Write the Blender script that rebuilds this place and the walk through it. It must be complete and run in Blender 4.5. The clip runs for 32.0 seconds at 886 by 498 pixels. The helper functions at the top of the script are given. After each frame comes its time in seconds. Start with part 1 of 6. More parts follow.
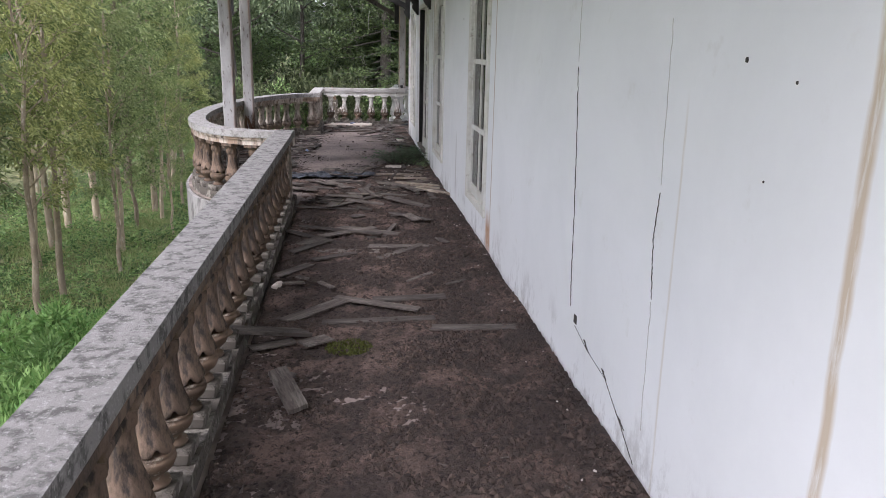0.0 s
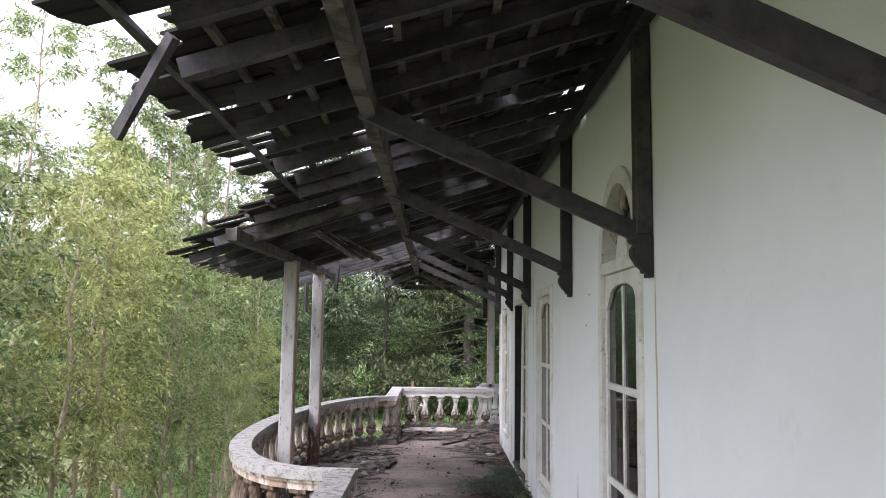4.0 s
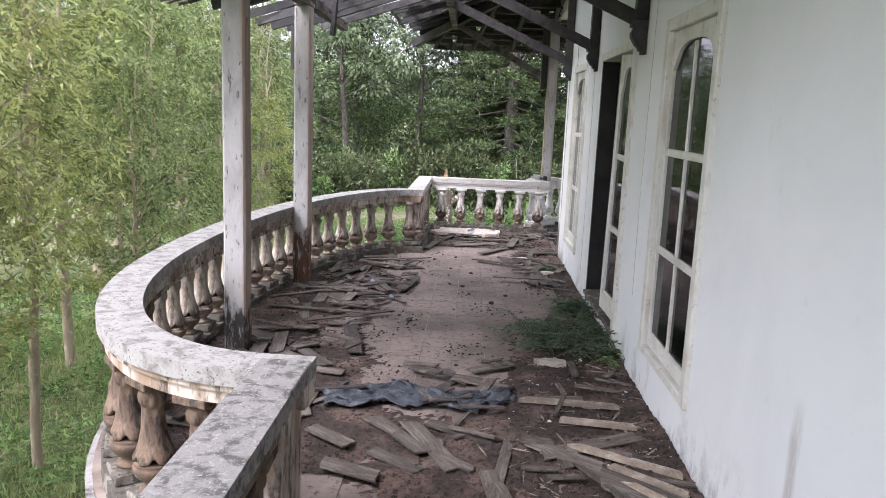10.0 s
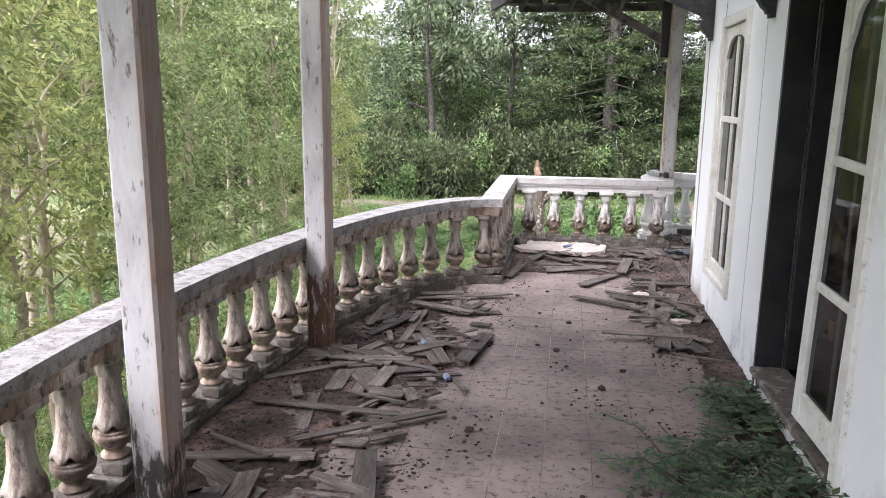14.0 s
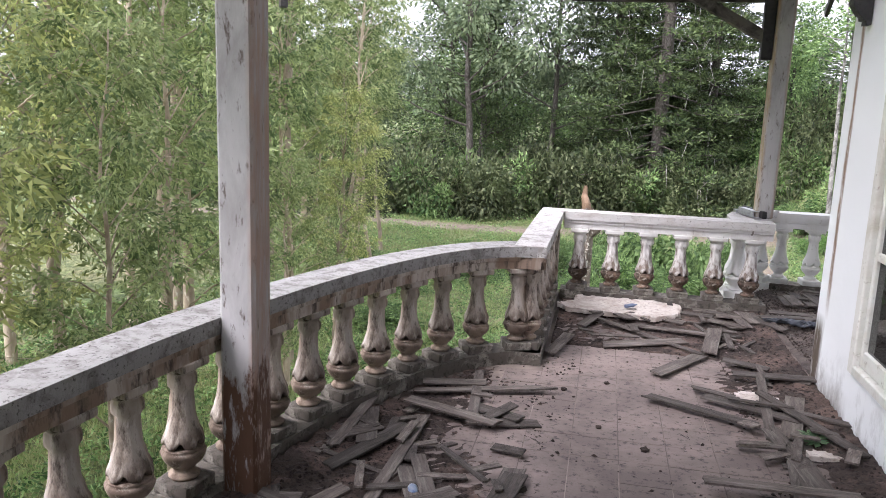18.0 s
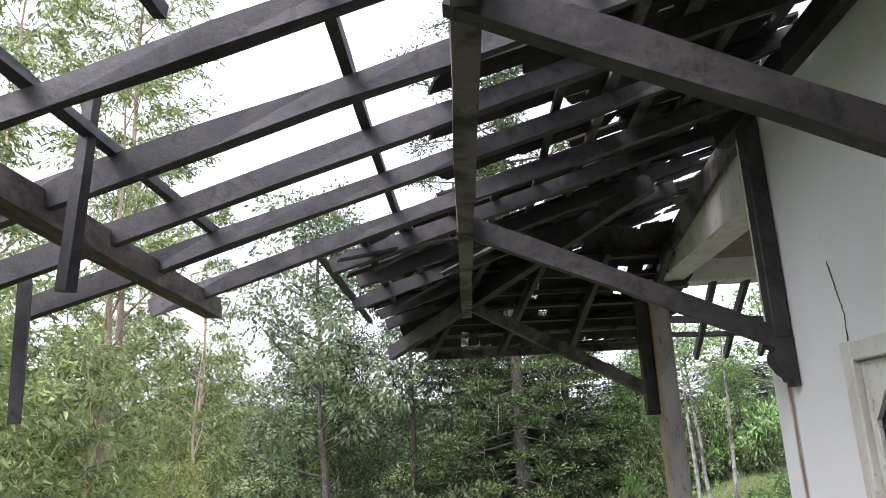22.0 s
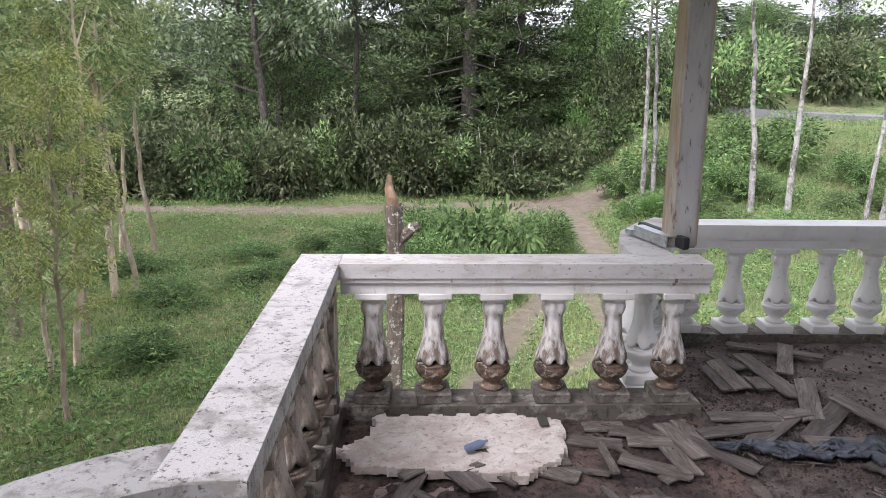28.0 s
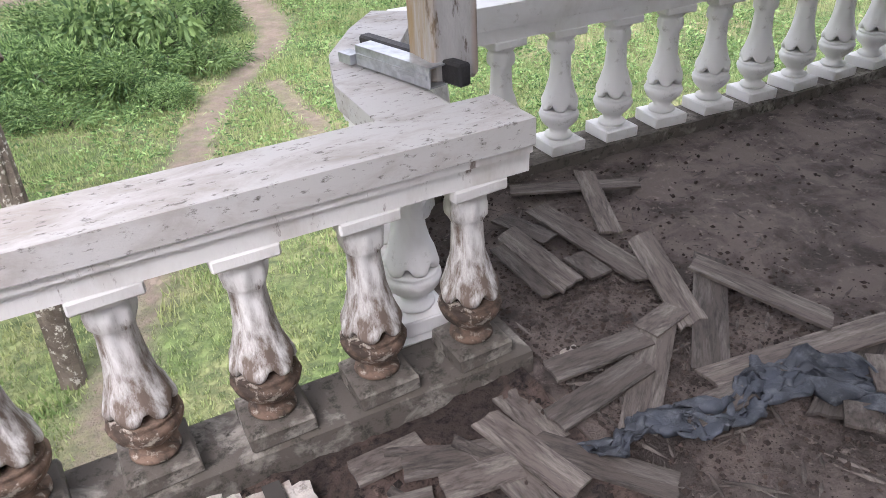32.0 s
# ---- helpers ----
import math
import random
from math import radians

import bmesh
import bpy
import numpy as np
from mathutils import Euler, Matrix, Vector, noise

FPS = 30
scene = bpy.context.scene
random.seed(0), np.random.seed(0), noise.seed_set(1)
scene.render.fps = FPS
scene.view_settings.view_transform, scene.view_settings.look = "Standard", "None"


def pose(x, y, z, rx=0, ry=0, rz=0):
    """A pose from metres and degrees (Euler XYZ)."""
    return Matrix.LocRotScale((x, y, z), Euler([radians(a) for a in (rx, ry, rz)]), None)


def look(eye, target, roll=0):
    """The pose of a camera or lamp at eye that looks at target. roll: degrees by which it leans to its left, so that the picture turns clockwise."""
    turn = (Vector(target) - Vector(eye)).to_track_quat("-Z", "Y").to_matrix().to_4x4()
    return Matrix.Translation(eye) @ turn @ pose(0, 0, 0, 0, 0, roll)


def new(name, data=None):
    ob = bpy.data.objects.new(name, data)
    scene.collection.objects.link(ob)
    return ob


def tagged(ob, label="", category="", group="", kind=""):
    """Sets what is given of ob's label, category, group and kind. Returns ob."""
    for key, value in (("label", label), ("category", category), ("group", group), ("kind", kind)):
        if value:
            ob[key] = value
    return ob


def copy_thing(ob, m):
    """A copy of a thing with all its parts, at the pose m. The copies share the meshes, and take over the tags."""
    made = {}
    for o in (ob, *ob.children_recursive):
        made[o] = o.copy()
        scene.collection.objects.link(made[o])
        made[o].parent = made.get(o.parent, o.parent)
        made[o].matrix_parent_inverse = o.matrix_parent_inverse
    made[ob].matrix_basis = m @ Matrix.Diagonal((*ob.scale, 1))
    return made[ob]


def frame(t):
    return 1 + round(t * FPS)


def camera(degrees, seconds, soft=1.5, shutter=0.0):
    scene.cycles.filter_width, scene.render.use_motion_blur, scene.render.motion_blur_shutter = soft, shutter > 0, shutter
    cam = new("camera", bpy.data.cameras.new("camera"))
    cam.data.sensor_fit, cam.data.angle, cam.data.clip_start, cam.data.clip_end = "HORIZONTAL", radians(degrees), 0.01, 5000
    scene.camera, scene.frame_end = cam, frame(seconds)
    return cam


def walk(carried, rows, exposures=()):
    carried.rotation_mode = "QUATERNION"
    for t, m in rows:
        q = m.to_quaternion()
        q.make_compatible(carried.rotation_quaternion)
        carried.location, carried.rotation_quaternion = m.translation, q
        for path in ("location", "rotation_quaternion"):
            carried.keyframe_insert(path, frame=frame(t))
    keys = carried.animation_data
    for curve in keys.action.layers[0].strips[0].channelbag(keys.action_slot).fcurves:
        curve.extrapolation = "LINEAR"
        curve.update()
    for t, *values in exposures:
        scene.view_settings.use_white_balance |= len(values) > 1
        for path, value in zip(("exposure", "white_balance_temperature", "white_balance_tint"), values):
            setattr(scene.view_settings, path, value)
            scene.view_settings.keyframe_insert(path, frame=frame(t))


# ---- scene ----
cam = camera(61.0, 32.0, soft=0.8)
PATH = [
    (0, (-0.154, 0.445, 1.498), (0.08, 2.363, 0.982), 1.1),
    (0.5, (-0.167, 0.718, 1.514), (0.009, 2.648, 1.022), 1.7),
    (1, (-0.159, 0.98, 1.487), (-0.03, 2.914, 0.994), 1.9),
    (1.5, (-0.153, 1.239, 1.503), (-0.08, 3.178, 1.019), 2.2),
    (2, (-0.194, 1.481, 1.51), (-0.169, 3.426, 1.046), 2.8),
    (2.5, (-0.215, 1.751, 1.572), (-0.192, 3.734, 1.313), 1.2),
    (3, (-0.202, 1.892, 1.608), (-0.164, 3.887, 1.468), 0.9),
    (3.5, (-0.184, 2.144, 1.673), (-0.155, 4.143, 1.698), 0.9),
    (4, (-0.174, 2.305, 1.707), (-0.155, 4.294, 1.921), 0.8),
    (4.5, (-0.242, 2.554, 1.722), (-0.207, 4.528, 2.044), 1.0),
    (6.5, (-0.198, 3.403, 1.715), (-0.13, 5.361, 2.116), 0.7),
    (7, (-0.246, 3.693, 1.673), (-0.159, 5.683, 1.844), 1.9),
    (7.5, (-0.266, 3.925, 1.615), (-0.151, 5.918, 1.495), 2.2),
    (8, (-0.232, 4.216, 1.592), (-0.145, 6.206, 1.409), 2.1),
    (8.5, (-0.228, 4.46, 1.563), (-0.212, 6.445, 1.315), 2.2),
    (9, (-0.237, 4.794, 1.556), (-0.231, 6.776, 1.289), 2.8),
    (9.5, (-0.245, 5.082, 1.535), (-0.252, 7.055, 1.207), 2.7),
    (10, (-0.211, 5.4, 1.554), (-0.273, 7.368, 1.2), 2.4),
    (10.5, (-0.246, 5.682, 1.551), (-0.348, 7.649, 1.208), 2.5),
    (11, (-0.272, 6.004, 1.543), (-0.323, 7.974, 1.201), 2.2),
    (11.5, (-0.244, 6.311, 1.533), (-0.268, 8.276, 1.161), 1.7),
    (12, (-0.233, 6.539, 1.537), (-0.3, 8.5, 1.147), 1.2),
    (12.5, (-0.22, 6.851, 1.542), (-0.321, 8.806, 1.136), 1.3),
    (13, (-0.225, 7.118, 1.547), (-0.338, 9.074, 1.148), 1.2),
    (13.5, (-0.2, 7.405, 1.555), (-0.381, 9.356, 1.152), 0.9),
    (14, (-0.228, 7.647, 1.554), (-0.538, 9.581, 1.148), 0.6),
    (14.5, (-0.308, 7.929, 1.555), (-0.653, 9.862, 1.173), 1.0),
    (16.5, (-0.445, 8.907, 1.48), (-0.847, 10.833, 1.123), 2.0),
    (17, (-0.444, 9.118, 1.471), (-0.82, 11.045, 1.095), 1.8),
    (17.5, (-0.421, 9.277, 1.479), (-0.8, 11.205, 1.104), 2.0),
    (18, (-0.416, 9.454, 1.466), (-0.823, 11.378, 1.102), 2.1),
    (18.5, (-0.425, 9.738, 1.46), (-0.753, 11.677, 1.098), 2.6),
    (19, (-0.461, 9.94, 1.444), (-0.719, 11.889, 1.078), 2.4),
    (19.5, (-0.473, 10.206, 1.447), (-0.688, 12.159, 1.073), 1.8),
    (20, (-0.481, 10.378, 1.486), (-0.678, 12.334, 1.117), 1.1),
    (20.5, (-0.522, 10.538, 1.557), (-0.633, 12.528, 1.393), -0.6),
    (21, (-0.552, 10.606, 1.644), (-0.639, 12.6, 1.77), -0.3),
    (21.5, (-0.53, 10.606, 1.731), (-0.588, 12.569, 2.11), -2.1),
    (22, (-0.546, 10.567, 1.792), (-0.582, 12.501, 2.3), -2.9),
    (22.5, (-0.558, 10.561, 1.801), (-0.588, 12.483, 2.351), -3.3),
    (23, (-0.533, 10.601, 1.798), (-0.567, 12.516, 2.372), -3.3),
    (23.5, (-0.532, 10.642, 1.755), (-0.574, 12.56, 2.321), -2.9),
    (24, (-0.517, 10.758, 1.658), (-0.583, 12.731, 1.977), -1.2),
    (24.5, (-0.531, 10.828, 1.624), (-0.548, 12.822, 1.778), -0.5),
    (25, (-0.497, 10.967, 1.59), (-0.489, 12.967, 1.568), -0.4),
    (25.5, (-0.456, 11.185, 1.561), (-0.432, 13.177, 1.386), -0.8),
    (26, (-0.446, 11.378, 1.526), (-0.417, 13.353, 1.207), 0.2),
    (26.5, (-0.476, 11.64, 1.506), (-0.432, 13.611, 1.168), 0.9),
    (28.5, (-0.375, 12.633, 1.457), (-0.274, 14.572, 0.976), -0.1),
    (29, (-0.379, 12.835, 1.448), (-0.202, 14.76, 0.935), -0.0),
    (29.5, (-0.366, 13.061, 1.425), (-0.164, 14.966, 0.849), -0.6),
    (30, (-0.33, 13.305, 1.422), (-0.099, 15.198, 0.819), -0.6),
    (30.5, (-0.289, 13.589, 1.403), (0.217, 15.425, 0.791), 1.6),
    (31, (-0.219, 13.818, 1.391), (0.627, 15.503, 0.724), -0.1),
    (31.5, (-0.144, 14.002, 1.357), (0.69, 15.617, 0.522), -0.7),
    (32, (0.005, 14.177, 1.311), (0.753, 15.716, 0.276), -3.4),
]
walk(cam, [(t, look(eye, target, roll)) for t, eye, target, roll in PATH], [(0, 1.53, 6050, 20), (2, 1.87, 6050, 20), (3, 1.86, 6050, 20), (4, 1.85, 6050, 20), (7, 1.95, 6050, 20), (9, 2.25, 6050, 20), (10, 2.11, 6050, 20), (12, 2.25, 6050, 20), (13, 2.58, 6050, 20), (14, 2.3, 6050, 20), (17, 1.95, 6050, 20), (18, 2.0, 6050, 20), (19, 1.85, 6050, 20), (21, 1.67, 6050, 20), (22, 1.74, 6050, 20), (23, 1.6, 6050, 20), (24, 1.66, 6050, 20), (25, 1.6, 6050, 20), (26, 1.56, 6050, 20), (30, 1.74, 6050, 20), (31, 1.8, 6050, 20), (32, 1.97, 6050, 20)])

random.seed(7)

# ---- light ----
world = bpy.data.worlds.new("overcast_sky")
scene.world = world
world.use_nodes = True
wn = world.node_tree
sky = wn.nodes.new("ShaderNodeTexSky")
sky.sky_type = "NISHITA"
sky.sun_disc = False
sky.sun_elevation, sky.sun_rotation = radians(52), radians(-135)
sky.air_density, sky.dust_density, sky.ozone_density = 1.0, 5.0, 0.8
wn.nodes["Background"].inputs["Strength"].default_value = 0.135
cloud = wn.nodes.new("ShaderNodeHueSaturation")
cloud.inputs["Saturation"].default_value = 0.3
wn.links.new(sky.outputs["Color"], cloud.inputs["Color"])
veil = wn.nodes.new("ShaderNodeMix")
veil.data_type = "RGBA"
veil.inputs[0].default_value = 0.5
veil.inputs[7].default_value = (5.0, 5.1, 5.2, 1)
wn.links.new(cloud.outputs["Color"], veil.inputs[6])
wn.links.new(veil.outputs[2], wn.nodes["Background"].inputs["Color"])
sun = new("sun", bpy.data.lights.new("sun", "SUN"))
sun.data.energy, sun.data.angle, sun.data.color = 1.0, radians(28), (1.0, 0.97, 0.93)
sun.matrix_world = look((-17.0, -7.0, 30.0), (0.0, 10.5, 0.0))

# ---- materials ----
def coords(nt, scale=(1, 1, 1), kind="Object"):
    mp = nt.nodes.new("ShaderNodeMapping")
    mp.inputs["Scale"].default_value = scale
    if kind == "World":
        place = nt.nodes.new("ShaderNodeNewGeometry").outputs["Position"]
    else:
        place = nt.nodes.new("ShaderNodeTexCoord").outputs[kind]
    nt.links.new(place, mp.inputs["Vector"])
    return mp.outputs["Vector"]


def fuzz(nt, vec, scale, detail=5, rough=0.6, low=0.35, high=0.65, warp=0.0):
    n = nt.nodes.new("ShaderNodeTexNoise")
    n.inputs["Scale"].default_value = scale
    n.inputs["Detail"].default_value = detail
    n.inputs["Roughness"].default_value = rough
    n.inputs["Distortion"].default_value = warp
    nt.links.new(vec, n.inputs["Vector"])
    r = nt.nodes.new("ShaderNodeMapRange")
    r.inputs["From Min"].default_value = low
    r.inputs["From Max"].default_value = high
    nt.links.new(n.outputs["Fac"], r.inputs["Value"])
    return r.outputs["Result"], n.outputs["Fac"]


def blend(nt, fac, a, b):
    m = nt.nodes.new("ShaderNodeMix")
    m.data_type = "RGBA"
    if isinstance(fac, float):
        m.inputs[0].default_value = fac
    else:
        nt.links.new(fac, m.inputs[0])
    for k, v in ((6, a), (7, b)):
        if isinstance(v, tuple):
            m.inputs[k].default_value = (*v[:3], 1)
        else:
            nt.links.new(v, m.inputs[k])
    return m.outputs[2]


def times(nt, a, b, op="MULTIPLY"):
    m = nt.nodes.new("ShaderNodeMath")
    m.operation = op
    for k, v in ((0, a), (1, b)):
        if isinstance(v, (int, float)):
            m.inputs[k].default_value = v
        else:
            nt.links.new(v, m.inputs[k])
    return m.outputs[0]


def surface(name, base, second=None, third=None, scale=6.0, scale2=30.0, rough=0.8, bump=0.3, bump_scale=60.0,
            metal=0.0, stretch=(1, 1, 1), vary=0.0, kind="Object", lim=(0.42, 0.62), lim2=(0.5, 0.68), dist=0.004, spec=0.4):
    """Base colour, large patches of a second and small ones of a third colour, bump, and a random tint for each object."""
    m = bpy.data.materials.new(name)
    m.use_nodes = True
    nt = m.node_tree
    b = nt.nodes["Principled BSDF"]
    vec = coords(nt, stretch, kind)
    col = base
    if second:
        f, _ = fuzz(nt, vec, scale, 6, 0.65, *lim, warp=0.4)
        col = blend(nt, f, col, second)
    if third:
        f, _ = fuzz(nt, vec, scale2, 5, 0.7, *lim2)
        col = blend(nt, f, col, third)
    if vary:
        oi = nt.nodes.new("ShaderNodeObjectInfo")
        r = nt.nodes.new("ShaderNodeMapRange")
        r.inputs["To Min"].default_value, r.inputs["To Max"].default_value = 1 - vary, 1 + vary
        nt.links.new(oi.outputs["Random"], r.inputs["Value"])
        h = nt.nodes.new("ShaderNodeHueSaturation")
        nt.links.new(r.outputs["Result"], h.inputs["Value"])
        if isinstance(col, tuple):
            h.inputs["Color"].default_value = (*col, 1)
        else:
            nt.links.new(col, h.inputs["Color"])
        col = h.outputs["Color"]
    if isinstance(col, tuple):
        b.inputs["Base Color"].default_value = (*col, 1)
    else:
        nt.links.new(col, b.inputs["Base Color"])
    b.inputs["Roughness"].default_value = rough
    b.inputs["Metallic"].default_value = metal
    b.inputs["Specular IOR Level"].default_value = spec
    if bump:
        _, h = fuzz(nt, vec, bump_scale, 6, 0.7)
        bp = nt.nodes.new("ShaderNodeBump")
        bp.inputs["Strength"].default_value, bp.inputs["Distance"].default_value = bump, dist
        nt.links.new(h, bp.inputs["Height"])
        nt.links.new(bp.outputs["Normal"], b.inputs["Normal"])
    return m


def leafy(name, base, second, vary=0.25, thin=0.36, lift=None):
    """Leaves: colour by island, with light passing through."""
    m = bpy.data.materials.new(name)
    m.use_nodes = True
    nt = m.node_tree
    b = nt.nodes["Principled BSDF"]
    g = nt.nodes.new("ShaderNodeNewGeometry")
    ramp = nt.nodes.new("ShaderNodeMapRange")
    ramp.interpolation_type = "SMOOTHSTEP"
    ramp.inputs["From Min"].default_value, ramp.inputs["From Max"].default_value = 0.15, 1.0
    nt.links.new(g.outputs["Random Per Island"], ramp.inputs["Value"])
    col = blend(nt, ramp.outputs["Result"], base, second)
    f, _ = fuzz(nt, coords(nt), 0.9, 3, 0.6, 0.42, 0.72)
    col = blend(nt, times(nt, f, 0.6), col, lift or second)
    oi = nt.nodes.new("ShaderNodeObjectInfo")
    r = nt.nodes.new("ShaderNodeMapRange")
    r.inputs["To Min"].default_value, r.inputs["To Max"].default_value = 1 - vary, 1 + vary
    nt.links.new(oi.outputs["Random"], r.inputs["Value"])
    h = nt.nodes.new("ShaderNodeHueSaturation")
    h.inputs["Saturation"].default_value = 0.88
    nt.links.new(r.outputs["Result"], h.inputs["Value"])
    nt.links.new(col, h.inputs["Color"])
    nt.links.new(h.outputs["Color"], b.inputs["Base Color"])
    b.inputs["Roughness"].default_value = 0.55
    b.inputs["Specular IOR Level"].default_value = 0.25
    t = nt.nodes.new("ShaderNodeBsdfTranslucent")
    nt.links.new(h.outputs["Color"], t.inputs["Color"])
    mx = nt.nodes.new("ShaderNodeMixShader")
    mx.inputs[0].default_value = thin
    nt.links.new(b.outputs[0], mx.inputs[1])
    nt.links.new(t.outputs[0], mx.inputs[2])
    nt.links.new(mx.outputs[0], nt.nodes["Material Output"].inputs["Surface"])
    return m


def wall_paint():
    """White wall paint with faint clouding, chips, and brown run stains at fixed places along the wall."""
    m = surface("white_wall_paint", (0.78, 0.8, 0.8), (0.7, 0.72, 0.72), (0.62, 0.62, 0.58), 0.8, 3.5, 0.62, 0.12, 90, lim=(0.45, 0.75), lim2=(0.62, 0.85))
    nt = m.node_tree
    b = nt.nodes["Principled BSDF"]
    old = b.inputs["Base Color"].links[0].from_socket
    vec = coords(nt)
    sp = nt.nodes.new("ShaderNodeSeparateXYZ")
    nt.links.new(vec, sp.inputs[0])
    wob, _ = fuzz(nt, coords(nt, (1, 1, 0.6)), 3.0, 4, 0.6, 0.2, 0.8)
    grain, _ = fuzz(nt, coords(nt, (3, 40, 5)), 1.2, 5, 0.65, 0.22, 0.5)
    col = old
    for y0, lo, hi, half, tone, much in ((1.78, -1.0, 2.2, 0.028, (0.44, 0.33, 0.19), 0.75), (5.73, 0.3, 2.0, 0.019, (0.4, 0.3, 0.22), 0.9),
                                         (5.8, 0.0, 0.36, 0.13, (0.42, 0.24, 0.13), 1.0), (13.84, 0.5, 2.4, 0.036, (0.2, 0.12, 0.065), 0.95), (13.95, -0.1, 0.42, 0.1, (0.1, 0.075, 0.055), 1.5), (13.6, -0.1, 0.16, 0.3, (0.12, 0.1, 0.08), 0.8),
                                         (7.62, 0.1, 0.75, 0.05, (0.3, 0.27, 0.24), 0.5), (2.6, -0.2, 1.4, 0.01, (0.55, 0.5, 0.4), 0.5)):
        off = times(nt, times(nt, sp.outputs["Y"], times(nt, wob, half * 1.3), "ADD"), -y0 - half * 0.6, "ADD")
        d = times(nt, off, 0.0, "ABSOLUTE")
        r = nt.nodes.new("ShaderNodeMapRange")
        r.inputs["From Min"].default_value, r.inputs["From Max"].default_value = half, half * 0.35
        nt.links.new(d, r.inputs["Value"])
        z1 = nt.nodes.new("ShaderNodeMapRange")
        z1.inputs["From Min"].default_value, z1.inputs["From Max"].default_value = hi, hi - 0.15
        nt.links.new(sp.outputs["Z"], z1.inputs["Value"])
        z0 = nt.nodes.new("ShaderNodeMapRange")
        z0.inputs["From Min"].default_value, z0.inputs["From Max"].default_value = lo - 0.1, lo + 0.1
        nt.links.new(sp.outputs["Z"], z0.inputs["Value"])
        fac = times(nt, times(nt, times(nt, r.outputs[0], z1.outputs[0]), z0.outputs[0]), times(nt, grain, much))
        col = blend(nt, fac, col, tone)
    # splashed soil stains along the foot of the wall
    foot = nt.nodes.new("ShaderNodeMapRange")
    foot.inputs["From Min"].default_value, foot.inputs["From Max"].default_value = 0.34, 0.02
    nt.links.new(sp.outputs["Z"], foot.inputs["Value"])
    blot, _ = fuzz(nt, coords(nt, (1, 1, 0.6)), 5.0, 7, 0.75, 0.5, 0.62)
    col = blend(nt, times(nt, times(nt, foot.outputs[0], blot), 0.55), col, (0.14, 0.12, 0.1))
    nt.links.new(col, b.inputs["Base Color"])
    return m


def stain_foot(m, tone, top, much=0.92):
    """Adds a ragged stain that rises from the foot of a column."""
    nt = m.node_tree
    b = nt.nodes["Principled BSDF"]
    old = b.inputs["Base Color"].links[0].from_socket
    sp = nt.nodes.new("ShaderNodeSeparateXYZ")
    nt.links.new(coords(nt), sp.inputs[0])
    f, _ = fuzz(nt, coords(nt, (1, 1, 0.35)), 14.0, 6, 0.7, 0.2, 0.8)
    edge = times(nt, sp.outputs["Z"], times(nt, f, top * 0.9), "SUBTRACT")
    r = nt.nodes.new("ShaderNodeMapRange")
    r.inputs["From Min"].default_value, r.inputs["From Max"].default_value = top * 0.62, top * 0.35
    nt.links.new(edge, r.inputs["Value"])
    g, _ = fuzz(nt, coords(nt, (1, 1, 0.25)), 32.0, 5, 0.7, 0.36, 0.58)
    nt.links.new(blend(nt, times(nt, r.outputs[0], times(nt, g, much)), old, tone), b.inputs["Base Color"])
    return m


def stain_side(m, tone, side=1):
    """Adds a brown run stain down the side of a column that faces the house."""
    nt = m.node_tree
    b = nt.nodes["Principled BSDF"]
    old = b.inputs["Base Color"].links[0].from_socket
    sp = nt.nodes.new("ShaderNodeSeparateXYZ")
    nt.links.new(coords(nt), sp.inputs[0])
    r = nt.nodes.new("ShaderNodeMapRange")
    r.inputs["From Min"].default_value, r.inputs["From Max"].default_value = 0.04 * side, 0.062 * side
    nt.links.new(sp.outputs["X"], r.inputs["Value"])
    f, _ = fuzz(nt, coords(nt, (1, 6, 0.7)), 5.0, 5, 0.65, 0.3, 0.6)
    nt.links.new(blend(nt, times(nt, r.outputs[0], f), old, tone), b.inputs["Base Color"])
    return m


M_wall = wall_paint()
M_trim = surface("white_trim_paint", (0.66, 0.66, 0.61), (0.52, 0.5, 0.43), (0.3, 0.27, 0.22), 5, 26, 0.6, 0.25, 80, lim=(0.45, 0.7), lim2=(0.58, 0.72))
M_coping = surface("weathered_grey_coping", (0.225, 0.218, 0.208), (0.085, 0.082, 0.077), (0.32, 0.31, 0.3), 17, 75, 0.85, 0.9, 90, lim=(0.47, 0.6), lim2=(0.55, 0.66))
M_cap = surface("stained_white_coping", (0.52, 0.505, 0.485), (0.37, 0.335, 0.3), (0.15, 0.135, 0.12), 9, 70, 0.8, 0.5, 80, stretch=(0.5, 1, 1), lim=(0.46, 0.66), lim2=(0.57, 0.67))
M_worn = surface("worn_grey_coping", (0.325, 0.316, 0.302), (0.175, 0.164, 0.152), (0.08, 0.072, 0.064), 14, 60, 0.82, 0.9, 90, lim=(0.47, 0.63), lim2=(0.56, 0.66))
M_pale = surface("worn_pale_coping", (0.47, 0.455, 0.435), (0.27, 0.25, 0.23), (0.1, 0.088, 0.076), 12, 60, 0.82, 0.9, 90, lim=(0.48, 0.64), lim2=(0.56, 0.66))
M_cement = surface("stained_white_concrete", (0.5, 0.45, 0.395), (0.25, 0.18, 0.13), (0.085, 0.066, 0.053), 5, 19, 0.85, 0.5, 60, stretch=(1, 1, 0.35), lim=(0.39, 0.58), lim2=(0.5, 0.64), vary=0.25)
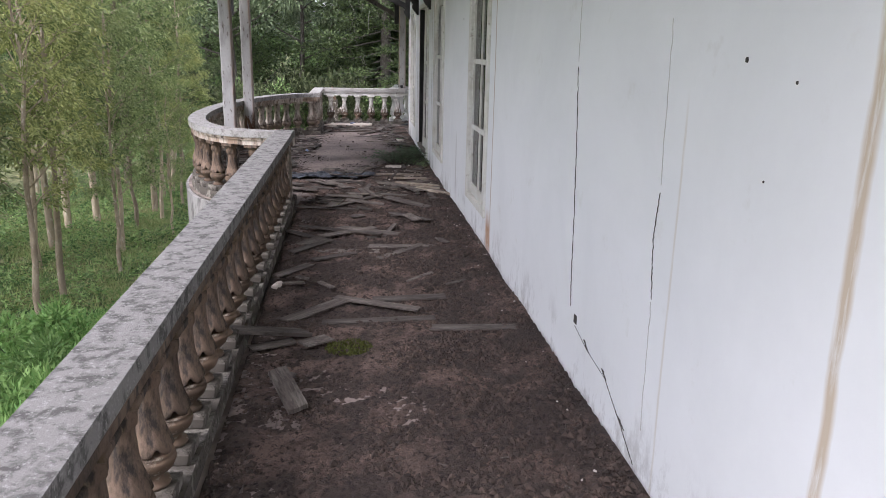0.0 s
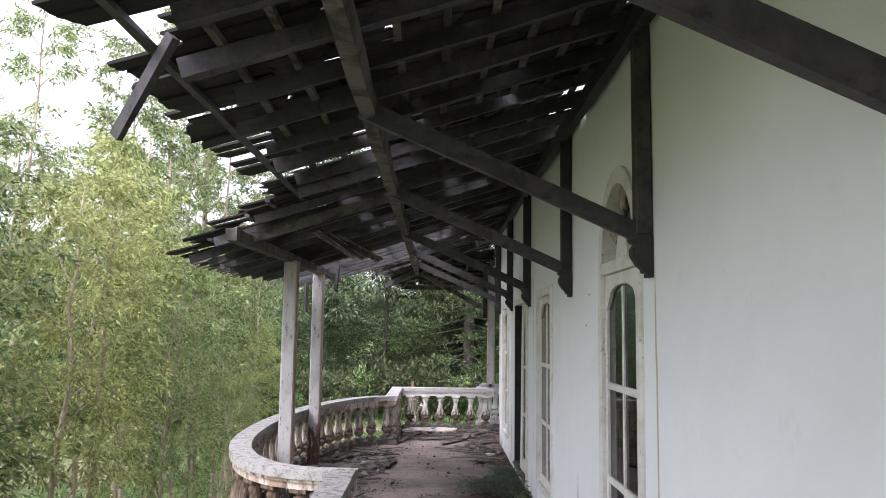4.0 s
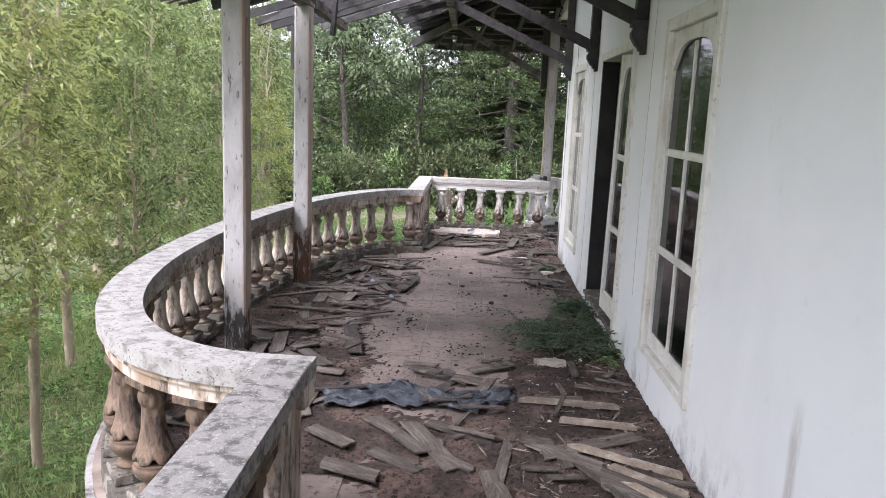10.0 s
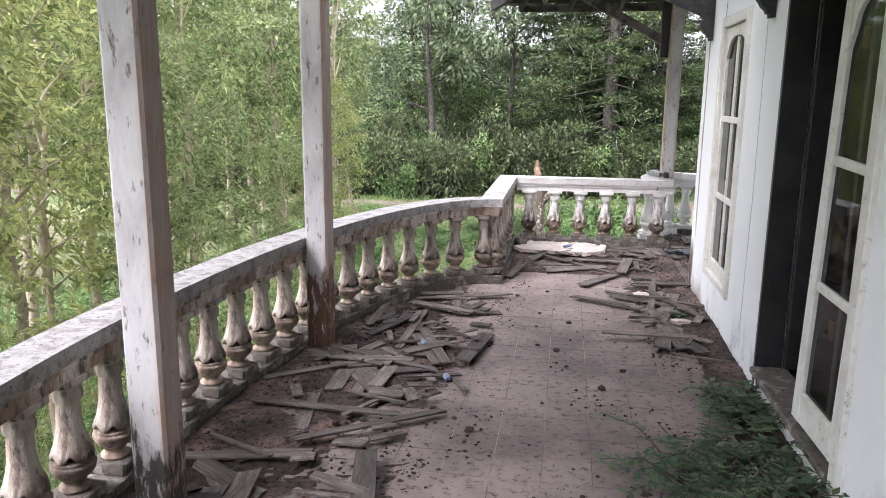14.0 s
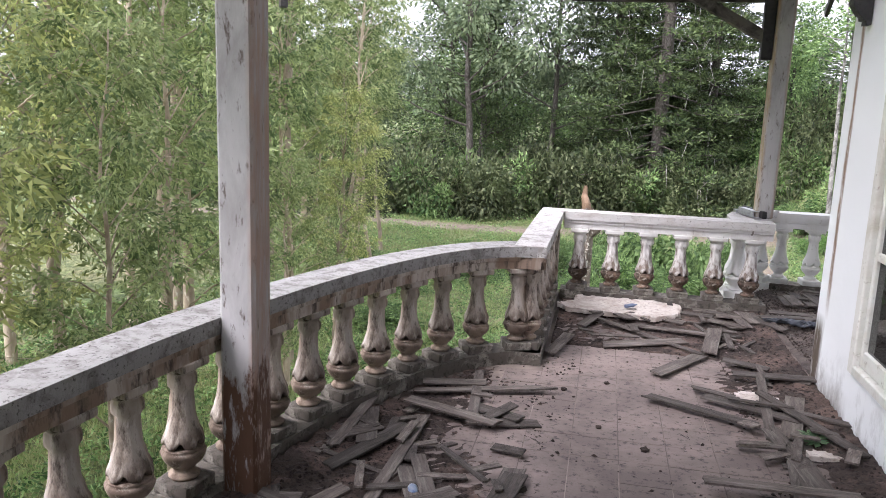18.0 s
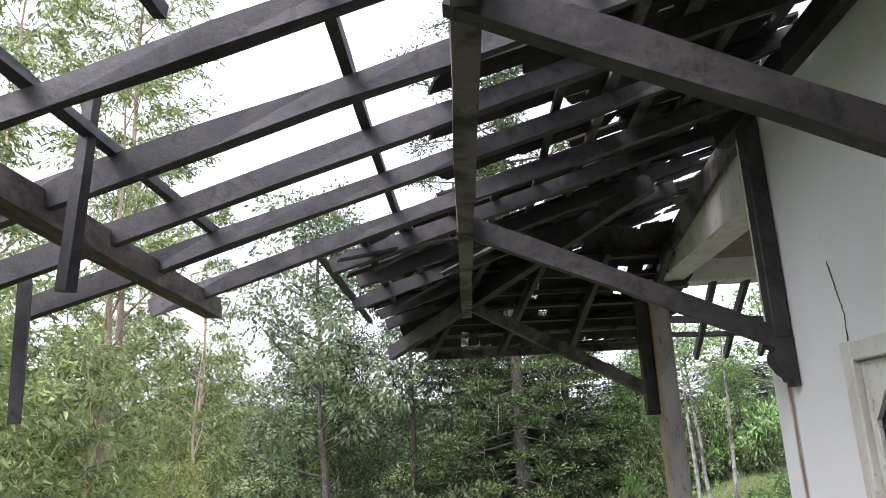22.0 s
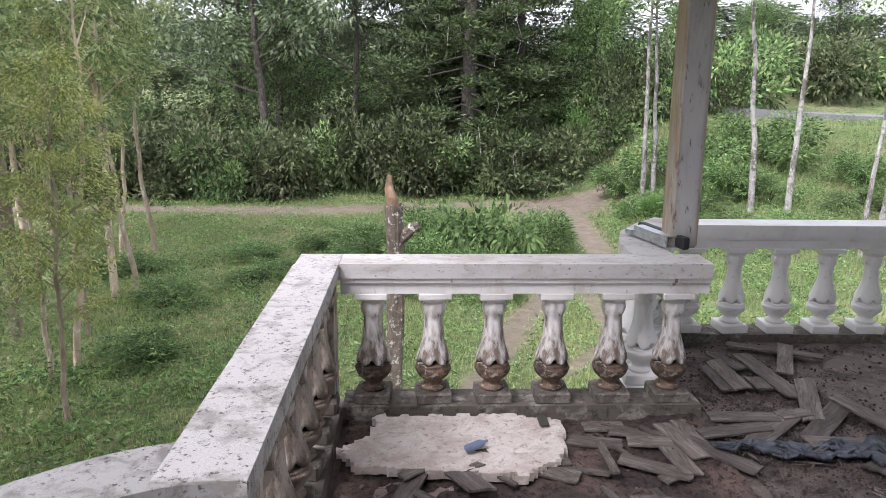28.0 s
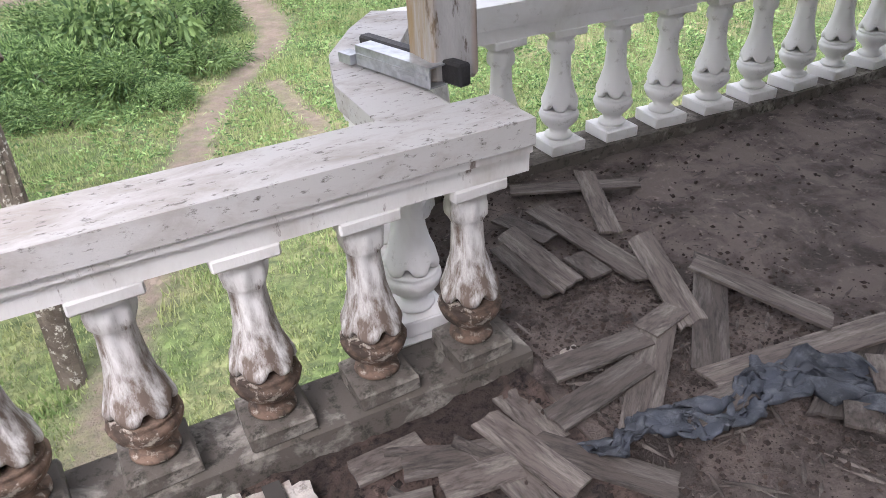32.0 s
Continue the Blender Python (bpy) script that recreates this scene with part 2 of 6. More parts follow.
M_white = surface("brown_streaked_white_paint", (0.66, 0.645, 0.62), (0.52, 0.49, 0.455), (0.2, 0.165, 0.14), 7, 26, 0.75, 0.4, 60, stretch=(1, 1, 0.35), lim=(0.46, 0.66), lim2=(0.6, 0.68), vary=0.1)
M_urn = surface("brown_cream_bulb", (0.27, 0.21, 0.165), (0.1, 0.072, 0.054), (0.34, 0.3, 0.255), 11, 26, 0.88, 0.6, 60, lim=(0.42, 0.58), lim2=(0.56, 0.68), vary=0.4)
M_bulb = surface("brown_stained_bulb", (0.15, 0.1, 0.072), (0.05, 0.036, 0.027), (0.36, 0.32, 0.27), 13, 34, 0.9, 0.9, 60, lim=(0.42, 0.56), lim2=(0.54, 0.64), vary=0.4)
M_dust = surface("trodden_brown_earth", (0.165, 0.134, 0.118), (0.062, 0.05, 0.044), (0.27, 0.225, 0.195), 4.5, 30, 0.95, 1.0, 60, lim=(0.43, 0.6), lim2=(0.58, 0.72), dist=0.014)
M_clean = surface("white_painted_concrete", (0.8, 0.79, 0.77), (0.66, 0.64, 0.6), (0.4, 0.37, 0.33), 4, 16, 0.75, 0.25, 70, lim=(0.48, 0.75), lim2=(0.6, 0.78))
M_grime = surface("brown_grimy_concrete", (0.13, 0.088, 0.06), (0.055, 0.045, 0.037), (0.27, 0.24, 0.2), 8, 24, 0.9, 0.5, 60, lim=(0.42, 0.62), lim2=(0.58, 0.7), vary=0.3)
M_plinth = surface("mossy_dark_concrete", (0.1, 0.087, 0.073), (0.27, 0.248, 0.215), (0.04, 0.036, 0.028), 9, 30, 0.92, 0.8, 50, lim=(0.5, 0.64), lim2=(0.52, 0.66))
M_column = surface("peeling_column_paint", (0.46, 0.45, 0.44), (0.33, 0.315, 0.305), (0.13, 0.105, 0.09), 7, 30, 0.78, 0.6, 50, stretch=(1, 1, 0.3), lim=(0.44, 0.64), lim2=(0.575, 0.66))
M_white_foot = stain_foot(M_white.copy(), (0.13, 0.09, 0.065), 0.36, 0.95)
M_cement_foot = stain_foot(M_cement.copy(), (0.085, 0.06, 0.044), 0.26, 0.85)
M_column = stain_side(M_column, (0.4, 0.28, 0.22))
M_column_ochre = stain_side(stain_side(M_column.copy(), (0.34, 0.24, 0.13), -1), (0.32, 0.26, 0.22), 1)
M_column_mould = stain_foot(M_column.copy(), (0.05, 0.045, 0.04), 0.34, 1.6)
M_column_rust = stain_foot(M_column.copy(), (0.12, 0.062, 0.038), 0.5, 2.0)
M_timber = surface("black_brown_timber", (0.026, 0.025, 0.0265), (0.05, 0.045, 0.044), (0.012, 0.0115, 0.012), 6, 18, 0.58, 0.8, 30, vary=0.45, spec=0.4)
M_greyed = surface("greyed_dark_timber", (0.125, 0.113, 0.1), (0.03, 0.027, 0.025), (0.21, 0.19, 0.165), 5, 16, 0.8, 0.7, 30, vary=0.3, lim=(0.45, 0.6), lim2=(0.6, 0.72))
M_raw = surface("weathered_grey_timber", (0.3, 0.25, 0.2), (0.17, 0.13, 0.1), (0.4, 0.36, 0.3), 5, 20, 0.75, 0.5, 40, vary=0.25)
M_shingle = surface("grey_wood_shingle", (0.105, 0.087, 0.075), (0.046, 0.038, 0.033), (0.19, 0.168, 0.147), 7, 3.2, 0.85, 0.7, 30, stretch=(9, 1.2, 3), vary=0.45, lim=(0.42, 0.62))
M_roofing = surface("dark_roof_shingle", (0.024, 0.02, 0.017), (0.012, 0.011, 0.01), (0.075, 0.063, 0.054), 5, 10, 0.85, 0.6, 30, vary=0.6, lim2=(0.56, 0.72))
M_tile = surface("terracotta_floor_tile", (0.26, 0.207, 0.184), (0.145, 0.115, 0.104), (0.05, 0.042, 0.037), 1.7, 26, 0.8, 0.5, 60, kind="World", vary=0.04, lim=(0.38, 0.6), lim2=(0.53, 0.67))
M_grout = surface("pale_grout", (0.3, 0.245, 0.21), (0.12, 0.095, 0.083), None, 1.6, 20, 0.9, 0.3, 50, lim=(0.4, 0.55))
M_soil = surface("damp_dark_soil", (0.066, 0.048, 0.04), (0.18, 0.124, 0.1), (0.015, 0.0095, 0.0085), 3.2, 38, 0.95, 1.0, 60, lim=(0.48, 0.62), lim2=(0.5, 0.66), dist=0.03)
M_clod = surface("soil_clod", (0.03, 0.022, 0.018), (0.065, 0.045, 0.036), None, 20, 20, 0.95, 0.8, 60, vary=0.3)
M_black = surface("chipped_black_paint", (0.012, 0.012, 0.013), (0.03, 0.03, 0.03), (0.2, 0.19, 0.18), 4, 14, 0.45, 0.2, 60, lim2=(0.7, 0.74))
M_dirty = surface("brown_stained_concrete", (0.19, 0.135, 0.098), (0.085, 0.056, 0.038), (0.033, 0.027, 0.023), 5, 18, 0.88, 0.8, 60, stretch=(1, 1, 0.4), lim=(0.36, 0.58), lim2=(0.46, 0.62), vary=0.25)
# near-black base colour carries the shade of the unlit rooms behind the openings
M_dark = surface("shade_dark_interior_plaster", (0.035, 0.033, 0.03), (0.02, 0.02, 0.018), None, 2, 8, 0.9, 0.1)
M_foam = surface("dirty_white_foam", (0.62, 0.57, 0.52), (0.45, 0.38, 0.33), (0.25, 0.21, 0.18), 8, 40, 0.9, 1.0, 120, lim2=(0.55, 0.7), dist=0.01)
M_cloth = surface("slate_blue_cloth", (0.055, 0.063, 0.08), (0.03, 0.034, 0.042), (0.11, 0.12, 0.135), 7, 22, 0.55, 0.6, 80)
M_alu = surface("dull_aluminium", (0.58, 0.6, 0.63), (0.36, 0.37, 0.39), None, 14, 20, 0.35, 0.2, metal=0.7)
M_blue = surface("blue_plastic", (0.13, 0.16, 0.24), (0.08, 0.1, 0.16), None, 10, 20, 0.4, 0.1)
M_brass = surface("yellow_brass", (0.6, 0.4, 0.1), (0.3, 0.2, 0.06), None, 12, 20, 0.45, 0.2, metal=0.6)
M_crack = surface("crack_shadow", (0.05, 0.045, 0.04), None, None, rough=1.0, bump=0)
M_bark = surface("grey_white_bark", (0.3, 0.288, 0.268), (0.11, 0.1, 0.088), (0.42, 0.4, 0.37), 5, 13, 0.9, 0.8, 30, stretch=(1, 1, 0.5), vary=0.25, lim=(0.46, 0.56), lim2=(0.54, 0.62), dist=0.02)
M_seam = surface("grey_seam", (0.5, 0.49, 0.46), None, None, rough=0.9, bump=0)
M_bark2 = surface("brown_bark", (0.085, 0.074, 0.062), (0.045, 0.038, 0.032), (0.2, 0.185, 0.165), 6, 22, 0.9, 0.8, 30, stretch=(1, 1, 0.35), vary=0.25, dist=0.02)
M_lichen = surface("lichen_stump_bark", (0.17, 0.14, 0.11), (0.09, 0.072, 0.056), (0.52, 0.49, 0.43), 7, 17, 0.9, 0.9, 30, lim2=(0.56, 0.62), dist=0.02)
M_split = surface("split_orange_wood", (0.3, 0.2, 0.13), (0.18, 0.115, 0.075), None, 12, 20, 0.8, 0.6, 40)
M_stem = surface("pale_brown_bark", (0.45, 0.37, 0.275), (0.25, 0.195, 0.14), (0.6, 0.54, 0.45), 4, 12, 0.9, 0.8, 30, stretch=(1, 1, 0.4), vary=0.35, lim2=(0.56, 0.66), dist=0.02)
M_road = surface("pale_asphalt", (0.2, 0.2, 0.2), (0.15, 0.15, 0.15), (0.25, 0.25, 0.24), 1, 6, 0.9, 0.2)
L_feather = leafy("yellow_green_leaf", (0.12, 0.17, 0.045), (0.53, 0.57, 0.2), lift=(0.5, 0.48, 0.14), thin=0.42)
L_olive = leafy("olive_green_leaf", (0.095, 0.155, 0.05), (0.43, 0.51, 0.2), lift=(0.4, 0.47, 0.15), thin=0.4)
L_mid = leafy("mid_green_leaf", (0.045, 0.11, 0.028), (0.27, 0.42, 0.12), thin=0.3)
L_rank = leafy("rank_weed_leaf", (0.036, 0.09, 0.024), (0.23, 0.36, 0.1), thin=0.28)
L_dark = leafy("dark_green_leaf", (0.018, 0.04, 0.013), (0.13, 0.185, 0.056), thin=0.2)
L_hedge = leafy("dull_hedge_leaf", (0.026, 0.04, 0.015), (0.165, 0.19, 0.082), lift=(0.14, 0.2, 0.06), thin=0.2)
L_bright = leafy("bright_green_leaf", (0.11, 0.25, 0.05), (0.23, 0.38, 0.1))
L_bank = leafy("bank_grass_blade", (0.15, 0.24, 0.07), (0.32, 0.38, 0.15), lift=(0.36, 0.34, 0.17))
L_moss = leafy("moss_green", (0.06, 0.075, 0.012), (0.11, 0.12, 0.02))
L_grey = leafy("grey_green_leaf", (0.065, 0.1, 0.05), (0.21, 0.27, 0.135), thin=0.28)
L_fern = leafy("fern_green_leaf", (0.055, 0.12, 0.055), (0.14, 0.23, 0.1))
L_grass = leafy("grass_blade", (0.17, 0.265, 0.075), (0.37, 0.44, 0.16), lift=(0.46, 0.42, 0.2))
L_conifer = leafy("conifer_needles", (0.015, 0.032, 0.011), (0.125, 0.18, 0.052), thin=0.16)


def glass_pane():
    m = bpy.data.materials.new("dusty_dark_glass")
    m.use_nodes = True
    b = m.node_tree.nodes["Principled BSDF"]
    b.inputs["Base Color"].default_value = (0.16, 0.165, 0.17, 1)
    b.inputs["Roughness"].default_value = 0.04
    b.inputs["Transmission Weight"].default_value = 1.0
    b.inputs["IOR"].default_value = 1.3
    nt = m.node_tree
    f, _ = fuzz(nt, coords(nt), 3, 5, 0.6, 0.3, 0.8)
    r = nt.nodes.new("ShaderNodeMapRange")
    r.inputs["To Min"].default_value, r.inputs["To Max"].default_value = 0.015, 0.06
    nt.links.new(f, r.inputs["Value"])
    nt.links.new(r.outputs[0], b.inputs["Roughness"])
    return m


M_glass = glass_pane()


def ground_soil():
    """Grass sward with bare earth where the footpath and the track run."""
    m = bpy.data.materials.new("grassy_ground")
    m.use_nodes = True
    nt = m.node_tree
    b = nt.nodes["Principled BSDF"]
    vec = coords(nt)
    f1, _ = fuzz(nt, vec, 0.5, 6, 0.6, 0.4, 0.65)
    f2, _ = fuzz(nt, vec, 7, 5, 0.7, 0.4, 0.65)
    col = blend(nt, f1, (0.15, 0.21, 0.065), (0.36, 0.32, 0.17))
    col = blend(nt, f2, col, (0.07, 0.1, 0.036))
    at = nt.nodes.new("ShaderNodeAttribute")
    at.attribute_name = "bare"
    f3, _ = fuzz(nt, vec, 4.0, 7, 0.75, 0.36, 0.64)
    edge = times(nt, at.outputs["Fac"], times(nt, f3, 0.65, "ADD"))
    edge.node.use_clamp = True
    f4, _ = fuzz(nt, vec, 3, 6, 0.7, 0.35, 0.65)
    earth = blend(nt, f4, (0.27, 0.212, 0.165), (0.17, 0.135, 0.102))
    col = blend(nt, edge, col, earth)
    nt.links.new(col, b.inputs["Base Color"])
    b.inputs["Roughness"].default_value = 0.95
    bp = nt.nodes.new("ShaderNodeBump")
    bp.inputs["Strength"].default_value, bp.inputs["Distance"].default_value = 0.8, 0.05
    nt.links.new(f2, bp.inputs["Height"])
    nt.links.new(bp.outputs["Normal"], b.inputs["Normal"])
    return m


M_ground = ground_soil()

# ---- mesh helpers ----
def finish(name, bm, mat, smooth=False):
    me = bpy.data.meshes.new(name)
    bm.to_mesh(me)
    bm.free()
    for one in (mat if isinstance(mat, (list, tuple)) else [mat]):
        me.materials.append(one)
    if smooth:
        me.shade_smooth()
    return me


def part(name, bm, material, parent=None, label="", smooth=False):
    """Links a bmesh (or a ready mesh) as one object under a thing or a part."""
    ob = new(name, bm if isinstance(bm, bpy.types.Mesh) else finish(name, bm, material, smooth))
    if parent:
        ob.parent = parent
    if label:
        ob["label"] = label
    return ob


def box(bm, x0, x1, y0, y1, z0, z1, bev=0.0):
    r = bmesh.ops.create_cube(bm, size=1.0, matrix=Matrix.Translation(((x0 + x1) / 2, (y0 + y1) / 2, (z0 + z1) / 2)) @ Matrix.Diagonal((abs(x1 - x0), abs(y1 - y0), abs(z1 - z0), 1)))
    if bev:
        es = list({e for v in r["verts"] for e in v.link_edges})
        bmesh.ops.bevel(bm, geom=es, offset=bev, segments=1, affect="EDGES", profile=0.5)
    return r


def boxed(*a, bev=0.0):
    bm = bmesh.new()
    box(bm, *a, bev=bev)
    return bm


def beam(bm, p, q, w, h, bev=0.004, wear=0.0, rng=random):
    """A squared timber from p to q, w wide and h deep."""
    p, q = Vector(p), Vector(q)
    d = q - p
    m = Matrix.Translation(p) @ d.to_track_quat("Y", "Z").to_matrix().to_4x4()
    n = max(1, int(d.length / 0.35)) if wear else 1
    rings = []
    for k in range(n + 1):
        y = d.length * k / n
        j = [rng.uniform(-wear, wear) for _ in range(4)]
        ring = [bm.verts.new(m @ Vector(c)) for c in ((-w / 2 + j[0], y, -h / 2 + j[1]), (w / 2 + j[2], y, -h / 2 + j[3]), (w / 2 + j[1], y, h / 2 + j[0]), (-w / 2 + j[3], y, h / 2 + j[2]))]
        rings.append(ring)
    for a, b in zip(rings, rings[1:]):
        for i in range(4):
            bm.faces.new((a[i], a[(i + 1) % 4], b[(i + 1) % 4], b[i]))
    bm.faces.new(rings[0][::-1])
    bm.faces.new(rings[-1])
    return bm


def timber(name, p, q, w, h, mat, parent=None, label="", wear=0.006, rng=random):
    bm = bmesh.new()
    beam(bm, p, q, w, h, wear=wear, rng=rng)
    bmesh.ops.recalc_face_normals(bm, faces=bm.faces)
    return part(name, bm, mat, parent, label)


def lathe(bm, prof, n=16, flute=None):
    """Turns rows of (radius, z) round the z axis; flute(z, angle) scales the radius."""
    rings = []
    for r, z in prof:
        rings.append([bm.verts.new((r * (flute(z, 2 * math.pi * k / n) if flute else 1) * math.cos(2 * math.pi * k / n),
                                    r * (flute(z, 2 * math.pi * k / n) if flute else 1) * math.sin(2 * math.pi * k / n), z)) for k in range(n)])
    for a, b in zip(rings, rings[1:]):
        for i in range(n):
            bm.faces.new((a[i], a[(i + 1) % n], b[(i + 1) % n], b[i]))
    bm.faces.new(rings[0][::-1])
    bm.faces.new(rings[-1])
    return bm


def sweep(bm, path, section, closed_ends=True):
    """Carries a section of (across, z) along a plan path of (x, y); across runs to the left of the way."""
    rings = []
    pts = [Vector(p) for p in path]
    for i, p in enumerate(pts):
        a = (pts[i] - pts[i - 1]).normalized() if i else None
        b = (pts[i + 1] - pts[i]).normalized() if i + 1 < len(pts) else None
        d = ((a or b) + (b or a)).normalized()
        nrm = Vector((-d.y, d.x))
        k = 1 / max(0.5, nrm.dot(Vector((-(a or b).y, (a or b).x))))
        rings.append([bm.verts.new((p.x + nrm.x * s * k, p.y + nrm.y * s * k, z)) for s, z in section])
    n = len(section)
    for a, b in zip(rings, rings[1:]):
        for i in range(n):
            bm.faces.new((a[i], a[(i + 1) % n], b[(i + 1) % n], b[i]))
    if closed_ends:
        bm.faces.new(rings[0][::-1])
        bm.faces.new(rings[-1])
    bmesh.ops.recalc_face_normals(bm, faces=bm.faces)
    return bm

# ---- plan ----
WALL, END, THICK = 0.83, 14.0, 0.16
RAIL_Z = 0.71
TILE = 0.21


def bay(v, off=0.0):
    """The bay's rail line on plan, from its near end (v = 0) to its far end (v = 1); off moves it outwards."""
    a = math.pi * (v - 0.5)
    s, c = math.sin(a), math.cos(a)
    b, n = (2.5, 2.4) if s < 0 else (3.52, 1.9)
    k = (abs(c) ** n + abs(s) ** n) ** (-1 / n)
    return (-0.8 - (1.15 + off) * k * c, 10.3 + (b + off) * k * s)


def evenly(path, step):
    """Points and headings at even steps along a plan path."""
    out, left = [], step / 2
    for p, q in zip(path, path[1:]):
        d = Vector(q) - Vector(p)
        while left <= d.length:
            out.append((Vector(p) + d.normalized() * left, math.atan2(d.y, d.x)))
            left += step
        left -= d.length
    return out


# ---- ground ----
def ease(t):
    t = min(1.0, max(0.0, t))
    return t * t * (3 - 2 * t)


def ground_height(x, y):
    """Low garden round the house; the bank climbs to the lane on one side, the wood stands a little higher."""
    z = -2.75 + 0.1 * math.sin(x * 0.5) * math.cos(y * 0.37)
    z += 2.75 * ease((x - 2.0 - 0.1 * (y - 20)) / 6.5) * ease((math.hypot(x, y - 13.5) - 14.5) / 17)
    z += 1.6 * ease((y - 40) / 16)
    z -= 0.03 * min(6.0, max(0.0, -3 - x)) * ease((30 - y) / 8)
    return z + 0.02 * max(0.0, math.hypot(x, y - 14) - 75)


def track_line(x):
    return 37.3 + 0.06 * x + 0.5 * math.sin(x * 0.2)


def foot_line(y):
    if y < 25.6:
        return 1.6 + 0.34 * (y - 25.6)
    return 1.6 + 2.5 * ease((y - 25.0) / 5.5) + 0.05 * max(0.0, y - 30)


def bare(x, y):
    b = max(0.0, 1.2 - abs(y - track_line(x)) / 0.9) if x < 9 else 0.0
    if 17 < y < 37:
        b = max(b, 1.0 - abs(x - foot_line(y)) / (0.28 + 0.03 * (y - 17)))
        b = max(b, 0.8 - abs(x - foot_line(y) - 1.9 + 0.45 * abs(y - 24.5)) / 0.5 if 22 < y < 27 else 0.0)
    b = max(b, 1.3 - math.hypot((x - 4.4) / 2.6, (y - 36.8) / 2.6))
    return min(1.0, max(0.0, b))


def build_ground():
    xs = list(np.concatenate([np.arange(-300, -30, 18), np.arange(-30, -14, 1.0), np.arange(-14, 28, 0.3), np.arange(28, 40, 1.0), np.arange(40, 301, 18)]))
    ys = list(np.concatenate([np.arange(-300, -12, 18), np.arange(-12, 6, 1.0), np.arange(6, 46, 0.3), np.arange(46, 64, 1.0), np.arange(64, 400, 18)]))
    rows = [[(x, y, ground_height(x, y) + random.uniform(-0.03, 0.03)) for x in xs] for y in ys]
    vs = [v for r in rows for v in r]
    n = len(xs)
    fs = [(j * n + i, j * n + i + 1, (j + 1) * n + i + 1, (j + 1) * n + i) for j in range(len(ys) - 1) for i in range(n - 1)]
    me = bpy.data.meshes.new("ground")
    me.from_pydata(vs, [], fs)
    at = me.attributes.new("bare", "FLOAT", "POINT")
    at.data.foreach_set("value", [bare(x, y) for x, y, _ in vs])
    me.materials.append(M_ground)
    me.shade_smooth()
    tagged(new("ground", me), "grassy garden ground with bare brown earth paths", "ground", kind="structure")


build_ground()
bm = bmesh.new()
lane = [(11.5 + k * 1.4, 43.6 - 0.45 * k) for k in range(26)]
rings = []
for x, y in lane:
    z = max(ground_height(x, y - 1.7), ground_height(x, y + 1.7)) + 0.06
    rings.append([bm.verts.new((x, y - 1.7, z)), bm.verts.new((x, y + 1.7, z)), bm.verts.new((x, y + 1.7, z - 0.4)), bm.verts.new((x, y - 1.7, z - 0.4))])
for a, b in zip(rings, rings[1:]):
    for i in range(4):
        bm.faces.new((a[i], a[(i + 1) % 4], b[(i + 1) % 4], b[i]))
bm.faces.new(rings[0][::-1])
bm.faces.new(rings[-1])
bmesh.ops.recalc_face_normals(bm, faces=bm.faces)
tagged(part("road", bm, M_road), "pale grey asphalt lane beyond the bank", "road", kind="structure")

# ---- balcony slab ----
outline = [(WALL + THICK, -4.0), (-0.95, -4.0), (-0.95, 7.7)] + [bay(k / 40, 0.13) for k in range(1, 40)] + [(-0.95, 13.95), (-0.95, 15.68), (0.56, 15.68), (0.57, 15.92), (0.65, 16.18), (0.8, 16.41), (0.97, 16.62), (9.0, 16.62), (9.0, END), (WALL + THICK, END)]
bm = bmesh.new()
top = [bm.verts.new((x, y, -0.0015)) for x, y in outline]
low = [bm.verts.new((x, y, -2.0)) for x, y in outline]
bm.faces.new(top)
bm.faces.new(low[::-1])
for i in range(len(outline)):
    j = (i + 1) % len(outline)
    bm.faces.new((top[j], top[i], low[i], low[j])).material_index = 1
bmesh.ops.recalc_face_normals(bm, faces=bm.faces)
floor = tagged(part("floor", bm, [M_grout, M_plinth]), "terracotta tiled balcony floor strewn with soil and fallen boards", "floor", kind="structure")
bm = bmesh.new()
for i in range(1, len(outline) - 3):
    a, b = Vector(outline[i]), Vector(outline[i + 1])
    d = (b - a).normalized()
    nrm = Vector((d.y, -d.x)) * -0.03
    if i >= 43 and i > len(outline) - 6:
        break
    p = [(a.x, a.y), (b.x, b.y), (b.x + nrm.x, b.y + nrm.y), (a.x + nrm.x, a.y + nrm.y)]
    lo = [bm.verts.new((x, y, -4.6)) for x, y in p]
    hi = [bm.verts.new((x, y, -0.02)) for x, y in p]
    bm.faces.new(hi)
    for k in range(4):
        bm.faces.new((lo[k], lo[(k + 1) % 4], hi[(k + 1) % 4], hi[k]))
bmesh.ops.recalc_face_normals(bm, faces=bm.faces)
M_base = surface("weathered_grey_render", (0.3, 0.29, 0.28), (0.18, 0.172, 0.165), (0.09, 0.085, 0.08), 2, 9, 0.9, 0.4, 40, stretch=(1, 1, 0.4))
tagged(part("balcony_wall_below", bm, M_base), "weathered grey rendered wall below the balcony edge", "wall", kind="structure")

# ---- house walls ----
W1 = (5.945, 6.825, 0.28, 2.1)
W2 = (8.72, 9.62, 0.28, 2.09)
DOOR = (10.42, 11.73, 0.1, 2.07)
W3 = (12.52, 13.3, 0.3, 2.07)
ARCH_Y, ARCH_R, ARCH_H = 6.385, 0.44, 0.5


